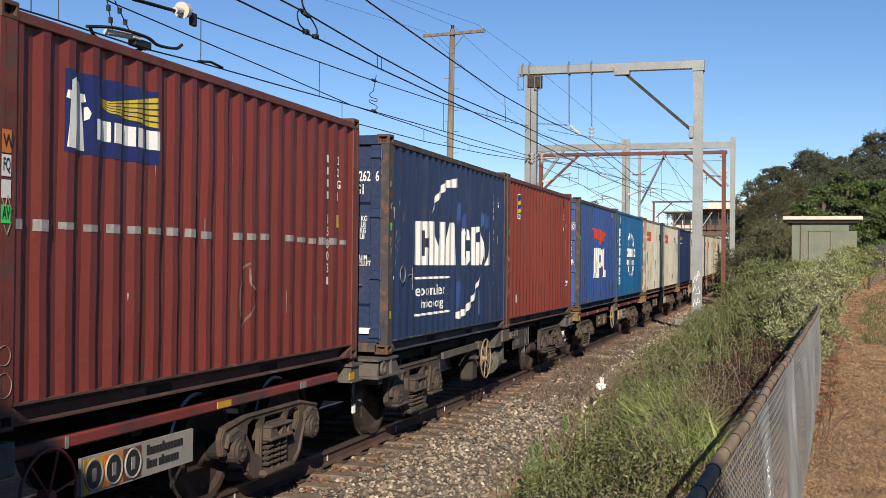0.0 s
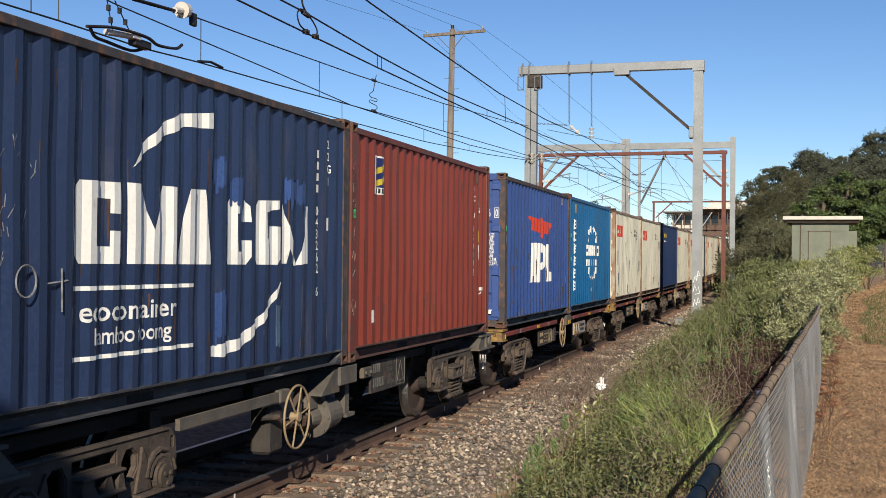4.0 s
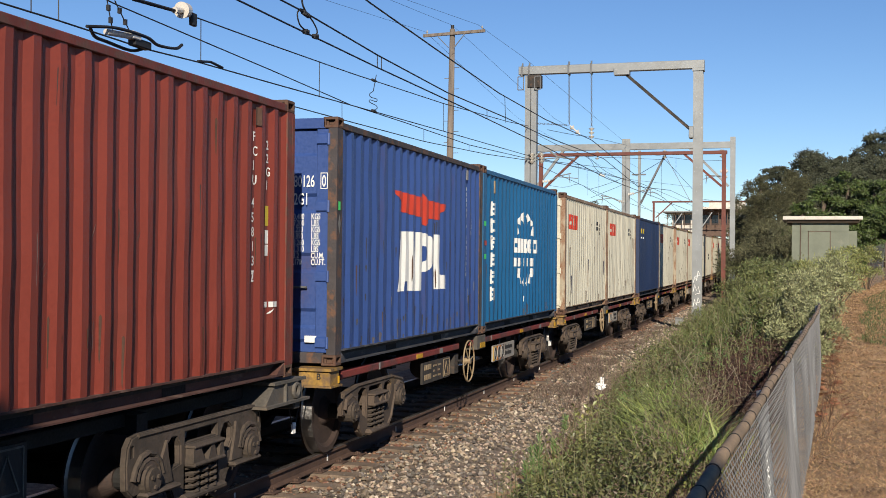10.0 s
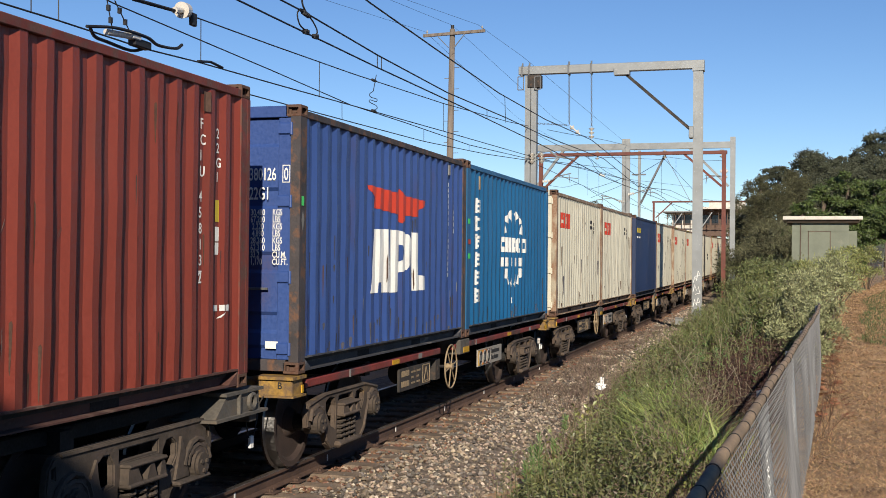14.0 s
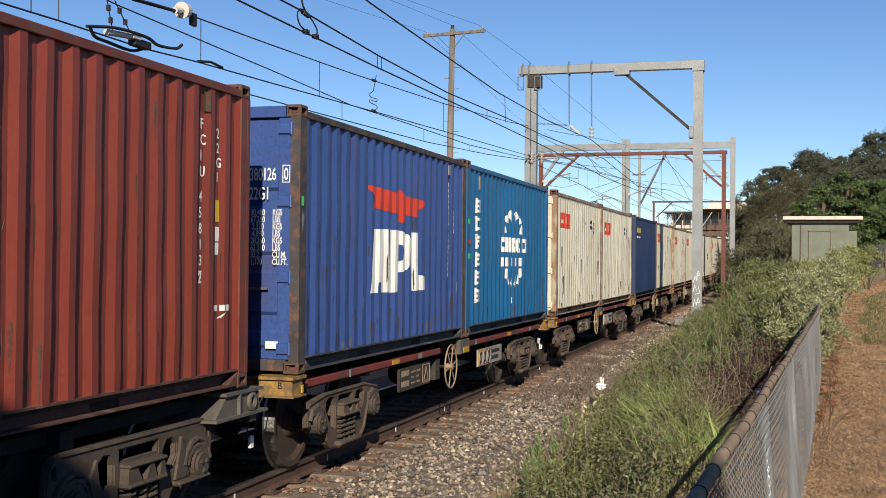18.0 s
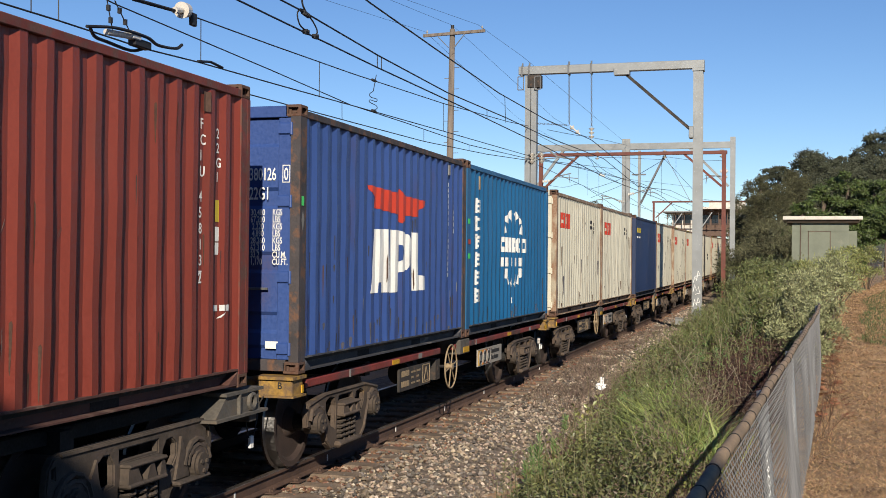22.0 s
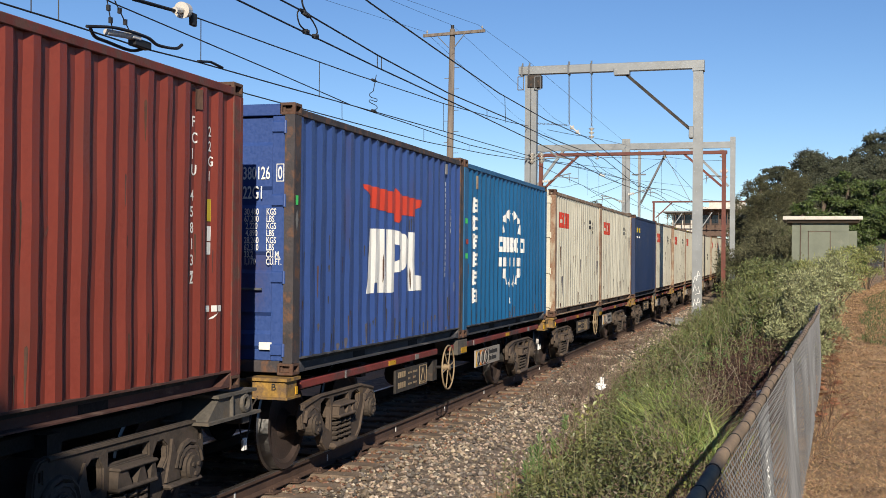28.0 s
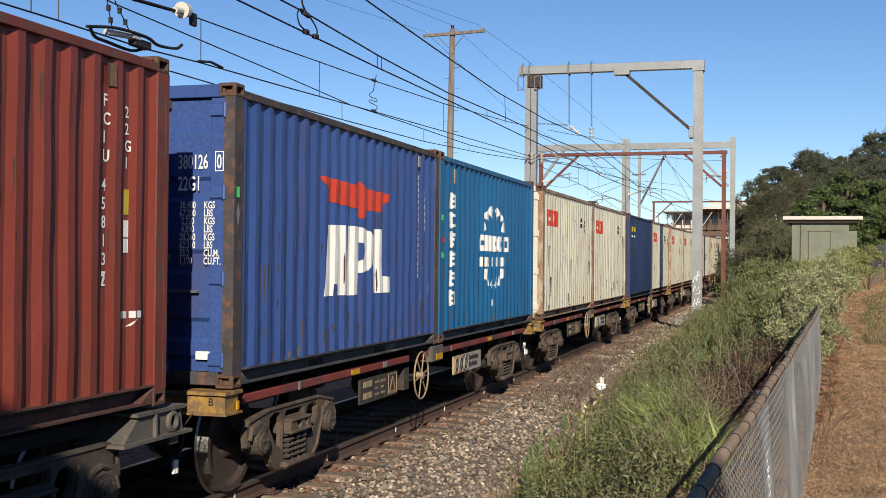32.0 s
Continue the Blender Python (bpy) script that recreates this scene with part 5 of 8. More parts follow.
        for s in (1, -1):
            for a, b in ((0.36, 5.05), (5.75, L - 0.36)):
                bm = B()
                box(bm, s * 1.07, s * 1.15, a, b, 0.86, 0.945, 0.012)
                r = part("side_rail", bm, M["wagon_red"], w, "scuffed red side rail")
                if s > 0:
                    bm = B()
                    box(bm, 1.15, 1.156, (a + b) / 2 + 0.3, (a + b) / 2 + 0.55, 0.875, 0.93)
                    part("reflector", bm, M["reflector"], r, "amber reflector")
                    bm = B()
                    part("rail_patch", box(bm, 1.15, 1.154, a + 1.2, a + 1.24, 0.862, 0.943), M["grey_mark"], r)
                    part("rail_patch", box(B(), 1.15, 1.154, b - 1.0, b - 0.86, 0.87, 0.935), M["grey_mark"], r)
            bm = B()
            box(bm, s * 0.86, s * 1.21, 5.85, 6.36, 0.79, 1.0, 0.01)
            br = part("middle_bracket", bm, M["wagon_grey"], w, "grey container bracket")
            if s > 0 and not turned:
                bm = B()
                box(bm, 1.21, 1.216, 6.02, 6.32, 0.81, 0.89)
                part("reflector", bm, M["reflector"], br, "amber reflector")
        for y in (0.1, 12.0):
            bm = B()
            box(bm, 1.21, 1.218, y - 0.06 + (0.06 if y < 1 else 0.05), y + 0.04 + (0.0 if y < 1 else 0.1), 0.845, 0.92)
            part("reflector", bm, M["reflector"], w, "amber reflector")
        lettered("end_letter", "B", 0.09, w, (1.06, -0.124, 0.90), "end", M["dark_mark"], 1.0)
        n0 = 3.40
        bm = B()
        box(bm, 1.08, 1.11, n0, n0 + 1.3, 0.50, 0.78)
        board = part("number_board", bm, M["wagon_dark"], w, "dark number board with yellow marks")
        rng = random.Random(2)
        for z in (0.68, 0.55):
            for i in range(4):
                part("board_bar", box(B(), 1.110, 1.114, n0 + 0.08 + 0.08 * i, n0 + 0.14 + 0.08 * i, z, z + 0.07), M["beige"], board)
        for z in (0.70, 0.63, 0.56):
            for y in (0.48, 0.70):
                part("board_bar", box(B(), 1.110, 1.114, n0 + y, n0 + y + rng.uniform(0.08, 0.16), z, z + 0.025), M["beige"], board)
        y = n0 + 0.96
        for a, b in (((y + 0.05, 0.55), (y + 0.25, 0.55)), ((y + 0.25, 0.55), (y + 0.15, 0.73)), ((y + 0.15, 0.73), (y + 0.05, 0.55)), ((y, 0.53), (y + 0.3, 0.53)), ((y, 0.76), (y + 0.3, 0.76)), ((y, 0.53), (y, 0.76)), ((y + 0.3, 0.53), (y + 0.3, 0.76))):
            part("triangle_bar", bar(B(), (1.113, *a), (1.113, *b), 0.014, 0.006, (1, 0, 0)), M["beige"], board, "outline bar of the triangle sign")
        wheel_at = (1.20, 6.71 if turned else 5.40, 0.60 if turned else 0.66)
        s0 = 7.18 if turned else 7.20
        bm = B()
        box(bm, 1.10, 1.125, s0, s0 + 1.55, 0.50, 0.76)
        sign = part("sign_board", bm, M["sign"], w, "lease sign with coloured squares")
        for i, m in enumerate(("reflector", "orange_mark", "wagon_red")):
            bm = B()
            box(bm, 1.125, 1.129, s0 + 0.02 + 0.25 * i, s0 + 0.26 + 0.25 * i, 0.515, 0.745)
            part("sign_square", bm, M[m], sign)
            bm = B()
            rod(bm, (1.128, s0 + 0.14 + 0.25 * i, 0.63), (1.133, s0 + 0.14 + 0.25 * i, 0.63), 0.098, 20)
            part("sign_disc", bm, M["dark_mark"], sign)
            part("sign_ring", ring(B(), (1.1315, s0 + 0.14 + 0.25 * i, 0.63), (1, 0, 0), 0.104, 0.009, 24, 5), M["sign"], sign, "pale ring")
            bm = B()
            box(bm, 1.132, 1.136, s0 + 0.115 + 0.25 * i, s0 + 0.165 + 0.25 * i, 0.585, 0.675)
            part("sign_block", bm, M["grey_mark"], sign)
        for z, n in ((0.655, 12), (0.555, 11)):
            y = s0 + 0.84
            for i in range(n):
                l = rng.uniform(0.026, 0.044)
                part("sign_bar", box(B(), 1.125, 1.129, y, y + l, z, z + (0.075 if i in (0, 5) else 0.055)), M["dark_mark"], sign)
                y += l + (0.03 if n == 11 and i == 3 else 0.009)
        bm = B()
        rod(bm, (0.7, 4.6, 0.62), (0.7, 5.6, 0.62), 0.16, 16)
        box(bm, 0.75, 1.08, 5.05, 5.25, 0.5, 0.78)
        rod(bm, (0.9, 4.7, 0.70), (1.12, 5.4, 0.66), 0.02)
        part("air_reservoir", bm, M["wagon_dark"], w)
    hw = shared("hand_wheel", "hand_wheel%d" % turned, hand_wheel_bm, M["wagon_red"] if turned else M["beige"], w, "dark red handbrake wheel" if turned else "beige handbrake wheel", True)
    hw.location = wheel_at
    shared("hub", "wheel_hub%d" % turned, lambda: rod(B(), (-0.06, 0, 0), (0.03, 0, 0), 0.045, 12), M["wagon_red"] if turned else M["beige"], hw)
    for i in range(6):
        sp = shared("spoke", "wheel_spoke%d" % turned, lambda: tube(B(), [(0, 0.04, 0), (0, 0.30, 0)], 0.009), M["wagon_red"] if turned else M["beige"], hw)
        sp.matrix_basis = pose(0, 0, 0, 60 * i + 11)
    for y in ((1.53, 10.66) if grey else (1.61, 10.37) if turned else (1.61, 10.58)):
        bogie(w, y, "cast" if grey else "legs")
    if turned:
        for y in (0.02, 6.04, 6.16, 12.17):
            for s in (1, -1):
                k = shared("twist_lock", "twist_lock", lambda: box(B(), -0.06, 0.06, -0.05, 0.05, 0.985, 1.072, 0.01), M["bogie_rust"], w, "rusty twist lock")
                k.location = (s * 1.13, y, 0)
    MOVERS.append((w, y0, 0.0))
    return w


wagon(-26.51, turned=True)
wagon(-13.29, grey=True)
for y_ in (0.0, 13.1, 26.2, 39.35, 52.5, 65.6, 78.7):
    wagon(y_)


# ---- overhead line ----
def bend(pts, n=6):
    """A smooth curve through the points."""
    p = [Vector(q) for q in pts]
    p = [p[0] * 2 - p[1]] + p + [p[-1] * 2 - p[-2]]
    out = []
    for a, b, c, d in zip(p, p[1:], p[2:], p[3:]):
        for i in range(n):
            t = i / n
            out.append(0.5 * (2 * b + (c - a) * t + (2 * a - 5 * b + 4 * c - d) * t * t + (3 * b - a - 3 * c + d) * t ** 3))
    return out + [p[-2]]


def h_column(bm, x, y, z0, z1, w, d):
    """An H-section column."""
    box(bm, x - w / 2, x + w / 2, y - d / 2, y - d / 2 + 0.02, z0, z1)
    box(bm, x - w / 2, x + w / 2, y + d / 2 - 0.02, y + d / 2, z0, z1)
    box(bm, x - 0.012, x + 0.012, y - d / 2 + 0.02, y + d / 2 - 0.02, z0, z1)
    return bm


def insulator(name, parent, a, b, discs=3, r=0.10):
    a, b = Vector(a), Vector(b)
    bm = B()
    rod(bm, a, b, 0.025, 8)
    for i in range(discs):
        c = a.lerp(b, (i + 0.5) / discs)
        d = (b - a).normalized() * 0.035
        rod(bm, c - d, c + d, r, 14, r * 0.45)
    return part(name, bm, M["porcelain"], parent, "cream porcelain insulator")


def chain(name, parent, a, b, r=0.014):
    """A hanging chain of oval links."""
    a, b = Vector(a), Vector(b)
    n = max(int((b - a).length / 0.075), 2)
    bm = B()
    u = (b - a).normalized()
    s1 = u.cross(Vector((0.2, 0.9, 0.1))).normalized()
    s2 = u.cross(s1)
    for i in range(n):
        c = a.lerp(b, (i + 0.5) / n)
        s = s1 if i % 2 else s2
        pts = [c + u * (0.05 * math.cos(k * math.pi / 3)) + s * (0.028 * math.sin(k * math.pi / 3)) for k in range(7)]
        tube(bm, pts, 0.009, 4)
    return part(name, bm, M["galv_dark"], parent, "steel chain")


def near_gantry():
    g = empty("overhead_gantry", pose(0, 29.7, 0))
    tagged(g, "galvanised steel portal gantry over the railway track", "gantry", "overhead gantries")
    bm = B()
    h_column(bm, 2.85, 0, -0.5, 8.75, 0.32, 0.30)
    mast = part("mast", bm, M["galv"], g, "galvanised mast with scrawls at its foot")
    bm = B()
    box(bm, 2.66, 3.05, -0.19, 0.19, 8.66, 8.74)
    box(bm, 2.55, 2.72, -0.17, 0.17, 6.40, 6.80, 0.02)
    part("mast_bracket", bm, M["galv"], mast)
    for zs, m in (((1.55, 1.75, 1.62, 1.95, 1.8), "white_mark"), ((1.25, 1.5, 1.28, 1.42, 1.2), "white_mark"), ((0.75, 1.0, 0.8, 1.05, 0.9), "white_mark"), ((0.5, 0.66, 0.45, 0.7, 0.55), "dark_mark"), ((0.15, 0.4, 0.2, 0.42, 0.3), "dark_mark"), ((-0.1, 0.1, -0.05, 0.12, 0.0), "dark_mark")):
        s = B()
        tube(s, [(2.73, -0.156, zs[0]), (2.79, -0.156, zs[1]), (2.84, -0.156, zs[2]), (2.90, -0.156, zs[3]), (2.96, -0.156, zs[4]), (2.80, -0.156, zs[4] - 0.04)], 0.016, 5)
        part("scrawl", s, M[m], mast, "spray-painted scrawl")
    bm = B()
    for x in (-2.975, -2.76):
        box(bm, x - 0.095, x + 0.095, -0.15, -0.135, -0.5, 8.70)
        box(bm, x - 0.095, x - 0.08, -0.135, 0.15, -0.5, 8.70)
        box(bm, x + 0.08, x + 0.095, -0.135, 0.15, -0.5, 8.70)
    for i in range(12):
        box(bm, -3.07, -2.665, 0.13, 0.145, 0.4 + 0.7 * i, 0.55 + 0.7 * i)
    part("mast", bm, M["galv"], g, "twin-channel galvanised mast")
    bm = B()
    box(bm, -3.32, 3.05, -0.13, 0.13, 8.75, 9.03, 0.01)
    part("beam", bm, M["galv"], g, "galvanised box beam")
    # The brace's shaded underside is put into its colour with a darker steel.
    bm = B()
    bar(bm, (0.36, 0, 8.70), (2.72, 0, 6.60), 0.10, 0.10)
    part("knee_brace", bm, M["wagon_dark"], g, "diagonal brace, coloured dark like its shaded underside")
    bm = B()
    box(bm, 0.02, 0.55, -0.17, 0.17, 8.62, 8.86)
    part("brace_plate", bm, M["galv"], g)
    for x in (-3.22, -2.62):
        bm = B()
        for a, b in (((x - 0.1, 8.2), (x + 0.1, 8.2)), ((x + 0.1, 8.2), (x + 0.1, 8.66)), ((x - 0.1, 8.2), (x - 0.1, 8.66)), ((x - 0.1, 8.66), (x + 0.1, 8.66))):
            bar(bm, (a[0], -0.2, a[1]), (b[0], -0.2, b[1]), 0.03, 0.03, (0, 1, 0))
        part("bracket_loop", bm, M["galv_dark"], g, "rectangular steel loop")
    part("saddle_box", box(B(), -2.98, -2.52, -0.19, 0.19, 8.28, 8.72, 0.01), M["wagon_dark"], g, "dark steel saddle under the beam")
    for x in (-2.95, -3.2, -1.55, -0.77):
        bm = B()
        rod(bm, (x, 0, 9.0), (x, 0, 9.16), 0.03, 8)
        box(bm, x - 0.028, x + 0.028, -0.15, 0.15, 8.70, 9.06)
        part("beam_clamp", bm, M["galv_dark"], g)
    chain("chain", g, (-1.55, 0, 8.72), (-1.53, 0, 6.98))
    chain("chain", g, (-0.77, 0, 8.72), (-0.75, 0, 6.85))
    chain("chain", g, (-2.85, 0, 7.05), (-1.55, 0, 6.95))
    insulator("insulator", g, (-1.50, 0, 6.93), (-1.15, 0, 6.62), 2)
    insulator("insulator", g, (-0.75, 0, 6.85), (-0.75, 0, 6.45), 3, 0.10)
    for x in (-2.80, -2.45):
        insulator("insulator", g, (x, -0.2, 5.98), (x, -0.2, 5.62), 3, 0.12)
    bm = B()
    tube(bm, [(-2.75, -0.1, 5.85), (-2.5, -0.1, 6.02), (-2.2, -0.1, 6.05), (-1.9, -0.1, 5.85), (-1.3, -0.1, 5.75)], 0.03)
    tube(bm, [(-2.75, -0.1, 5.75), (-1.9, -0.1, 5.82)], 0.02)
    part("registration_arm", bm, M["galv"], g, "bent pale registration arm")


def second_gantry():
    g = empty("overhead_gantry", pose(0, 54, 0.3))
    tagged(g, "wide galvanised portal gantry spanning two tracks", "gantry", "overhead gantries")
    for x in (2.97, -2.84, -2.62, -7.9):
        bm = B()
        h_column(bm, x, 0, -0.6, 8.75, 0.27 if x not in (-2.84, -2.62) else 0.20, 0.27)
        part("mast", bm, M["galv"], g, "H-section mast")
    bm = B()
    box(bm, -7.9, 2.84, -0.12, 0.12, 8.16, 8.50)
    part("beam", bm, M["galv"], g, "galvanised beam")
    for a, b in (((-6.2, 8.2), (-7.7, 6.2)), ((0.7, 8.2), (2.75, 6.1)), ((-2.0, 8.1), (-2.0, 4.4))):
        bm = B()
        bar(bm, (a[0], 0, a[1]), (b[0], 0, b[1]), 0.14, 0.14, (0, 1, 0.01))
        part("brace", bm, M["galv"], g)
    for p, w in (((-1.92, 5.2), 0.11), ((0.78, 5.25), 0.025)):
        bm = B()
        bar(bm, (-0.62, 0, 7.85), (p[0], 0, p[1]), w, w, (0, 1, 0.01))
        part("drop_strut", bm, M["galv_dark"], g)
    bm = B()
    box(bm, -2.4, -1.65, -0.05, 0.05, 6.75, 6.83)
    part("cross_arm", bm, M["galv_dark"], g)
    for x in (-0.62, -4.3, 2.4):
        insulator("insulator", g, (x, -0.15, 8.1), (x, -0.15, 7.6), 3, 0.13)
    insulator("insulator", g, (2.3, -0.15, 6.9), (2.75, -0.15, 6.9), 3, 0.12)


def red_gantry(y, x0, x1, top, lift, name_label):
    g = empty("overhead_gantry", pose(0, y, lift))
    tagged(g, name_label, "gantry", "overhead gantries")
    for x in (x0, x1):
        bm = B()
        h_column(bm, x, 0, -1.0, top, 0.19, 0.22)
        part("mast", bm, M["red_oxide"], g, "red-oxide mast")
    bm = B()
    box(bm, x0 - 0.15, x1 + 0.15, -0.1, 0.1, top - 0.16, top, 0.01)
    part("beam", bm, M["red_oxide"], g)
    for a, b in (((x0 + 1.9, top - 0.1), (x0 + 0.2, top - 1.7)), ((x1 - 1.9, top - 0.1), (x1 - 0.1, top - 1.7))):
        bm = B()
        bar(bm, (a[0], 0, a[1]), (b[0], 0, b[1]), 0.11, 0.11, (0, 1, 0.01))
        part("brace", bm, M["red_oxide"], g)


def cantilever(x, y, z, reach, lift):
    """A bracket arm with its insulator and steady arm, holding the contact wire."""
    c = empty("cantilever_arm", pose(x, y, z))
    tagged(c, "galvanised bracket arm with a white insulator holding the wire", "cantilever arm", "cantilever arms")
    insulator("insulator", c, (0, 0, 0), (0.35 * reach, 0, 0.05), 3, 0.10)
    part("arm", tube(B(), bend([(0.35 * reach, 0, 0.05), (0.8 * reach, 0, lift * 0.7), (1.3 * reach, 0, lift)]), 0.028), M["galv"], c)
    part("steady_arm", tube(B(), [(0.7 * reach, 0, lift * 0.6), (1.6 * reach, 0.05, lift - 0.25)], 0.02), M["galv"], c)
    part("drop_bracket", tube(B(), [(1.2 * reach, 0, lift), (1.25 * reach, 0, lift - 0.45)], 0.018), M["galv_dark"], c)


for row in ((-2.78, 53.9, 5.6, -1.0, 0.35), (-2.6, 53.9, 6.0, 1.0, 0.3), (2.7, 53.9, 6.9, -0.9, 0.1), (-5.85, 46.4, 6.2, 1.1, 0.4), (-2.9, 53.9, 4.9, -1.1, 0.1)):
    cantilever(*row)
near_gantry()
second_gantry()
red_gantry(46.5, -5.95, 2.88, 7.6, 0.0, "rust-red steel portal gantry over two tracks")
red_gantry(110, -7.2, 2.9, 7.7, 1.0, "distant rust-red steel portal gantry")


def wire(name_label, pts, r, name="overhead_wire"):
    pts = [Vector(p) for p in pts]
    fine = []
    for a, b in zip(pts, pts[1:]):
        fine += [a.lerp(b, i / 3) for i in range(3)]
    ob = link(name, tube(B(), fine + [pts[-1]], r, 5), M["wire"])
    tagged(ob, name_label, "overhead wire", "overhead wires")
    return ob


wa = wire("thick black messenger wire sagging between gantries", [(0.55, -16, 6.4), (0.36, -4, 5.85), (0.13, 4.9, 5.71), (-0.02, 9.2, 5.72), (-0.18, 13.8, 5.74), (-0.42, 20, 5.94), (-0.75, 29.7, 6.42), (-0.7, 42, 6.1), (-0.62, 53.8, 7.9), (-0.4, 80, 7.2), (0, 110, 8.5)], 0.013)
wb = wire("black auxiliary wire above the contact wire", [(0, -30, 5.2), (0, -8, 5.12), (0, 2.9, 5.17), (0, 5.6, 5.11), (0, 9.2, 5.09), (0, 13.7, 5.2), (0, 17.5, 5.25), (-0.3, 29.6, 5.75), (-0.4, 40, 5.5), (-0.3, 53.8, 6.2), (0, 110, 7.0)], 0.012)
wc = wire("grooved copper contact wire over the track", [(0, -30, 4.9), (0, 1, 4.92), (0, 5.6, 4.93), (0, 10.3, 4.97), (0, 17.6, 5.0), (-0.2, 29.7, 5.08), (0.1, 54, 5.35), (0, 110, 6.2)], 0.012)
wd = wire("black messenger wire with hangers", [(-2.27, 2.7, 5.40), (-2.31, 4.5, 5.54), (-2.38, 7.1, 5.64), (-2.47, 10.95, 5.80), (-2.65, 18, 6.16), (-2.85, 26.1, 6.67), (-2.95, 29.7, 6.95)], 0.011)
we = wire("black contact wire with a section insulator", [(-2.1, -14, 4.72), (-2.2, 0, 4.78), (-2.23, 1.1, 4.81), (-2.28, 3, 4.84), (-2.31, 4.5, 4.92), (-2.38, 7.1, 5.02), (-2.52, 12.7, 5.25), (-2.65, 18, 5.46), (-2.91, 28.5, 5.86), (-1.9, 54, 6.6), (-1.5, 110, 7.4)], 0.011)
wf = wire("black messenger wire beyond the train", [(-3.4, -4, 6.15), (-3.34, 4, 5.69), (-3.26, 9, 5.57), (-3.21, 12.9, 5.46), (-3.15, 16.4, 5.50), (-3.07, 22.1, 5.53), (-2.97, 29.5, 5.80), (-3.2, 54, 7.4)], 0.011)
wg = wire("black contact wire beyond the train", [(-3.4, -4, 4.9), (-3.28, 8.1, 5.01), (-3.21, 12.9, 5.10), (-3.13, 17.9, 5.20), (-3.04, 24, 5.44), (-2.97, 29.5, 5.74), (-4.0, 54, 6.0), (-4, 110, 6.6)], 0.011)
# far wires run between the second and third gantries, feeders and cross spans
for pts in ([(-2.55, 31, 6.96), (-2.62, 36, 7.35), (-2.90, 46, 8.20), (-2.68, 53.8, 8.69)],
            [(-3.27, 31, 6.98), (-3.12, 36, 6.92), (-2.89, 42, 6.96), (-2.84, 45, 6.54), (-2.59, 52, 6.37)],
            [(-2.85, 42, 6.96), (-2.89, 48, 6.76), (-2.83, 53.8, 6.81), (-2.97, 75, 7.15), (-3.79, 100, 7.13)],
            [(-2.77, 31, 5.85), (-2.80, 38, 6.23), (-2.74, 45, 6.52), (-2.83, 53.8, 6.87), (-2.81, 68, 7.66), (-2.31, 100, 9.41)],
            [(-4.13, 50, 6.03), (-3.43, 51, 6.34), (-2.65, 52, 6.75)], [(-4.02, 50, 5.60), (-3.43, 51, 5.96), (-2.59, 52, 6.42)],
            [(-2.53, 55, 6.81), (-2.74, 65, 6.96), (-2.97, 75, 7.18), (-3.90, 95, 7.45)], [(-2.51, 54, 5.83), (-3.14, 64, 5.99), (-4.09, 80, 6.22)],
            [(-1.95, 53.8, 8.25), (-0.62, 53.8, 8.04), (0.97, 53.8, 7.80), (2.43, 53.8, 7.77)]):
    wire("thin black overhead wire", bend(pts, 4), 0.010)
cross = wire("sagging black cross-span wire between the masts", bend([(-6.31, 50, 6.28), (-5.43, 50, 6.16), (-4.67, 50, 6.32), (-4.13, 50, 6.03), (-3.60, 50, 5.70), (-2.37, 50, 4.86)], 4), 0.010)
head = wire("black head-span wire under the red gantry", bend([(-4.78, 46.4, 7.56), (-3.56, 46.4, 7.41), (-1.56, 46.4, 7.30), (0.11, 46.4, 7.20)], 4), 0.010)
for parent, a, b in ((cross, (-4.68, 50, 7.35), (-4.67, 50, 6.32)), (cross, (-4.22, 50, 7.0), (-4.21, 50, 5.72)), (cross, (-3.61, 50, 6.89), (-3.60, 50, 5.70)), (head, (-0.78, 53.8, 7.82), (-0.77, 53.8, 5.92)), (head, (-0.01, 53.8, 8.0), (-0.01, 53.8, 6.97))):
    part("hanger", tube(B(), [a, b], 0.007, 5), M["wire"], parent, "thin dropper")
insulator("insulator", cross, (-2.82, 45, 6.42), (-2.56, 45, 6.32), 3, 0.07)
for parent, a, b in ((wd, (-2.31, 4.58, 5.54), (-2.31, 4.59, 4.93)), (wd, (-2.43, 9.27, 5.72), (-2.43, 9.28, 5.12)), (wd, (-2.65, 18.02, 6.16), (-2.65, 18.04, 5.46)), (wb, (0, 5.57, 5.10), (0, 5.58, 4.93)), (wb, (0, 5.75, 5.10), (0, 5.76, 4.93)),
                     (wb, (0, 12.05, 5.15), (0, 12.06, 4.98)), (wa, (-0.2, 14.4, 5.76), (-0.2, 14.5, 5.2)), (wf, (-3.21, 12.4, 5.47), (-3.21, 12.42, 5.09)), (wf, (-3.13, 17.9, 5.50), (-3.13, 17.91, 5.20)), (wf, (-3.07, 22.1, 5.53), (-3.07, 22.1, 5.37)),
                     (we, (-2.23, 1.08, 5.2), (-2.23, 1.09, 4.81)), (we, (-2.21, 0.55, 5.2), (-2.21, 0.56, 4.79))):
    part("hanger", tube(B(), [a, b], 0.007, 5), M["wire"], parent, "thin dropper")
bm = B()
tube(bm, [(-2.51, 12.55, 6.02), (-2.51, 12.38, 5.66)], 0.009)
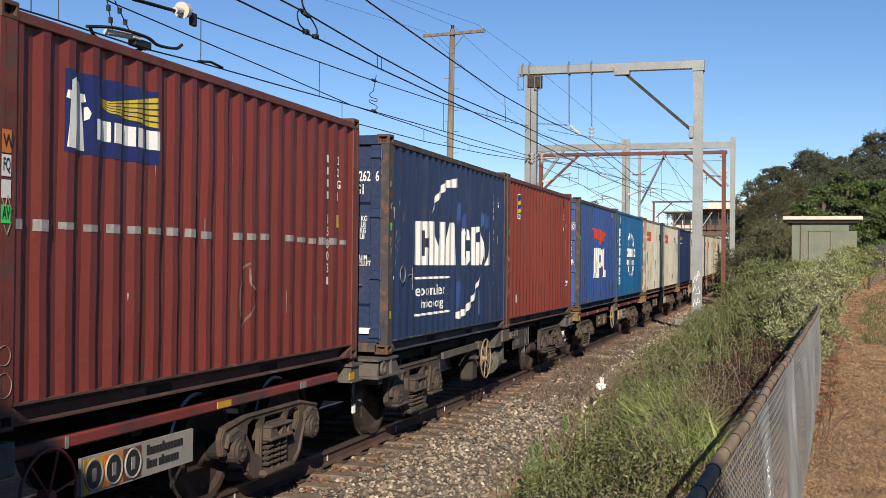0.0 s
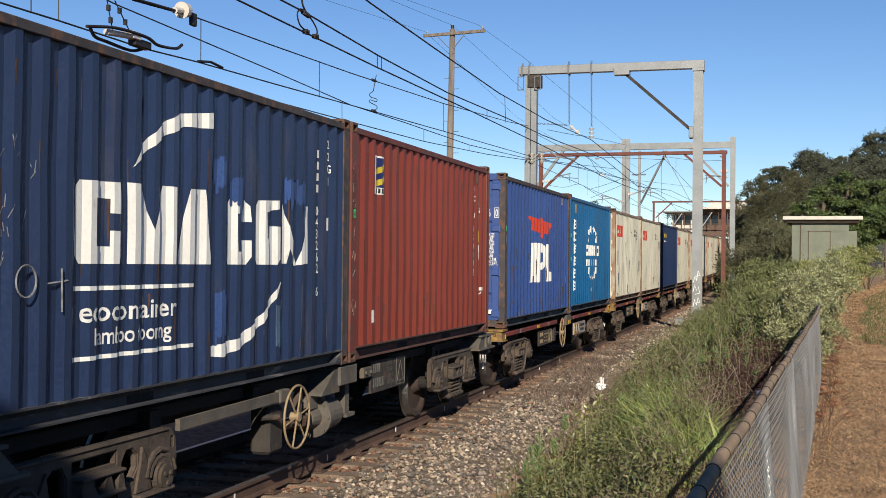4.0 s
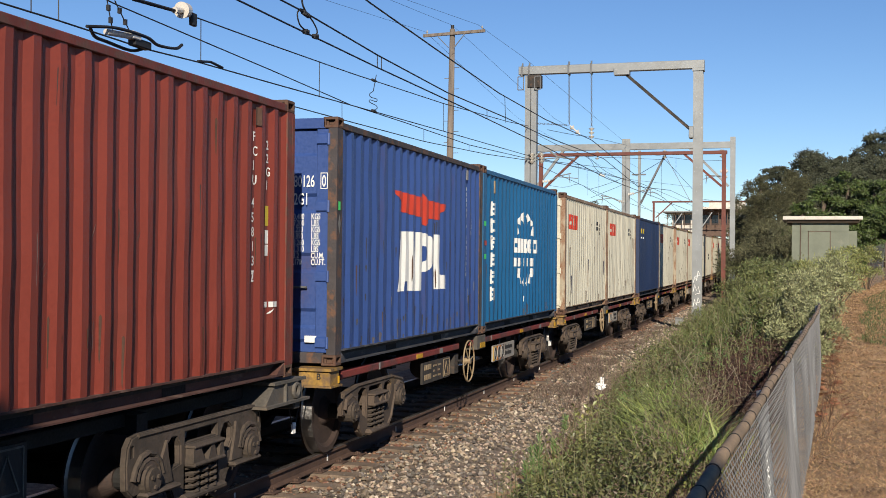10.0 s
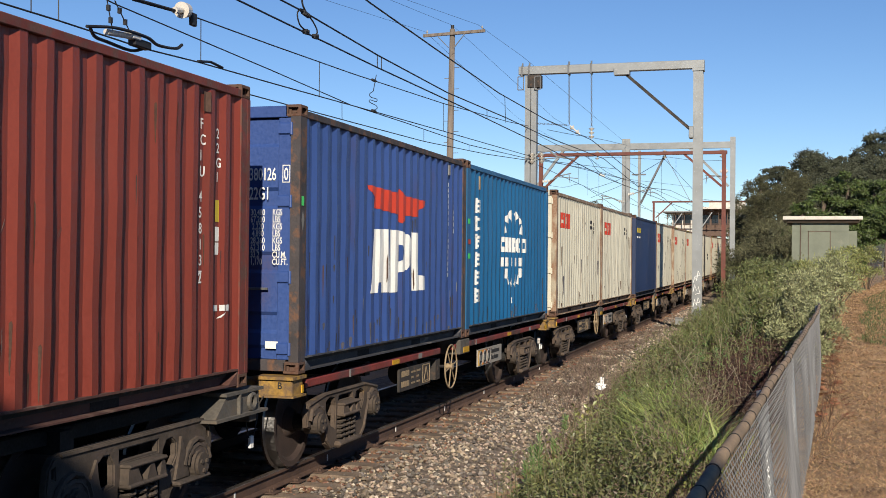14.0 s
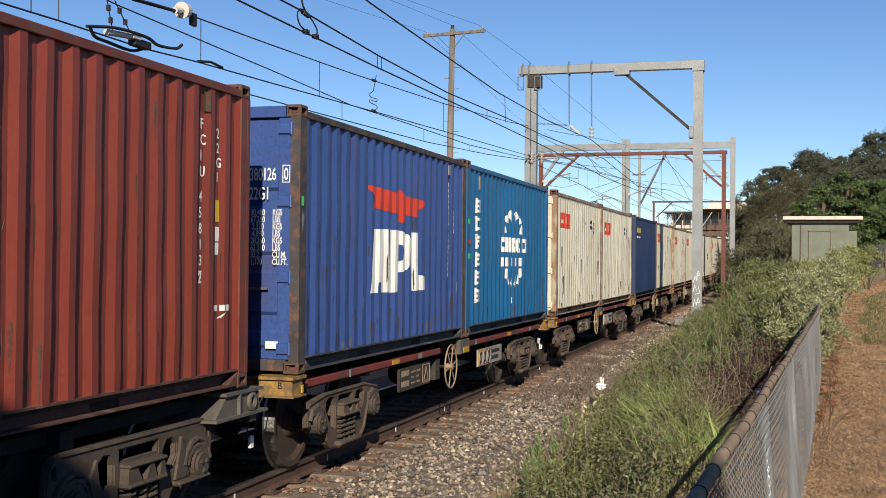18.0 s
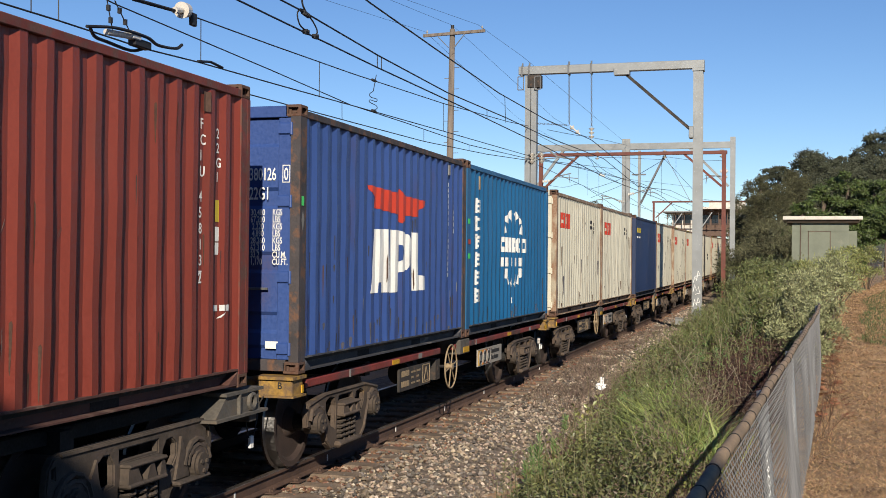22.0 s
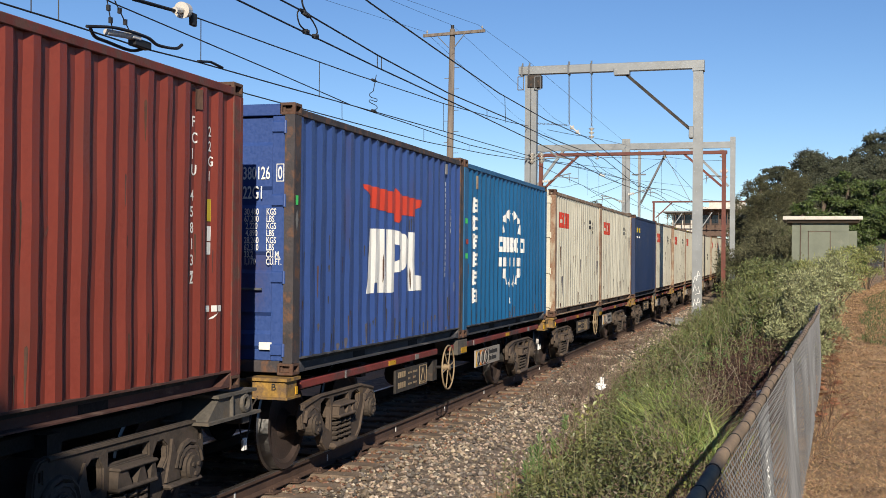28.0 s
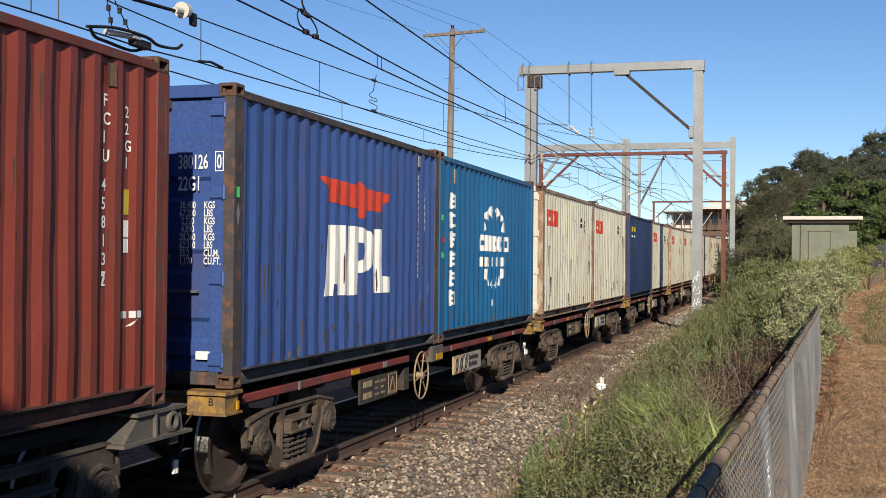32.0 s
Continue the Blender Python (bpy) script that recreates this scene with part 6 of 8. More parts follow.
tube(bm, bend([(-2.51, 12.38, 5.66), (-2.51, 12.15, 5.56), (-2.51, 12.25, 5.51), (-2.51, 12.6, 5.52), (-2.51, 12.55, 5.46), (-2.51, 12.2, 5.45), (-2.51, 12.15, 5.40), (-2.51, 12.55, 5.38), (-2.51, 12.62, 5.33), (-2.51, 12.4, 5.26)]), 0.008)
for c_ in ((-2.51, 12.4, 5.88), (-2.51, 12.42, 5.25)):
    rod(bm, (c_[0], c_[1] - 0.1, c_[2]), (c_[0], c_[1] + 0.1, c_[2]), 0.03, 8)
part("spring_dropper", bm, M["wire"], wd, "zigzag dropper")
bm = B()
tube(bm, bend([(0, 2.90, 5.19), (0, 2.76, 5.18), (0, 2.68, 5.10), (0, 2.76, 4.99), (0, 2.96, 4.95)]), 0.010)
tube(bm, bend([(0, 3.0, 5.15), (0, 3.14, 5.12), (0, 3.30, 5.03), (0, 3.28, 4.95)]), 0.010)
for y in (2.95, 3.25):
    rod(bm, (0, y - 0.06, 4.925), (0, y + 0.06, 4.935), 0.026, 8)
    rod(bm, (-0.03, y + 0.02, 4.95), (0.035, y + 0.02, 4.95), 0.018, 6)
    rod(bm, (-0.03, y - 0.03, 4.95), (0.035, y - 0.03, 4.95), 0.018, 6)
rod(bm, (0, 2.85, 5.165), (0, 3.02, 5.15), 0.032, 8)
for y in (2.87, 2.92, 2.97, 3.0):
    rod(bm, (-0.04, y, 5.19), (0.045, y, 5.13), 0.017, 6)
tube(bm, bend([(0, 2.93, 5.19), (0, 2.84, 5.25), (0, 2.80, 5.36), (0, 2.80, 5.5)]), 0.013)
part("jumper_loop", bm, M["wire"], wb, "looped jumper with clamps")
bm = B()
tube(bm, bend([(-2.24, 1.66, 4.86), (-2.20, 2.24, 4.95), (-2.20, 2.93, 4.97), (-2.20, 3.22, 4.92), (-2.20, 3.68, 4.96), (-2.2, 3.85, 5.04)]), 0.022, 6)
tube(bm, bend([(-2.24, 1.72, 4.87), (-2.32, 1.95, 4.80), (-2.34, 2.25, 4.79), (-2.34, 2.79, 4.78), (-2.3, 3.05, 4.85)]), 0.022, 6)
box(bm, -2.33, -2.22, 2.7, 3.1, 4.83, 4.93, 0.01)
part("section_insulator", bm, M["wire"], we, "black section insulator with runners")
bm = B()
rod(bm, (-2.26, 2.1, 4.88), (-2.26, 2.62, 4.93), 0.04, 12)
box(bm, -2.32, -2.2, 2.62, 2.82, 4.90, 5.0, 0.01)
part("insulator_core", bm, M["porcelain"], we)
for a, b in (((-2.26, 2.25, 4.9), (-2.25, 2.08, 5.30)), ((-2.27, 2.67, 4.97), (-2.26, 2.28, 5.30))):
    bm = tube(B(), [a, b], 0.008, 5)
    for k in (0.35, 0.7):
        c = Vector(a).lerp(Vector(b), k)
        box(bm, c.x - 0.02, c.x + 0.02, c.y - 0.02, c.y + 0.02, c.z - 0.035, c.z + 0.035)
    part("hanger", bm, M["wire"], we, "dropper with turnbuckles")
bm = B()
tube(bm, [(-2.31, 4.5, 4.93), (-2.32, 4.9, 4.99), (-2.33, 5.3, 4.97)], 0.02)
part("splice", bm, M["wire"], we)
bm = B()
rod(bm, (-2.28, 3.78, 5.50), (-2.31, 4.06, 5.56), 0.045, 12)
rod(bm, (-2.31, 4.02, 5.555), (-2.315, 4.16, 5.58), 0.115, 20, 0.10)
part("strain_insulator", bm, M["porcelain"], wd, "round cream strain insulator")
bm = B()
rod(bm, (-2.31, 4.14, 5.57), (-2.31, 4.36, 5.53), 0.028, 8)
box(bm, -2.34, -2.28, 4.28, 4.42, 5.40, 5.58, 0.01)
tube(bm, [(-2.2, 1.2, 5.42), (-2.26, 2.7, 5.42), (-2.28, 3.8, 5.5)], 0.02)
part("insulator_clamp", bm, M["wire"], wd)


def timber_pole():
    p = empty("power_pole", pose(-6.95, 33.8, 0))
    tagged(p, "weathered timber power pole with a single crossarm", "power pole")
    bm = B()
    rod(bm, (-0.12, 0, -0.5), (0, 0, 11.35), 0.17, 14, 0.105)
    part("shaft", bm, M["pole_wood"], p, "weathered round timber shaft", True)
    bm = B()
    bar(bm, (-1.16, -0.12, 11.11), (1.36, -0.12, 11.20), 0.11, 0.11)
    arm = part("crossarm", bm, M["pole_wood"], p, "timber crossarm")
    for x, z in ((-1.0, 11.17), (1.24, 11.25)):
        bm = B()
        rod(bm, (x, -0.12, z), (x, -0.12, z + 0.1), 0.02, 8)
        rod(bm, (x, -0.12, z + 0.06), (x, -0.12, z + 0.15), 0.045, 12, 0.025)
        part("insulator", bm, M["grey_mark"], arm)
    bm = B()
    rod(bm, (0, 0, 11.3), (0, 0, 11.5), 0.06, 10, 0.07)
    part("pole_cap", bm, M["wire"], p)
    for s in (1, -1):
        bm = B()
        bar(bm, (s * 0.12, -0.14, 10.6), (s * 0.55, -0.14, 11.08 + 0.04 * s), 0.03, 0.03)
        part("arm_brace", bm, M["galv_dark"], p)
    for i in range(12):
        bm = B()
        s = 1 if i % 2 else -1
        rod(bm, (0, 0, 5.2 + 0.42 * i), (s * 0.3, -0.05, 5.2 + 0.42 * i), 0.012, 6)
        part("step_bolt", bm, M["galv_dark"], p)


timber_pole()
for a, b, c in (((-5.88, 33.7, 11.45), (-3.2, 29.8, 9.4), (-3.0, 60, 9.0)), ((-6.95, 33.8, 11.5), (-6.0, 50, 9.8), (-5, 80, 9.5)), ((-8.03, 33.7, 11.27), (-7.5, 48, 9.6), (-7, 80, 9.2)),
                ((-9.2, 10, 11.0), (-7.5, 24, 11.0), (-5.88, 33.7, 11.45)), ((-11, 6, 11.3), (-8.6, 22, 11.2), (-6.95, 33.8, 11.5)), ((-12.5, 12, 11.1), (-10, 24, 11.0), (-8.03, 33.7, 11.27))):
    wire("very thin grey power line", [a, b, c], 0.006, "power_line")


# ---- fence ----
M["hut_wall"] = mat("pale_green_painted_concrete", (0.20, 0.22, 0.165), 0.85, var=0.12, scale=2, spots=(0.2, 0.2, 0.15), spot_amount=0.3, spot_scale=3, bump=0.1)
M["roof_white"] = mat("weathered_white_fascia", (0.70, 0.66, 0.58), 0.8, var=0.15, scale=3, spots=(0.35, 0.28, 0.2), spot_amount=0.35, bump=0.1)
M["far_brown"] = mat("brown_station_brick", (0.14, 0.09, 0.065), 0.9, var=0.2, bump=0.1)
M["glass_dark"] = mat("dark_window_glass", (0.02, 0.025, 0.03), 0.15, var=0.1, bump=0)
M["fence_wire"] = mat("galvanised_chain_wire", (0.185, 0.186, 0.186), 0.7, 0.0, var=0.2, bump=0)
M["fence_pipe"] = mat("weathered_grey_pipe", (0.30, 0.215, 0.135), 0.9, 0.0, var=0.3, scale=4, fine=60, bump=0.1)
M["grass"] = mat("green_weed_grass", (0.125, 0.155, 0.042), 0.7, var=0.15, scale=1, bump=0, island=0.45, hue=0.03)
M["dry"] = mat("dry_brown_stems", (0.25, 0.175, 0.10), 0.8, var=0.2, scale=1, bump=0, island=0.5, hue=0.02)
M["leaf_dark"] = mat("dark_green_weed_leaves", (0.108, 0.120, 0.043), 0.55, var=0.15, bump=0, island=0.7, hue=0.03)
M["leaf_pale"] = mat("pale_yellow_green_leaves", (0.28, 0.295, 0.145), 0.6, var=0.15, bump=0, island=0.65, hue=0.02)
M["leaf_olive"] = mat("olive_casuarina_foliage", (0.118, 0.118, 0.058), 0.8, var=0.15, bump=0, island=0.5, hue=0.02)
M["leaf_tree"] = mat("glossy_tree_leaves", (0.076, 0.112, 0.026), 0.5, var=0.15, bump=0, island=0.5, hue=0.02)
M["leaf_grey"] = mat("grey_green_gum_leaves", (0.074, 0.083, 0.048), 0.7, var=0.15, bump=0, island=0.5, hue=0.02)
M["leaf_mid"] = mat("mid_green_broad_leaves", (0.150, 0.172, 0.058), 0.55, var=0.15, bump=0, island=0.5, hue=0.03)
M["dead"] = mat("dead_brown_leaves", (0.13, 0.072, 0.045), 0.85, var=0.2, bump=0, island=0.5, hue=0.02)
M["grass_bright"] = mat("bright_green_grass", (0.225, 0.28, 0.08), 0.6, var=0.15, bump=0, island=0.4, hue=0.03)
M["bark"] = mat("grey_brown_bark", (0.12, 0.09, 0.065), 0.9, var=0.3, scale=4, streak=0.2, bump=0.4)
M["litter"] = mat("dry_needle_litter", (0.47, 0.29, 0.145), 0.85, var=0.2, bump=0, island=0.4, hue=0.02)
M["bag"] = mat("crumpled_white_plastic", (0.95, 0.95, 0.93), 0.4, var=0.1, scale=12, bump=0.1)
M["twig"] = mat("bare_pale_dead_wood", (0.36, 0.30, 0.23), 0.85, var=0.25, scale=6, bump=0, island=0.3)
# Bracken brown taken darker, so its colour carries the shade deep in the heap.
M["bracken"] = mat("shade_dark_dead_bracken", (0.066, 0.030, 0.023), 0.85, var=0.2, bump=0, island=0.5, hue=0.02)
M["russet"] = mat("russet_dead_bracken", (0.30, 0.125, 0.06), 0.85, var=0.2, bump=0, island=0.5, hue=0.02)
M["dry_mauve"] = mat("withered_mauve_brown_stems", (0.185, 0.135, 0.10), 0.85, var=0.2, bump=0, island=0.5, hue=0.03)
M["mauve"] = mat("mauve_weed_flowers", (0.20, 0.105, 0.125), 0.8, var=0.2, bump=0, island=0.5, hue=0.02)
M["leaf_yellow"] = mat("yellow_green_shiny_leaves", (0.24, 0.26, 0.085), 0.45, var=0.15, bump=0, island=0.6, hue=0.03)
M["grass_fresh"] = mat("fresh_green_narrow_leaves", (0.14, 0.25, 0.075), 0.6, var=0.15, bump=0, island=0.3, hue=0.02)
M["lawn"] = mat("short_lawn_grass", (0.095, 0.135, 0.04), 0.7, var=0.15, bump=0, island=0.5, hue=0.03)
M["stem"] = mat("green_brown_weed_stems", (0.15, 0.135, 0.07), 0.8, var=0.2, bump=0, island=0.5, hue=0.02)
M["straw"] = mat("pale_dry_straw", (0.66, 0.47, 0.27), 0.85, var=0.2, bump=0, island=0.4, hue=0.02)
M["bloom"] = mat("purple_blossom", (0.28, 0.2, 0.5), 0.7, var=0.1, bump=0, island=0.3)


def fence_x(y, h):
    """Where the fence stands at y, h metres above its foot: it leans towards the track."""
    return (5.87 + 0.042 * y) * (1 - h / 1.06) + (5.792 + 0.048 * y) * h / 1.06


def foot(y):
    return 0.42 + 0.035 * max(y - 6, 0)


def fence():
    f = empty("chain_link_fence", pose(0, 0, 0))
    tagged(f, "low grey chain-link fence with a pipe top rail beside the path", "fence")
    y0, y1, high, step = -9.2, 8.2, 1.04, 0.036
    ys = [y0 + 0.4 * i for i in range(int((y1 - y0) / 0.4) + 1)]
    wob = lambda y: 0.004 * math.sin(2.1 * y) + 0.003 * math.sin(5.3 * y)
    part("top_rail", tube(B(), [(fence_x(y, 1.06) + wob(y), y, foot(y) + 1.06 + 0.5 * wob(y + 1)) for y in ys], 0.0215, 14), M["fence_pipe"], f, "weathered grey pipe rail", True)
    for i in range(49):
        y = y0 + 0.05 + 0.35 * i
        bm = B()
        ring(bm, (fence_x(y, 1.06) + wob(y), y, foot(y) + 1.06 + 0.5 * wob(y + 1)), (0.045, 1, 0), 0.0225, 0.0022, 14, 4)
        part("tie_wire", bm, M["wire"], f)
    for i in range(6):
        y = -7.15 + 3.0 * i
        bm = B()
        rod(bm, (fence_x(y, 0) - 0.03, y, foot(y) - 0.3), (fence_x(y, 1.04) - 0.03, y, foot(y) + 1.05), 0.027, 12)
        part("post", bm, M["galv"], f, "pale galvanised round post", True)
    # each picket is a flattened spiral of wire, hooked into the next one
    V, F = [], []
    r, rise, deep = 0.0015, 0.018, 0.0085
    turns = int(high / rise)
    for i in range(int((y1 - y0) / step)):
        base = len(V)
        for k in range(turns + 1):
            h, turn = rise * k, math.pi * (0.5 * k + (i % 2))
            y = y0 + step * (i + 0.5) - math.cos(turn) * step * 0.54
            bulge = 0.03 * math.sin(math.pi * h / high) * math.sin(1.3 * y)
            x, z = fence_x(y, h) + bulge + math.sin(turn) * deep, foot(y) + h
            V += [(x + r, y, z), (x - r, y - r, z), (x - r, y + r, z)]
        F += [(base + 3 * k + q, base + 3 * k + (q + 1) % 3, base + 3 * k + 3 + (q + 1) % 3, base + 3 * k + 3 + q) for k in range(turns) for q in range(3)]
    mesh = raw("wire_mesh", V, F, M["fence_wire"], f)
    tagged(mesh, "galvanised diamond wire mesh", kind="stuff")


fence()


def far_fence():
    f = empty("chain_link_fence")
    tagged(f, "taller wire fence along the far end of the path", "fence")
    line = [(8.5, 33), (9.3, 36.5), (11, 39), (14, 41)]
    V, F = [], []
    for (xa, ya), (xb, yb) in zip(line, line[1:]):
        n = 1
        for i in range(n):
            x, y = xa + (xb - xa) * i / n, ya + (yb - ya) * i / n
            z = float(ground_z(x, y))
            bm = B()
            rod(bm, (x, y, z - 0.2), (x, y, z + 1.45), 0.022, 8)
            part("post", bm, M["bark"], f)
        L = math.hypot(xb - xa, yb - ya)
        for way in (1, -1):
            for i in range(int(L / 0.1)):
                pts = []
                for h in (0.0, 1.4):
                    u = (i * 0.1 + (h if way > 0 else 1.4 - h) - 0.7) / L
                    u = min(max(u, 0), 1)
                    x, y = xa + (xb - xa) * u, ya + (yb - ya) * u
                    pts.append((x, y, float(ground_z(x, y)) + h))
                b = len(V)
                for p in pts:
                    V += [(p[0] + 0.002, p[1], p[2]), (p[0] - 0.002, p[1] - 0.002, p[2]), (p[0] - 0.002, p[1] + 0.002, p[2])]
                F += [(b + j, b + (j + 1) % 3, b + 3 + (j + 1) % 3, b + 3 + j) for j in range(3)]
    tagged(raw("wire_mesh", V, F, M["galv_dark"], f), "dark wire mesh", kind="stuff")


far_fence()


# ---- hut and far buildings ----
def hut():
    h = empty("signal_hut", pose(5.95, 38, 1.25))
    tagged(h, "pale green concrete trackside hut with a flat white roof", "hut")
    bm = B()
    box(bm, 0, 2.12, 0, 2.2, -0.3, 2.62)
    part("wall", bm, M["hut_wall"], h, "pale green painted wall")
    for z in np.arange(0.3, 2.5, 0.28):
        bm = B()
        box(bm, -0.012, 2.13, -0.012, 0, z, z + 0.26)
        part("wall_board", bm, M["hut_wall"], h)
    bm = B()
    box(bm, 0.60, 0.63, -0.03, 0, 0.2, 2.28)
    box(bm, 0.60, 1.45, -0.03, 0, 2.26, 2.29)
    box(bm, 1.42, 1.45, -0.03, 0, 0.2, 2.28)
    part("door_frame", bm, M["bark"], h)
    bm = B()
    box(bm, 0.63, 1.42, -0.02, -0.012, 0.2, 2.26)
    part("door", bm, M["hut_wall"], h)
    bm = B()
    box(bm, 2.12, 2.45, 0.3, 1.6, -0.3, 2.3)
    part("side_box", bm, M["hut_wall"], h)
    bm = B()
    box(bm, -0.36, 2.62, -0.35, 2.5, 2.72, 2.86, 0.01)
    part("roof", bm, M["roof_white"], h, "flat roof with white fascia")
    bm = B()
    box(bm, -0.2, 2.5, -0.2, 2.4, 2.62, 2.72)
    part("eave", bm, M["bark"], h)
    bm = B()
    rod(bm, (0.3, -0.03, 0.2), (0.32, -0.03, 2.6), 0.02, 6)
    part("conduit", bm, M["bark"], h)


hut()


def station():
    """The overbridge station beyond the bend: a low deck, a glazed hall under pale roofs, and a ramp."""
    s = empty("station_building", pose(-14, 138, 1.2))
    tagged(s, "distant station overbridge with pale roofs and dark windows", "station building")
    part("deck", box(B(), 4.0, 17, 0, 5, 4.7, 5.1), M["far_brown"], s)
    part("roof", box(B(), 9.2, 15.6, -0.8, 6, 8.0, 8.25), M["roof_white"], s, "pale flat roof")
    part("upper_roof", plate(B(), [(-0.2, 8.25), (5, 8.25), (5, 8.5), (-0.2, 8.95)], 10.6, 15.0), M["roof_white"], s, "bright white sloping roof")
    part("low_roof", box(B(), 4.9, 9.2, -0.6, 5, 7.6, 7.75), M["galv"], s, "grey flat roof")
    part("wall", box(B(), 8.6, 16.8, 1.5, 4.5, 5.1, 7.98), M["far_brown"], s)
    part("wall", box(B(), 6.0, 8.6, 1.2, 4.5, 5.1, 7.58), M["roof_white"], s, "white wall panel")
    for i in range(9):
        x = 6.25 + 1.15 * i
        part("window", box(B(), x, x + 0.9, 1.1 if x < 8.4 else 1.44, 1.2 if x < 8.4 else 1.5, 6.1, 7.3), M["glass_dark"], s)
    for i in range(12):
        part("rail_post", box(B(), 4.4 + 1.05 * i, 4.48 + 1.05 * i, 0, 0.08, 5.1, 7.6), M["far_brown"], s)
    part("handrail", box(B(), 4.2, 17, -0.02, 0.06, 6.1, 6.2), M["far_brown"], s)
    part("handrail", box(B(), 4.2, 17, -0.02, 0.06, 5.6, 5.66), M["far_brown"], s)
    for i in range(3):
        part("ramp_brace", bar(B(), (5.6 + 3.6 * i, -0.3, 4.9), (7.4 + 3.6 * i, -0.3, 7.6), 0.12, 0.12, (0, 1, 0.01)), M["galv"], s)
    for x in (5, 9, 13, 16.4):
        part("column", box(B(), x, x + 0.4, 1.5, 1.9, -2, 4.7), M["far_brown"], s)


station()


# ---- plants ----
def blades(name, x, y, z, high, wide, lean, material, label, category):
    """Grass blades and dry straws, each bent once and pointed."""
    n = len(x)
    a = RNG.uniform(0, 2 * math.pi, n)
    b = RNG.uniform(0, 2 * math.pi, n)
    dx, dy = np.cos(a) * wide, np.sin(a) * wide
    lx, ly = np.cos(b) * lean * high, np.sin(b) * lean * high
    P = np.zeros((n, 5, 3))
    for k, (u, f) in enumerate(((-1, 0), (1, 0), (0.8, 0.55), (-0.8, 0.55))):
        P[:, k, 0] = x + u * dx + lx * f * f
        P[:, k, 1] = y + u * dy + ly * f * f
        P[:, k, 2] = z + high * f
    P[:, 4, 0], P[:, 4, 1], P[:, 4, 2] = x + lx, y + ly, z + high * (1 - 0.25 * np.minimum(lean, 1.5))
    i = np.arange(n)[:, None] * 5
    me = bpy.data.meshes.new(name)
    F = (i + np.array([[0, 1, 2, 3]])).tolist() + (i + np.array([[3, 2, 4]])).tolist()
    me.from_pydata(P.reshape(-1, 3).tolist(), [], F)
    me.materials.append(material)
    return tagged(new(name, me), label, category, kind="stuff")


def unit(v):
    return v / np.maximum(np.linalg.norm(v, axis=1), 1e-9)[:, None]


def leaves(pos, along_, normal, length, ratio=0.45, fold=0.12):
    """Pointed leaves folded on the midrib: from pos along a direction, facing a normal."""
    n = len(pos)
    t = unit(along_)
    w = unit(np.cross(t, normal))
    up = np.cross(w, t)
    L = (length * RNG.uniform(0.6, 1.35, n))[:, None]
    mid = pos + t * L * 0.45 + up * L * fold
    V = np.stack([pos, mid + w * L * ratio * 0.5, pos + t * L, mid - w * L * ratio * 0.5], 1)
    i = np.arange(n)[:, None] * 4
    F = np.concatenate([i + np.array([[0, 1, 2]]), i + np.array([[0, 2, 3]])])
    return V.reshape(-1, 3), F


def clumps(centres, spread, count, length, ratio=0.45, jitter=0.6, droop=0.0, wisps=0.0):
    """Leaves over the outside of rounded clumps, facing outwards."""
    c, s = np.repeat(np.asarray(centres, float), count, 0), np.repeat(np.asarray(spread, float), count, 0)
    n = len(c)
    d = RNG.normal(0, 1, (n, 3))
    d[:, 2] = np.where(d[:, 2] < -0.5, -d[:, 2], d[:, 2])
    d = unit(d)
    r = RNG.uniform(0.62, 1.04, n)
    loose = RNG.random(n) < wisps
    r = np.where(loose, RNG.uniform(1.0, 1.4, n), r)
    pos = c + d * r[:, None] * s
    nor = unit(d + jitter * RNG.normal(0, 1, (n, 3)) + np.array([0, 0, 0.25]))
    t = np.cross(nor, RNG.normal(0, 1, (n, 3)))
    t = unit(t) + np.where(loose[:, None], d * 1.6, d * 0.3)
    t[:, 2] -= droop
    return leaves(pos, t, nor, np.full(n, float(length)), ratio)


def edge_x(y):
    return np.interp(y, [-8, 1.5, 5, 10, 13, 18, 26, 38, 60], [3.2, 2.95, 2.58, 2.18, 1.92, 1.75, 1.6, 1.85, 2.6])


def fence_line(y):
    return 5.62 + 0.045 * y


def patch(x, y, s, seed):
    return np.array([noise.noise((a * s, b * s, seed)) for a, b in zip(x, y)])


def bank_height(x, y):
    """How high the weeds stand: mounds that fall off to the ballast and to the fence."""
    e = np.clip((x - edge_x(y)) / 0.85, 0, 1) ** 0.8
    gap = np.interp(y, [-8, 2.5, 5, 16], [1.0, 0.9, 0.3, 0.2])
    f = np.clip((fence_line(y) - x) / gap, 0.15, 1)
    base = np.interp(y, [-8, 2, 9, 13, 30, 50], [0.42, 0.50, 0.46, 0.62, 0.85, 1.0])
    lump = 0.62 + 0.75 * patch(x, y, 0.85, 51.0) + 0.4 * patch(x, y, 2.4, 52.0)
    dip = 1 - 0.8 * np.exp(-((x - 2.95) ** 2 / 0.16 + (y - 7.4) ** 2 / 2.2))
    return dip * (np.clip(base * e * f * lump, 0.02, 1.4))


def spread_on_bank(n, y0, y1, power=1.6, lo=0.0, hi=1.0, skew=1.0):
    y = y0 + (y1 - y0) * RNG.random(n) ** power
    a, b = edge_x(y), fence_line(y)
    x = a + (b - a) * (lo + (hi - lo) * RNG.random(n) ** skew)
    return x, y


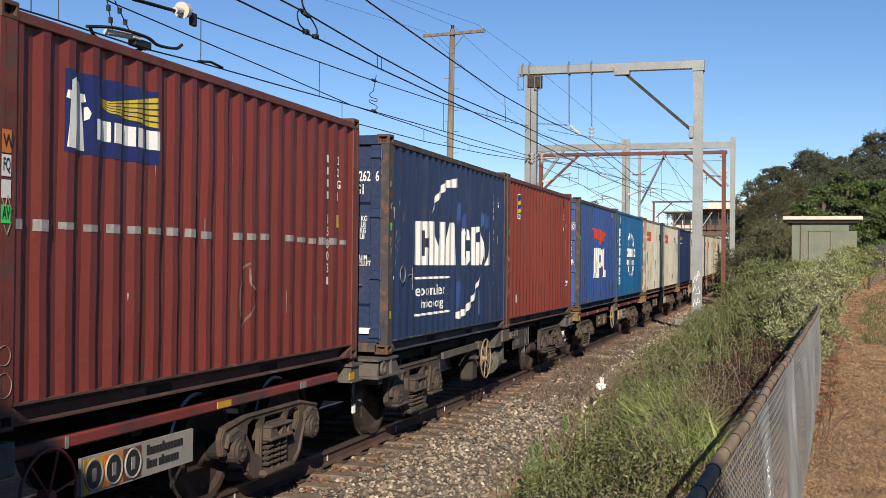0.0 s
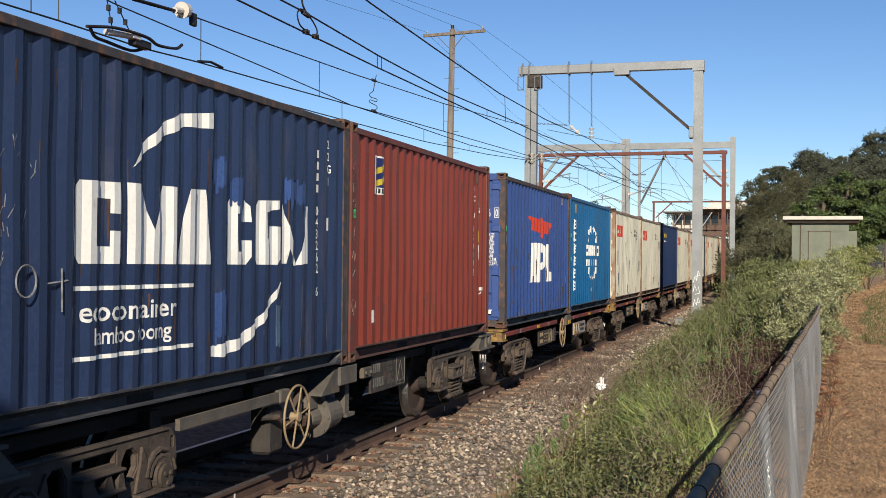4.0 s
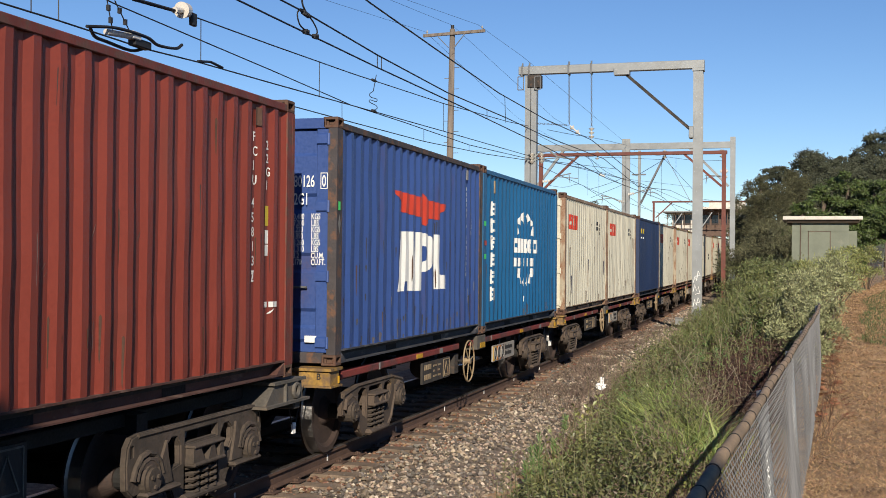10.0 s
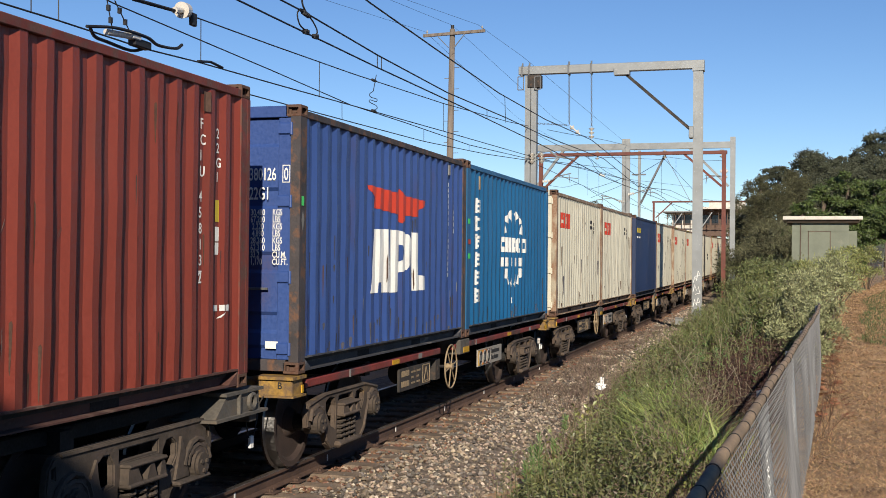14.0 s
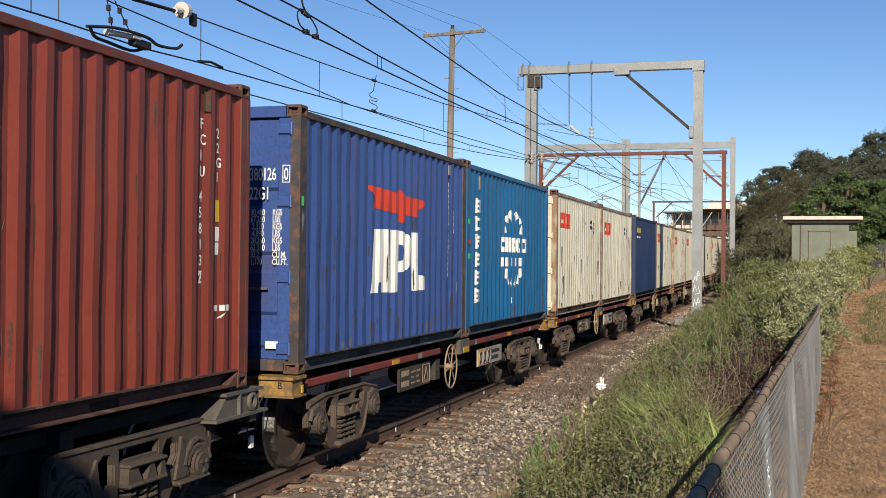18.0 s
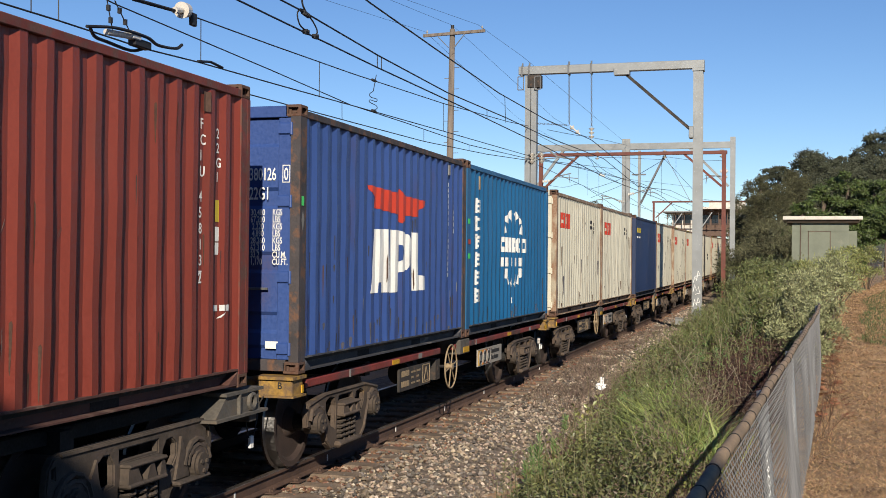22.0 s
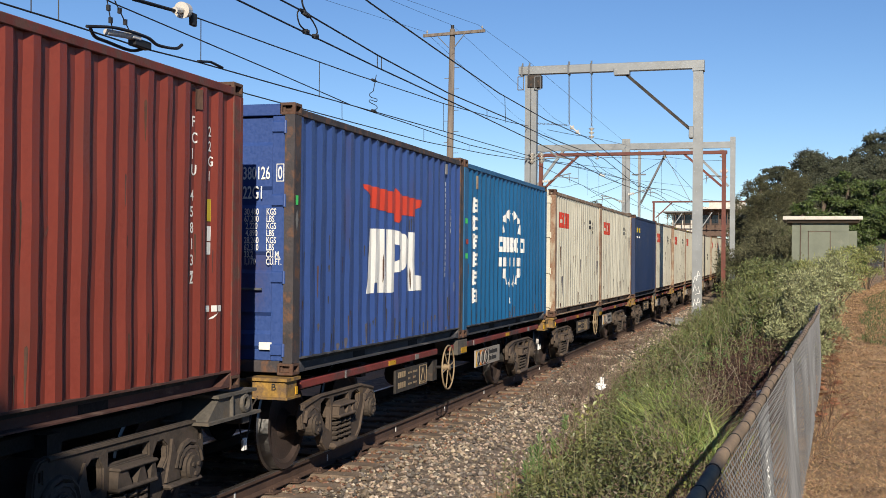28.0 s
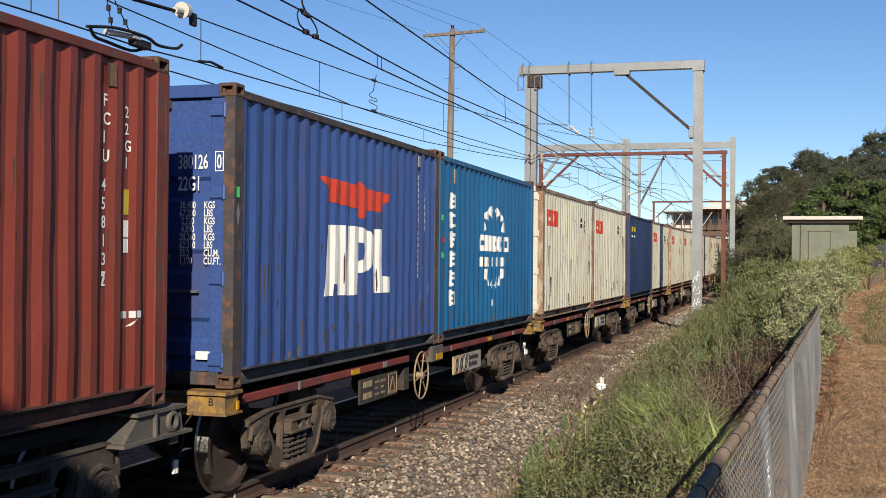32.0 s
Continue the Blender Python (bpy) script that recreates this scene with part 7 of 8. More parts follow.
def mound(name, n, y0, y1, mask, length, ratio, material, label, power=1.5, lo=0.0, hi=1.0, tall=1.0, stand=0.3):
    """Leaves heaped over the weedy mounds, wherever the mask lets this kind grow."""
    x, y = spread_on_bank(n, y0, y1, power, lo, hi)
    keep = RNG.random(n) < mask(x, y)
    x, y = x[keep], y[keep]
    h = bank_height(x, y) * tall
    gx, gy = (bank_height(x + 0.08, y) * tall - h) / 0.08, (bank_height(x, y + 0.08) * tall - h) / 0.08
    u = 1 - 0.85 * RNG.random(len(x)) ** 1.7
    pos = np.stack([x, y, ground_z(x, y) + h * u + RNG.normal(0, 0.025, len(x))], 1)
    nor = unit(unit(np.stack([-gx, -gy, np.ones(len(x))], 1)) + 0.6 * RNG.normal(0, 1, (len(x), 3)))
    t = unit(np.cross(nor, RNG.normal(0, 1, (len(x), 3))))
    t[:, 2] += stand
    size = length * (1 + 0.018 * np.clip(y + 6, 0, 50))
    V, F = leaves(pos, t, nor, size, ratio)
    tagged(raw(name, V, F, M[material]), label, "weeds", kind="stuff")


def stalks(name, x, y, high, leaf, ratio, per, material, label, lean=0.25, rise=0.6, first=0.25):
    """Upright weeds: a bent stem with leaves set spirally up it."""
    n = len(x)
    z = ground_z(x, y)
    a, k = RNG.uniform(0, 6.28, n), RNG.uniform(0, lean, n)

    def at(u):
        return np.stack([x + np.cos(a) * k * high * u * u, y + np.sin(a) * k * high * u * u, z + high * u], 1)

    pos, t = [], []
    for i in range(per):
        u = first + (1 - first) * (i + RNG.random(n)) / per
        q = a + i * 2.4 + RNG.uniform(-0.4, 0.4, n)
        pos.append(at(u))
        t.append(np.stack([np.cos(q), np.sin(q), rise + RNG.uniform(-0.3, 0.5, n)], 1))
    pos, t = np.concatenate(pos), np.concatenate(t)
    nor = unit(np.array([0, 0, 1.0]) + 0.4 * RNG.normal(0, 1, (len(pos), 3)))
    V, F = leaves(pos, t, nor, np.full(len(pos), float(leaf)), ratio)
    tagged(raw(name, V, F, M[material]), label, "weeds", kind="stuff")
    w = 0.0016 + 0.00006 * np.clip(y + 8, 0, 60)
    P, Q = [], []
    for u in (-0.05, 0.35, 0.7, 1.0):
        c = at(u)
        P += [c + np.stack([w, 0 * w, 0 * w], 1), c + np.stack([-w, -w, 0 * w], 1), c + np.stack([-w, w, 0 * w], 1)]
    j = np.arange(n)
    for i in range(3):
        for s in range(3):
            Q.append(np.stack([j + (3 * i + s) * n, j + (3 * i + (s + 1) % 3) * n, j + (3 * i + 3 + (s + 1) % 3) * n, j + (3 * i + 3 + s) * n], 1))
    tagged(raw("weed_stems", np.concatenate(P), np.concatenate(Q), M["stem"]), "thin stems of the weeds on the bank", "weeds", kind="stuff")


def fronds(name, x, y, length, material, label, pairs=13):
    """Arching fern fronds: a bent rib with two rows of tapering leaflets."""
    pos, t, nor, size = [], [], [], []
    z = ground_z(x, y)
    for i in range(len(x)):
        a, rise = RNG.uniform(0, 6.28), RNG.uniform(0.55, 1.1)
        L = length * RNG.uniform(0.7, 1.25)
        out, side = np.array([math.cos(a), math.sin(a), 0]), np.array([-math.sin(a), math.cos(a), 0])
        for k in range(pairs):
            u = 0.25 + 0.75 * k / (pairs - 1)
            p = np.array([x[i], y[i], z[i]]) + out * L * u * 0.75 + np.array([0, 0, L * (rise * u - 0.75 * rise * u * u)])
            for s in (-1, 1):
                pos.append(p)
                t.append(side * s + out * 0.45 + np.array([0, 0, RNG.uniform(-0.25, 0.1)]))
                nor.append(np.array([0, 0, 1]) - out * 0.3 + 0.15 * RNG.normal(0, 1, 3))
                size.append(L * 0.30 * (1.05 - u) + 0.012)
    V, F = leaves(np.array(pos), np.array(t), np.array(nor), np.array(size), 0.30, 0.05)
    tagged(raw(name, V, F, M[material]), label, "ferns", kind="stuff")


def twigs(name, spots, material, label):
    """Bare dead stems that fork once or twice."""
    bm = B()
    rng = random.Random(31)
    for x, y, h in spots:
        z = float(ground_z(x, y))
        a, k = rng.uniform(0, 6.28), rng.uniform(0.15, 0.95)
        end = Vector((x + math.cos(a) * k * h, y + math.sin(a) * k * h, z + h))
        mid = Vector((x, y, z)).lerp(end, 0.5) + Vector((rng.uniform(-0.03, 0.03), rng.uniform(-0.03, 0.03), 0.03))
        r = rng.uniform(0.0018, 0.0036)
        tube(bm, [(x, y, z - 0.02), mid, end], r, 4)
        for s in range(rng.choice((1, 2, 2, 3))):
            p = mid.lerp(end, rng.uniform(-0.3, 0.7))
            b = rng.uniform(0, 6.28)
            q = p + Vector((math.cos(b) * 0.6, math.sin(b) * 0.6, rng.uniform(0.4, 1.0))) * h * rng.uniform(0.18, 0.36)
            tube(bm, [p, p.lerp(q, 0.5) + Vector((0, 0, 0.012)), q], r * 0.6, 4)
    tagged(link(name, bm, M[material]), label, "dead twigs", kind="stuff")


def window(lo, hi, v):
    """One inside a range, falling softly to nothing outside it."""
    return smooth_step(lo - 0.35, lo + 0.35, v) * (1 - smooth_step(hi - 0.35, hi + 0.35, v))


def weeds():
    leafy = lambda x, y: np.clip(0.55 + 2.2 * patch(x, y, 0.8, 3.0), 0.06, 1) * window(3.3, 4.9, x - 0.02 * y) * (1 - 0.9 * window(1.2, 10.5, y) * window(4.35, 5.6, x)) * (1 - 0.75 * window(5.5, 12, y))
    mound("leafy_weeds", 135000, -8, 9.5, leafy, 0.038, 0.55, "leaf_dark", "dense dark green leafy weeds on the bank", 1.15)
    mound("pale_leafy_weeds", 42000, -8, 11, lambda x, y: np.clip(0.2 + 1.8 * patch(x, y, 0.9, 8.0), 0.02, 1) * window(2.9, 4.5, x), 0.042, 0.5, "leaf_mid", "mid-green broadleaf weeds on the bank", 1.15, tall=1.05)
    mound("dead_bracken_heap", 46000, 0, 15, lambda x, y: window(4.65, 5.65, x - 0.01 * y) * window(2.2, 12, y), 0.05, 0.3, "bracken", "heaped dead bracken beside the fence, coloured dark like its shaded gaps", 1.0, lo=0.5, tall=0.95)
    mound("fence_side_weeds", 20000, -8, 4, lambda x, y: window(4.6, 5.9, x - 0.03 * y), 0.03, 0.25, "dry_mauve", "low withered brown weeds along the foot of the fence", 1.0, lo=0.55, tall=1.5)
    mound("withered_slope", 44000, 4.5, 17, lambda x, y: np.clip(0.75 + patch(x, y, 0.9, 19.0), 0, 1) * window(2.2, 3.95, x), 0.034, 0.2, "dry_mauve", "withered brown-grey weeds on the slope", 1.0, tall=0.75, stand=1.2)
    mound("russet_weeds", 34000, -8, 12, lambda x, y: np.clip(0.12 + 1.8 * patch(x, y, 0.9, 14.0) + 0.7 * window(4.9, 5.8, x), 0.0, 1), 0.026, 0.35, "dead", "withered russet weeds among the green ones", 1.15, tall=0.8)
    mound("bank_weeds", 44000, 8, 50, lambda x, y: np.clip(0.45 + 1.5 * patch(x, y, 0.45, 21.0), 0.03, 1), 0.055, 0.4, "leaf_mid", "green weeds further along the bank", 1.25, lo=0.2)
    mound("dark_bank_weeds", 62000, 8, 50, lambda x, y: np.clip(0.4 + 1.5 * patch(x, y, 0.5, 27.0), 0.03, 1), 0.045, 0.4, "leaf_dark", "dark green weeds further along the bank", 1.25, lo=0.15)
    mound("brown_bank_weeds", 42000, 7, 46, lambda x, y: np.clip(0.3 + 1.6 * patch(x, y, 0.55, 33.0), 0.05, 1), 0.04, 0.22, "dry_mauve", "withered brown and mauve weeds along the ballast", 1.2, hi=0.75, tall=0.8, stand=0.9)
    # the withered fringe between the ballast and the green
    for name, n, y0, y1, lo, hi, ha, hb, m, label in (
            ("withered_fringe", 36000, -4, 46, -0.24, 0.5, 0.05, 0.20, "dry_mauve", "low withered mauve-brown weeds at the edge of the ballast"),
            ("dry_stems", 5200, -8, 46, 0.05, 1.0, 0.10, 0.36, "dry", "dry brown weed stems on the bank"),
            ("short_dry_grass", 9000, -8, 14, 0.66, 1.0, 0.04, 0.16, "dry", "short dry grass beside the fence")):
        x, y = spread_on_bank(n, y0, y1, 1.35, lo, hi)
        k = patch(x, y, 0.7, 7.0 + len(name))
        ok = RNG.random(n) < np.clip(0.5 + 1.5 * k, 0.06, 1)
        x, y = x[ok], y[ok]
        blades(name, x, y, ground_z(x, y) - 0.02, RNG.uniform(ha, hb, len(x)), 0.0019 + 0.00022 * np.clip(y + 8, 0, 60), RNG.uniform(0.2, 1.5, len(x)), M[m], label, "dry weeds")
    x, y = spread_on_bank(21000, -8, 46, 1.3, 0.12, 1.0)
    ok = RNG.random(len(x)) < np.clip(0.12 + 1.7 * patch(x, y, 0.6, 1.0), 0.0, 1)
    x, y = x[ok], y[ok]
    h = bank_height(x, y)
    blades("weed_grass", x, y, ground_z(x, y) - 0.02, h * RNG.uniform(0.5, 1.05, len(x)) + 0.05, 0.0042 + 0.0003 * np.clip(y + 8, 0, 60), RNG.uniform(0.2, 1.0, len(x)), M["grass"], "green weedy grass on the bank beside the railway", "grass")
    # withered seedlings that have crept out over the stones
    y = 7.5 + 24 * RNG.random(36000) ** 1.1
    x = edge_x(y) + 0.15 - RNG.random(36000) ** 1.5 * 0.95
    ok = RNG.random(36000) < np.clip(0.45 + 1.6 * patch(x, y, 0.8, 71.0), 0.05, 1)
    x, y = x[ok], y[ok]
    blades("withered_seedlings", x, y, ground_z(x, y) + np.interp(x, [2.0, 3.0], [0.155, -0.02]), RNG.uniform(0.03, 0.13, len(x)), 0.005 + 0.0002 * y, RNG.uniform(0.3, 1.6, len(x)), M["dry_mauve"], "sparse withered brown seedlings on the ballast", "dry weeds")
    # the tall bright grass
    x, y = RNG.uniform(3.5, 5.4, 30000), -1.8 + 9 * RNG.random(30000)
    ok = RNG.random(len(x)) < np.clip(window(4.6, 4.95, x + 0.12 * y) * window(-1.0, 6.2, y) * (0.5 + 1.3 * patch(x, y, 0.9, 61.0)), 0, 1)
    x, y = x[ok], y[ok]
    blades("tall_grass", x, y, ground_z(x, y) - 0.02, RNG.uniform(0.28, 0.68, len(x)), RNG.uniform(0.0045, 0.010, len(x)), RNG.uniform(0.25, 1.2, len(x)), M["grass_bright"], "tall bright yellow-green grass on the bank", "grass")
    x, y = RNG.uniform(3.4, 5.2, 3600), 12 + 20 * RNG.random(3600)
    ok = patch(x, y, 0.5, 65.0) > 0.02
    x, y = x[ok], y[ok]
    blades("tall_grass", x, y, ground_z(x, y), RNG.uniform(0.45, 0.95, len(x)), 0.011, RNG.uniform(0.2, 0.9, len(x)), M["grass"], "tall green grass further along the bank", "grass")
    # upright weeds that stand out of the mounds
    for name, m, label, n, (xa, xb, ya, yb), (ha, hb), leaf, ratio, per in (
            ("leafy_stalks", "leaf_mid", "upright leafy green weeds standing on the bank", 260, (3.0, 4.9, -5, 9), (0.35, 0.72), 0.040, 0.4, 22),
            ("fine_stalks", "leaf_pale", "feathery pale weeds standing on the bank", 90, (2.9, 5.2, -5, 14), (0.35, 0.75), 0.024, 0.3, 24),
            ("dead_stalks", "dead", "dead brown weed stalks beside the fence", 260, (4.6, 5.5, 1, 13), (0.25, 0.6), 0.030, 0.3, 18),
            ("fresh_stalks", "grass_fresh", "fresh green narrow-leaved weeds among the brown", 150, (3.4, 5.3, 5, 24), (0.3, 0.65), 0.07, 0.22, 20),
            ("far_stalks", "leaf_mid", "tall mixed weeds further along the bank", 520, (2.9, 5.8, 10, 40), (0.5, 1.05), 0.075, 0.3, 18),
            ("grey_stalks", "dry_mauve", "tall withered grey-brown weeds along the bank", 420, (1.9, 4.6, 8, 42), (0.3, 0.7), 0.05, 0.2, 16)):
        x, y = RNG.uniform(xa, xb, n), ya + (yb - ya) * RNG.random(n) ** 1.2
        ok = (x > edge_x(y) + 0.15) & (patch(x, y, 0.8, 40.0 + len(name)) > -0.12) & (x < fence_line(y) - 0.1)
        x, y = x[ok], y[ok]
        stalks(name, x, y, RNG.uniform(ha, hb, len(x)), leaf, ratio, per, m, label)
    # a bright fleabane and some large-leaved weeds at the edge of the stones
    x = np.array([3.03, 3.07, 3.01, 2.98, 2.86, 2.6])
    y = np.array([2.3, 2.5, 2.65, 2.2, 4.4, 6.6])
    stalks("fleabane", x, y, np.array([0.40, 0.52, 0.36, 0.26, 0.2, 0.22]), 0.085, 0.13, 60, "grass_fresh", "fresh green narrow-leaved fleabane at the edge of the ballast", 0.08, 1.1, 0.05)
    x = np.concatenate([RNG.uniform(2.62, 3.0, 9), RNG.uniform(3.0, 3.5, 10)])
    y = np.concatenate([RNG.uniform(4.2, 8.5, 9), RNG.uniform(0.2, 5.0, 10)])
    stalks("big_leaf_weed", x, y, RNG.uniform(0.18, 0.42, 19), 0.085, 0.55, 7, "leaf_yellow", "yellow-green weed with large shiny leaves", 0.2, 0.7, 0.3)
    x, y = RNG.uniform(2.35, 3.05, 70), RNG.uniform(-1, 8.5, 70)
    stalks("mauve_weed", x, y, RNG.uniform(0.08, 0.2, 70), 0.022, 0.35, 22, "mauve", "low mauve flowering weed among the stones", 0.3, 0.5, 0.2)
    # bracken by the fence, brown and green
    x, y = RNG.uniform(4.55, 5.5, 340), RNG.uniform(2.4, 12, 340)
    fronds("dead_bracken", x, y, 0.55, "bracken", "red-brown dead bracken beside the fence, coloured dark like its shaded gaps")
    x, y = RNG.uniform(4.55, 5.3, 44), RNG.uniform(5.0, 13, 44)
    fronds("green_bracken", x, y, 0.55, "grass_bright", "yellow-green bracken fronds beside the fence")
    rng = random.Random(77)
    twigs("dead_twigs", [(rng.uniform(3.3, 5.3), rng.uniform(-1.5, 9), rng.uniform(0.4, 0.9)) for i in range(30)] + [(rng.uniform(2.6, 5.2), rng.uniform(9, 24), rng.uniform(0.4, 0.75)) for i in range(26)], "twig", "bare pale dead stems among the weeds")
    twigs("path_twigs", [(fence_line(y_) + rng.uniform(0.27, 0.42), y_, rng.uniform(0.12, 0.4)) for y_ in [rng.uniform(1, 13) for i in range(50)]], "dead", "dead russet twigs at the foot of the fence")
    y = RNG.uniform(2.5, 14, 110)
    fronds("russet_bracken", 5.87 + 0.045 * y + RNG.random(110) ** 2 * 0.28, y, 0.26, "russet", "rust-orange dead bracken at the foot of the fence")
    # the path
    n = 95000
    y = -2.6 + 42 * RNG.random(n) ** 1.6
    x = 5.70 + 0.045 * y + RNG.random(n) ** 1.1 * 3.4
    wide = 0.0022 + 0.00020 * np.clip(y + 4, 0, 60)
    blades("leaf_litter", x, y, ground_z(x, y) + 0.014, RNG.uniform(0.008, 0.045, n), wide * 1.2, RNG.uniform(1.2, 4.0, n), M["litter"], "orange-brown dry needles and leaf litter on the path", "leaf litter")
    n = 42000
    y = -2.6 + 36 * RNG.random(n) ** 1.6
    x = 5.74 + 0.045 * y + RNG.random(n) * 3.0
    ok = RNG.random(n) < np.clip(0.7 + 1.2 * patch(x, y, 1.1, 93.0), 0.15, 1)
    x, y = x[ok], y[ok]
    blades("straw", x, y, ground_z(x, y) + 0.02, RNG.uniform(0.006, 0.030, len(x)) * (1 + 1.6 * (RNG.random(len(x)) < 0.06)), 0.0018 + 0.00020 * np.clip(y + 4, 0, 60), RNG.uniform(3.0, 6.0, len(x)), M["straw"], "pale dry straw and twigs lying on the path", "straw")
    n = 44000
    y = -2.6 + 32 * RNG.random(n) ** 1.6
    x = 5.72 + 0.045 * y + RNG.random(n) * 3.0
    ok = RNG.random(n) < np.clip(0.40 + 2.2 * patch(x, y, 2.3, 90.0), 0.08, 1)
    x, y = x[ok], y[ok]
    blades("dark_litter", x, y, ground_z(x, y) + 0.022, RNG.uniform(0.006, 0.026, len(x)), 0.0034 + 0.00028 * np.clip(y + 4, 0, 60), RNG.uniform(1.5, 4.0, len(x)), M["dead"], "dark rotting leaves and twigs on the path", "leaf litter")
    n = 20000
    y = 12 + 34 * RNG.random(n)
    x = 7.12 + 0.068 * (y - 14) + 0.035 * np.clip(y - 25, 0, 9) ** 1.6 + 0.10 * np.sin(y * 0.9) + np.clip(13.6 - y, 0, 2) * 0.5 + RNG.random(n) ** 1.2 * 5
    blades("lawn_grass", x, y, ground_z(x, y) - 0.01, RNG.uniform(0.04, 0.13, n), 0.010, RNG.uniform(0.3, 1.2, n), M["lawn"], "short green grass beside the path", "grass")
    n = 2600
    x, y = RNG.uniform(6.1, 8.2, n), RNG.uniform(-5, 10, n)
    ok = patch(x, y, 0.9, 95.0) > 0.22
    x, y = x[ok], y[ok]
    blades("sparse_grass", x, y, ground_z(x, y), RNG.uniform(0.02, 0.05, len(x)), 0.0025, RNG.uniform(0.6, 1.6, len(x)), M["lawn"], "sparse green grass blades on the path", "grass")


weeds()


def shrub(x, y, high, wide, material, leaf, count, label, category="shrub", lobes=9, ratio=0.4, jitter=0.9):
    z = float(ground_z(x, y))
    s = empty("shrub", pose(x, y, z))
    tagged(s, label, category, "shrubs on the bank")
    centres, spread = [], []
    for i in range(lobes):
        a, r = RNG.uniform(0, 6.28), wide * 0.72 * math.sqrt(RNG.random())
        q = wide * RNG.uniform(0.24, 0.42)
        h = (high - q) * RNG.uniform(0.35, 1.0) * (1 - 0.35 * r / wide)
        centres.append((r * math.cos(a), r * math.sin(a), max(h, q * 0.6)))
        spread.append((q, q, q * 0.85))
    V, F = clumps(centres, spread, count // lobes, leaf, ratio, jitter, -0.2, 0.22)
    raw("foliage", V, F, material, s)
    for c in centres[:7]:
        bm = tube(B(), [(c[0] * 0.15, c[1] * 0.15, -0.05), (c[0] * 0.5, c[1] * 0.6, c[2] * 0.55), (c[0], c[1], c[2])], 0.012, 5)
        part("stem", bm, M["bark"], s)


PALE = "pale yellow-green leafy shrub growing through the fence"
for x_, y_, h_, w_ in ((6.0, 7.4, 1.05, 0.30), (6.12, 8.4, 1.3, 0.36), (5.62, 7.9, 0.95, 0.36), (6.02, 6.6, 0.95, 0.2), (5.9, 10.0, 1.35, 0.48), (6.3, 10.6, 1.4, 0.42), (6.0, 12.4, 1.15, 0.48), (5.95, 14.6, 1.2, 0.45), (6.3, 15.6, 1.5, 0.62), (6.2, 17.8, 1.7, 0.8), (6.75, 18.6, 1.65, 0.7), (6.1, 20.2, 1.5, 0.6), (6.9, 21.5, 1.6, 0.75)):
    shrub(x_, y_, h_, w_, M["leaf_pale"], 0.056 if y_ < 12.5 else 0.075, 2600 if y_ < 12.5 else 1800, PALE, lobes=8, ratio=0.38, jitter=1.4)
for x_, y_, h_, w_ in ((7.1, 25.0, 1.55, 0.75), (7.4, 28.2, 1.7, 0.7), (7.95, 30.2, 2.0, 0.75), (8.35, 31.5, 1.75, 0.6), (6.6, 24.0, 1.3, 0.8), (6.4, 29.0, 1.3, 0.8), (7.0, 32.5, 1.5, 0.8)):
    shrub(x_, y_, h_, w_, M["leaf_yellow"], 0.085, 2200, "yellow-green leafy shrub beside the path", ratio=0.36)
for x_, y_, h_, w_, m_ in ((5.3, 12.2, 0.75, 0.5, "leaf_dark"), (5.2, 15.0, 0.9, 0.6, "leaf_dark"), (5.1, 17.6, 0.95, 0.7, "leaf_mid"), (4.9, 20, 0.95, 1.0, "leaf_mid"), (4.5, 25, 1.05, 1.1, "leaf_dark"), (5.5, 26, 1.35, 1.1, "leaf_mid"), (4.3, 30, 1.1, 1.1, "leaf_mid"), (5.6, 32, 1.25, 1.3, "leaf_dark"), (4.6, 36, 1.35, 1.2, "leaf_mid"), (4.3, 42, 1.7, 1.4, "leaf_dark")):
    shrub(x_, y_, h_, w_, M[m_], 0.09, 2600, "green weedy bush on the bank", "bush", 12)
for x_, y_, h_, w_ in ((4.2, 50, 2.4, 1.9), (5.4, 46, 2.6, 1.8), (4.0, 60, 3.0, 2.3), (6.0, 56, 3.4, 2.3), (3.8, 70, 3.6, 2.6), (2.9, 78, 3.0, 2.0)):
    shrub(x_, y_, h_, w_, M["leaf_olive"], 0.20, 4200, "brown-olive scrub bush at the edge of the railway", "bush", 16, 0.2, 0.8)


RNG = np.random.default_rng(23)


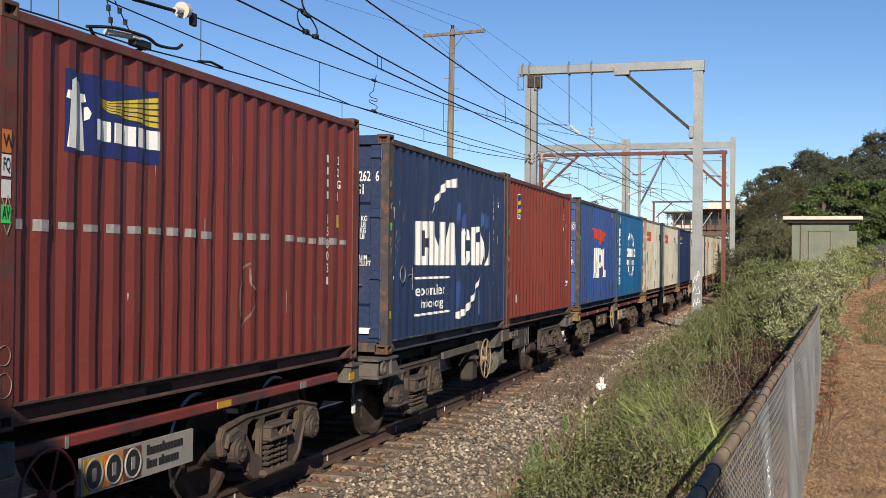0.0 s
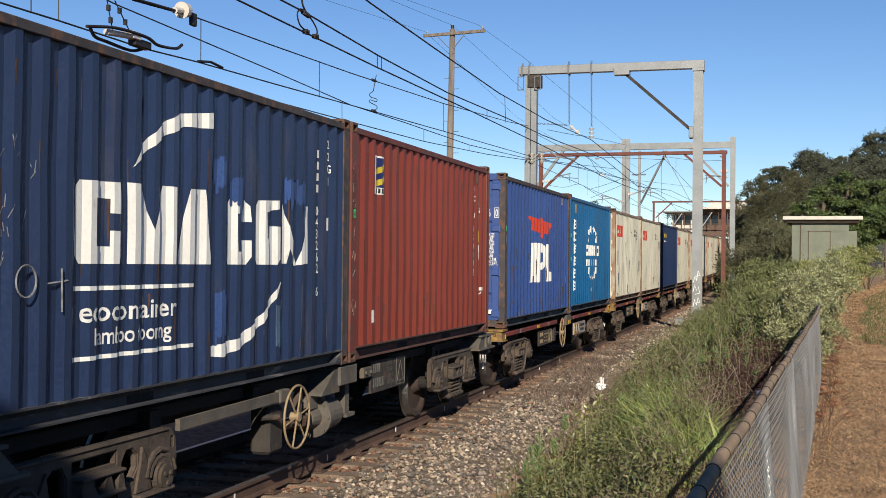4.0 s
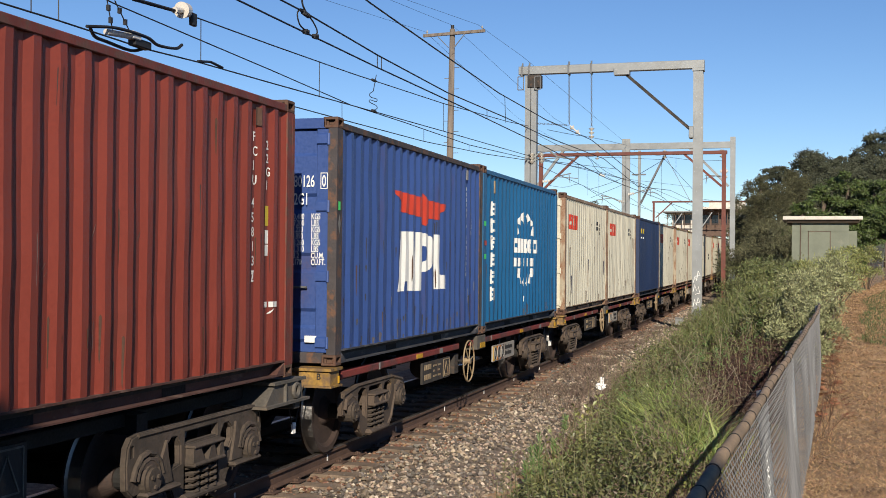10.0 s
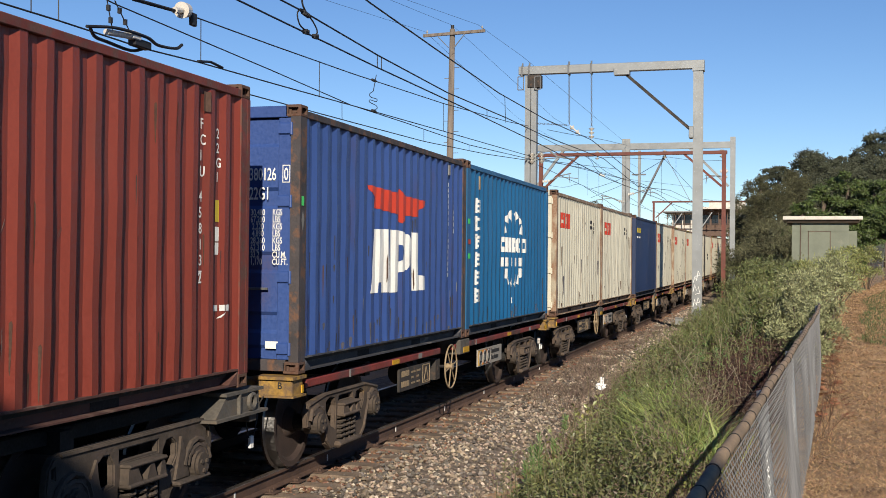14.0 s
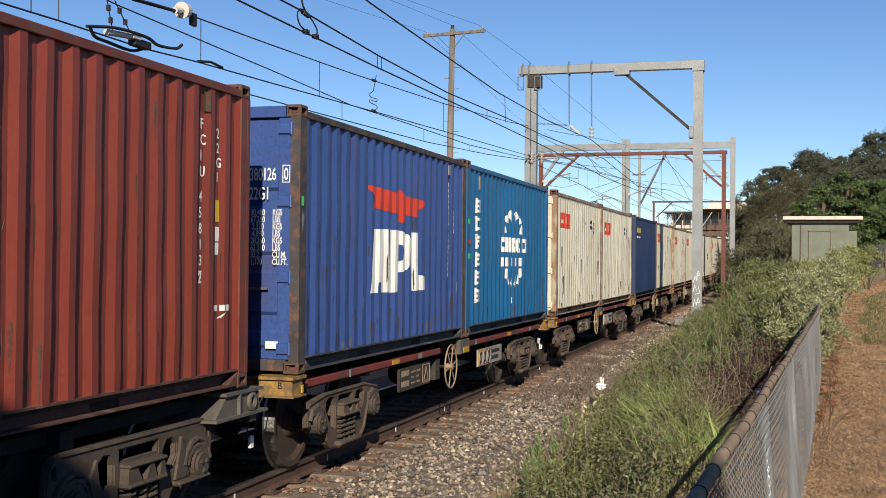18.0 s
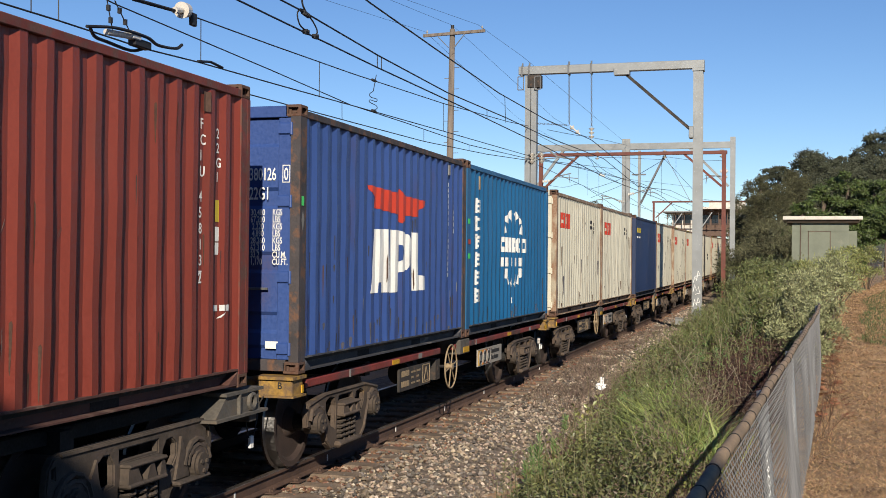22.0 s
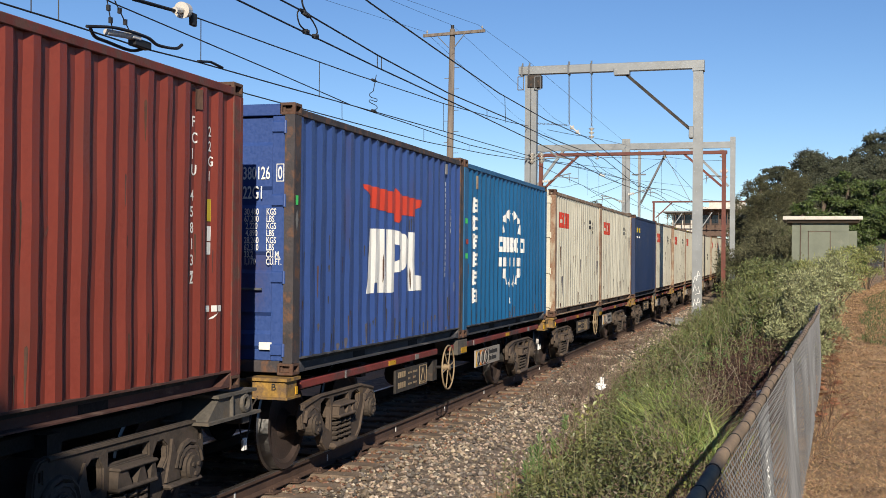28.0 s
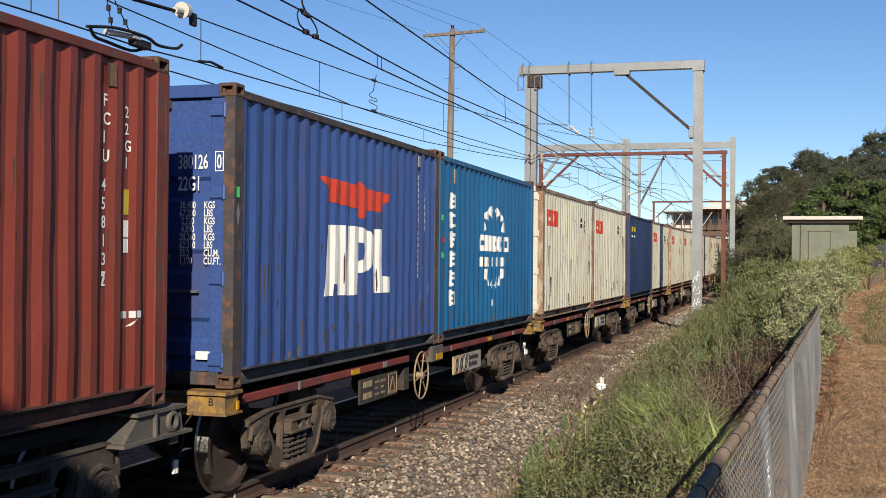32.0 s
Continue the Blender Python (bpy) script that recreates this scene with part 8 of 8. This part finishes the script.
def tree(x, y, top, wide, low, kind, count, label, lobes=26):
    """A tapered, forking trunk and a crown of separate leafy clumps."""
    leaf, ratio, jitter, droop, wisps, flat, m = {
        "oak": (0.17, 0.15, 0.6, 0.5, 0.30, 0.9, "leaf_olive"), "gum": (0.17, 0.42, 0.55, 0.3, 0.12, 0.75, "leaf_grey"),
        "cypress": (0.17, 0.45, 0.5, 0.0, 0.10, 0.95, "leaf_grey"), "pine": (0.20, 0.2, 0.5, -0.2, 0.12, 0.38, "leaf_grey"), "broad": (0.135, 0.48, 0.45, 0.5, 0.06, 0.7, "leaf_tree")}[kind]
    count = int(count * {"oak": 2.0, "gum": 2.0, "cypress": 2.5, "pine": 1.4, "broad": 2.4}[kind])
    z = float(ground_z(x, y))
    high = top - z
    t = empty("tree", pose(x, y, z))
    tagged(t, label, "tree", "trees beside the railway")
    bend_ = RNG.uniform(-0.03, 0.03) * high
    bm = tube(B(), [(0, 0, -0.3), (bend_, 0, high * 0.25), (-bend_, 0.1, high * 0.5), (bend_ * 0.5, 0, high * 0.85)], 0.15, 8)
    for v in bm.verts:
        k = 1.25 - 0.95 * max(v.co.z, 0) / high
        v.co.x *= k
        v.co.y *= k
    part("trunk", bm, M["bark"], t, "grey-brown trunk", True)
    centres, spread = [], []
    for i in range(lobes):
        u = (i + RNG.random()) / lobes
        q = wide * (RNG.uniform(0.28, 0.5) if kind in ("gum", "cypress") else RNG.uniform(0.20, 0.42)) * (1 - 0.25 * u)
        h = low + (high - low - q * flat) * u
        a = i * 2.4 + RNG.uniform(-0.5, 0.5)
        shape = math.sqrt(max(0.03, 1 - (1.35 * u - 0.45) ** 2)) if kind != "oak" else 0.25 + 0.75 * (1 - u) ** 0.7
        r = max(wide * shape * RNG.uniform(0.55, 1.05) - q * 0.5, 0)
        centres.append((r * math.cos(a), r * math.sin(a), h))
        spread.append((q * 1.1, q * 1.1, q * flat * RNG.uniform(0.8, 1.15)))
        if i % 3 == 0:
            bm = tube(B(), [(0, 0, max(h - wide * 0.6, low * 0.5)), (r * 0.5 * math.cos(a), r * 0.5 * math.sin(a), h - 0.15 * wide), (r * math.cos(a), r * math.sin(a), h)], 0.04, 5)
            part("limb", bm, M["bark"], t)
    V, F = clumps(centres, spread, count // lobes, leaf, ratio, jitter, droop, wisps)
    raw("crown", V, F, M[m], t)


FAR = "small distant grey-green tree beyond the station"
for row in ((-22.7, 172, 12.4, 2.2, 5.0, "gum", 1500, FAR, 10), (-10.2, 168, 10.6, 2.6, 0.8, "gum", 2200, FAR, 14), (-5.5, 165, 11.2, 3.4, 0.8, "gum", 2600, FAR, 14), (-0.5, 160, 9.6, 3.6, 0.8, "gum", 2600, FAR, 14)):
    tree(*row)
OAK = "olive-brown she-oak with wispy drooping foliage"
for x_, y_, top_, w_, n_ in ((2.2, 80, 7.6, 0.95, 2600), (3.0, 80, 8.7, 1.05, 4200), (3.9, 79, 9.1, 1.2, 6000), (6.1, 78, 9.2, 1.5, 8000), (2.7, 70, 5.6, 1.2, 5000), (3.9, 68, 6.9, 1.5, 8000), (5.2, 67, 7.4, 1.6, 9000), (6.6, 68, 8.0, 1.7, 9000), (4.6, 60, 4.9, 1.5, 7000), (6.2, 60, 5.3, 1.5, 7000)):
    tree(x_, y_, top_, w_, 0.5, "oak", n_, OAK, 30)
tree(5.15, 82, 9.75, 1.35, 6.6, "pine", 3600, "flat-topped pine with open gaps under its crown", 12)
tree(4.5, 84, 8.9, 1.1, 4.5, "gum", 3000, "thin gum tree with sky showing through it", 10)
tree(7.5, 80, 10.8, 2.1, 1.5, "cypress", 15000, "tall dome-shaped grey-green tree", 34)
for x_, y_, top_, w_, n_ in ((9.3, 82, 10.6, 1.3, 7000), (8.7, 78, 9.9, 1.5, 7000), (10.1, 77, 10.1, 1.5, 7000), (10.5, 80, 10.6, 1.1, 6000), (11.6, 78, 11.9, 1.7, 9000), (13.3, 78, 12.4, 2.2, 11000), (15.6, 78, 11.8, 2.4, 9000), (18.5, 79, 12.2, 2.8, 8000), (9.2, 71, 8.9, 2.0, 10000), (11.6, 70, 9.2, 2.1, 10000), (14.0, 70, 9.0, 2.2, 9000), (16.6, 70, 9.4, 2.3, 8000)):
    tree(x_, y_, top_, w_, 1.0, "gum", n_, "tall grey-green gum tree", 30)
for x_, y_, top_, w_, n_ in ((6.5, 50, 5.4, 1.0, 5000), (7.5, 51, 6.2, 1.2, 6500), (8.7, 52, 7.0, 1.4, 8500), (9.9, 51, 6.5, 1.3, 7000), (11.1, 52, 6.4, 1.4, 7500), (12.6, 52, 6.6, 1.6, 7000), (8.3, 48, 4.6, 1.2, 5000), (10.2, 48, 5.0, 1.4, 6000)):
    tree(x_, y_, top_, w_, 0.3, "broad", n_, "broad-leaved bright green tree behind the hut", 24)
V_, F_ = clumps([(11.0, 60, 5.9), (11.15, 60, 5.5)], [(0.3, 0.3, 0.3)] * 2, 160, 0.16)
tagged(raw("blossom", V_, F_, M["bloom"]), "small patch of purple jacaranda blossom", "blossom", kind="stuff")


# ---- unseen masses added to close the place and shape its light ----
# Assumed bridge behind the camera; its parapet is shaped to throw the near shade.
def overbridge():
    b = empty("unseen_shade_bridge", pose(0, -17, 0))
    tagged(b, "unseen plain concrete bridge added to cast shade over the railway", "bridge", kind="structure")
    part("deck", box(B(), -16, 22, -9, 0, 5.5, 6.1), M["hut_wall"], b)
    for y in (0, -9):
        top = [(22, 6.68), (11.4, 6.68), (9, 6.89), (6, 7.75), (3.6, 8.2), (-16, 8.2)]
        bm = plate(B(), [(-16, 5.6), (22, 5.6)] + top, y - 0.25, y)
        bm.transform(Matrix(((0, 1, 0, 0), (1, 0, 0, 0), (0, 0, 1, 0), (0, 0, 0, 1))))
        bmesh.ops.recalc_face_normals(bm, faces=bm.faces[:])
        part("parapet", bm, M["hut_wall"], b)
    part("abutment", box(B(), 9, 22, -9, -0.3, -0.5, 5.5), M["hut_wall"], b)
    part("abutment", box(B(), -16, -6.5, -9, -0.3, -0.5, 5.5), M["hut_wall"], b)


overbridge()


# Added bank, hidden by the train, that keeps low sky light from under it.
def unseen_shade_bank():
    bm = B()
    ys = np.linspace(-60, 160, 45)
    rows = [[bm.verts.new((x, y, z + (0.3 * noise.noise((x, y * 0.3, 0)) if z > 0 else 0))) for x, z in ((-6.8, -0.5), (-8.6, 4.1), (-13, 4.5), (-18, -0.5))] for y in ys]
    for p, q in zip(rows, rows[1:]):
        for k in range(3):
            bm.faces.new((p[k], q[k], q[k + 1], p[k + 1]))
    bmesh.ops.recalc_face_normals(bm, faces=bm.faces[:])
    tagged(link("embankment", bm, M["soil"]), "unseen brown earth bank added to block low sky light under the wagons", "embankment", kind="structure")


unseen_shade_bank()


# ---- small things on the ground ----
def rag():
    bm = B()
    # a slumped belly of film with three crumpled peaks
    for c, q in (((0, 0, 0.03), (0.12, 0.09, 0.085)), ((-0.06, 0.01, 0.07), (0.06, 0.05, 0.05)), ((0.03, 0, 0.14), (0.05, 0.03, 0.075)), ((0.005, 0.01, 0.23), (0.024, 0.016, 0.05)), ((0.065, -0.01, 0.22), (0.02, 0.016, 0.05))):
        for v in bmesh.ops.create_icosphere(bm, subdivisions=3, radius=1.0)["verts"]:
            n = v.co.copy()
            k = 1 + 0.45 * noise.noise(n * 2.1 + Vector(c) * 40) + 0.3 * noise.noise(n * 5.3)
            v.co = Vector(c) * 0.66 + Vector((n.x * q[0], n.y * q[1], n.z * q[2])) * k * 0.66
    ob = link("plastic_bag", bm, M["bag"])
    ob.matrix_basis = pose(2.70, 9.4, float(ground_z(2.70, 9.4)) + 0.38)
    tagged(ob, "crumpled white plastic bag caught in the weeds by the ballast", "plastic bag")


rag()


def track_box():
    b = empty("junction_box", pose(1.95, 33.5, track_z(33.5) - 0.2))
    tagged(b, "small pale grey metal junction box beside the rails", "junction box")
    part("body", box(B(), -0.14, 0.14, -0.12, 0.12, 0, 0.26, 0.01), M["galv"], b)
    part("lid", box(B(), -0.16, 0.16, -0.14, 0.14, 0.26, 0.285, 0.005), M["galv"], b)


track_box()


# ---- how the train moves ----
WAY = [(0, 15.90), (0.5, 14.98), (1, 14.04), (1.5, 13.10), (2, 12.17), (2.5, 11.25), (3, 10.33), (3.5, 9.42), (4, 8.55), (4.5, 7.72), (5, 6.92), (5.5, 6.15), (6, 5.42), (6.5, 4.72),
       (7, 4.05), (7.5, 3.42), (8, 2.83), (8.5, 2.28), (9, 1.78), (9.5, 1.34), (10, 0.96), (10.5, 0.66), (11, 0.42), (11.5, 0.23), (12, 0.09), (12.5, 0.02), (13, 0.0),
       (26.4, 0.0), (27, -0.03), (27.5, -0.075), (28, -0.14), (28.5, -0.21), (29, -0.30), (29.5, -0.41), (30, -0.55), (30.5, -0.72), (31, -0.92), (31.5, -1.14), (32, -1.385)]


def along(t):
    """How far the train still is from where it stands at rest, at t seconds."""
    ts, ss = [r[0] for r in WAY], [r[1] for r in WAY]
    i = min(max(np.searchsorted(ts, t, "right") - 1, 0), len(ts) - 2)
    h = ts[i + 1] - ts[i]
    u = (t - ts[i]) / h
    if ss[i] == ss[i + 1]:
        return ss[i]
    m0 = (ss[i + 1] - ss[max(i - 1, 0)]) / (ts[i + 1] - ts[max(i - 1, 0)]) * h
    j = min(i + 2, len(ts) - 1)
    m1 = (ss[j] - ss[i]) / (ts[j] - ts[i]) * h
    if ts[i] == 26.4:
        m0 = 0
    if ts[i + 1] == 13:
        m1 = 0
    return (2 * u ** 3 - 3 * u ** 2 + 1) * ss[i] + (u ** 3 - 2 * u ** 2 + u) * m0 + (3 * u ** 2 - 2 * u ** 3) * ss[i + 1] + (u ** 3 - u ** 2) * m1


def motions():
    times = [0.25 * i for i in range(53)] + [26.4] + [26.5 + 0.25 * i for i in range(23)]
    for ob, y0, lift in MOVERS:
        span = LEN if lift else 12.19
        rows = []
        for t in times:
            a = y0 + along(t)
            z0, z1 = track_z(a), track_z(a + span)
            rows.append((t, pose(0, a, lift + z0, math.degrees(math.atan2(z1 - z0, span)))))
        walk(ob, rows)
    for ob, x, d in WHEELS:
        walk(ob, [(t, pose(x, d, 0.46, math.degrees((15.9 - along(t)) / 0.46))) for t in times])


motions()
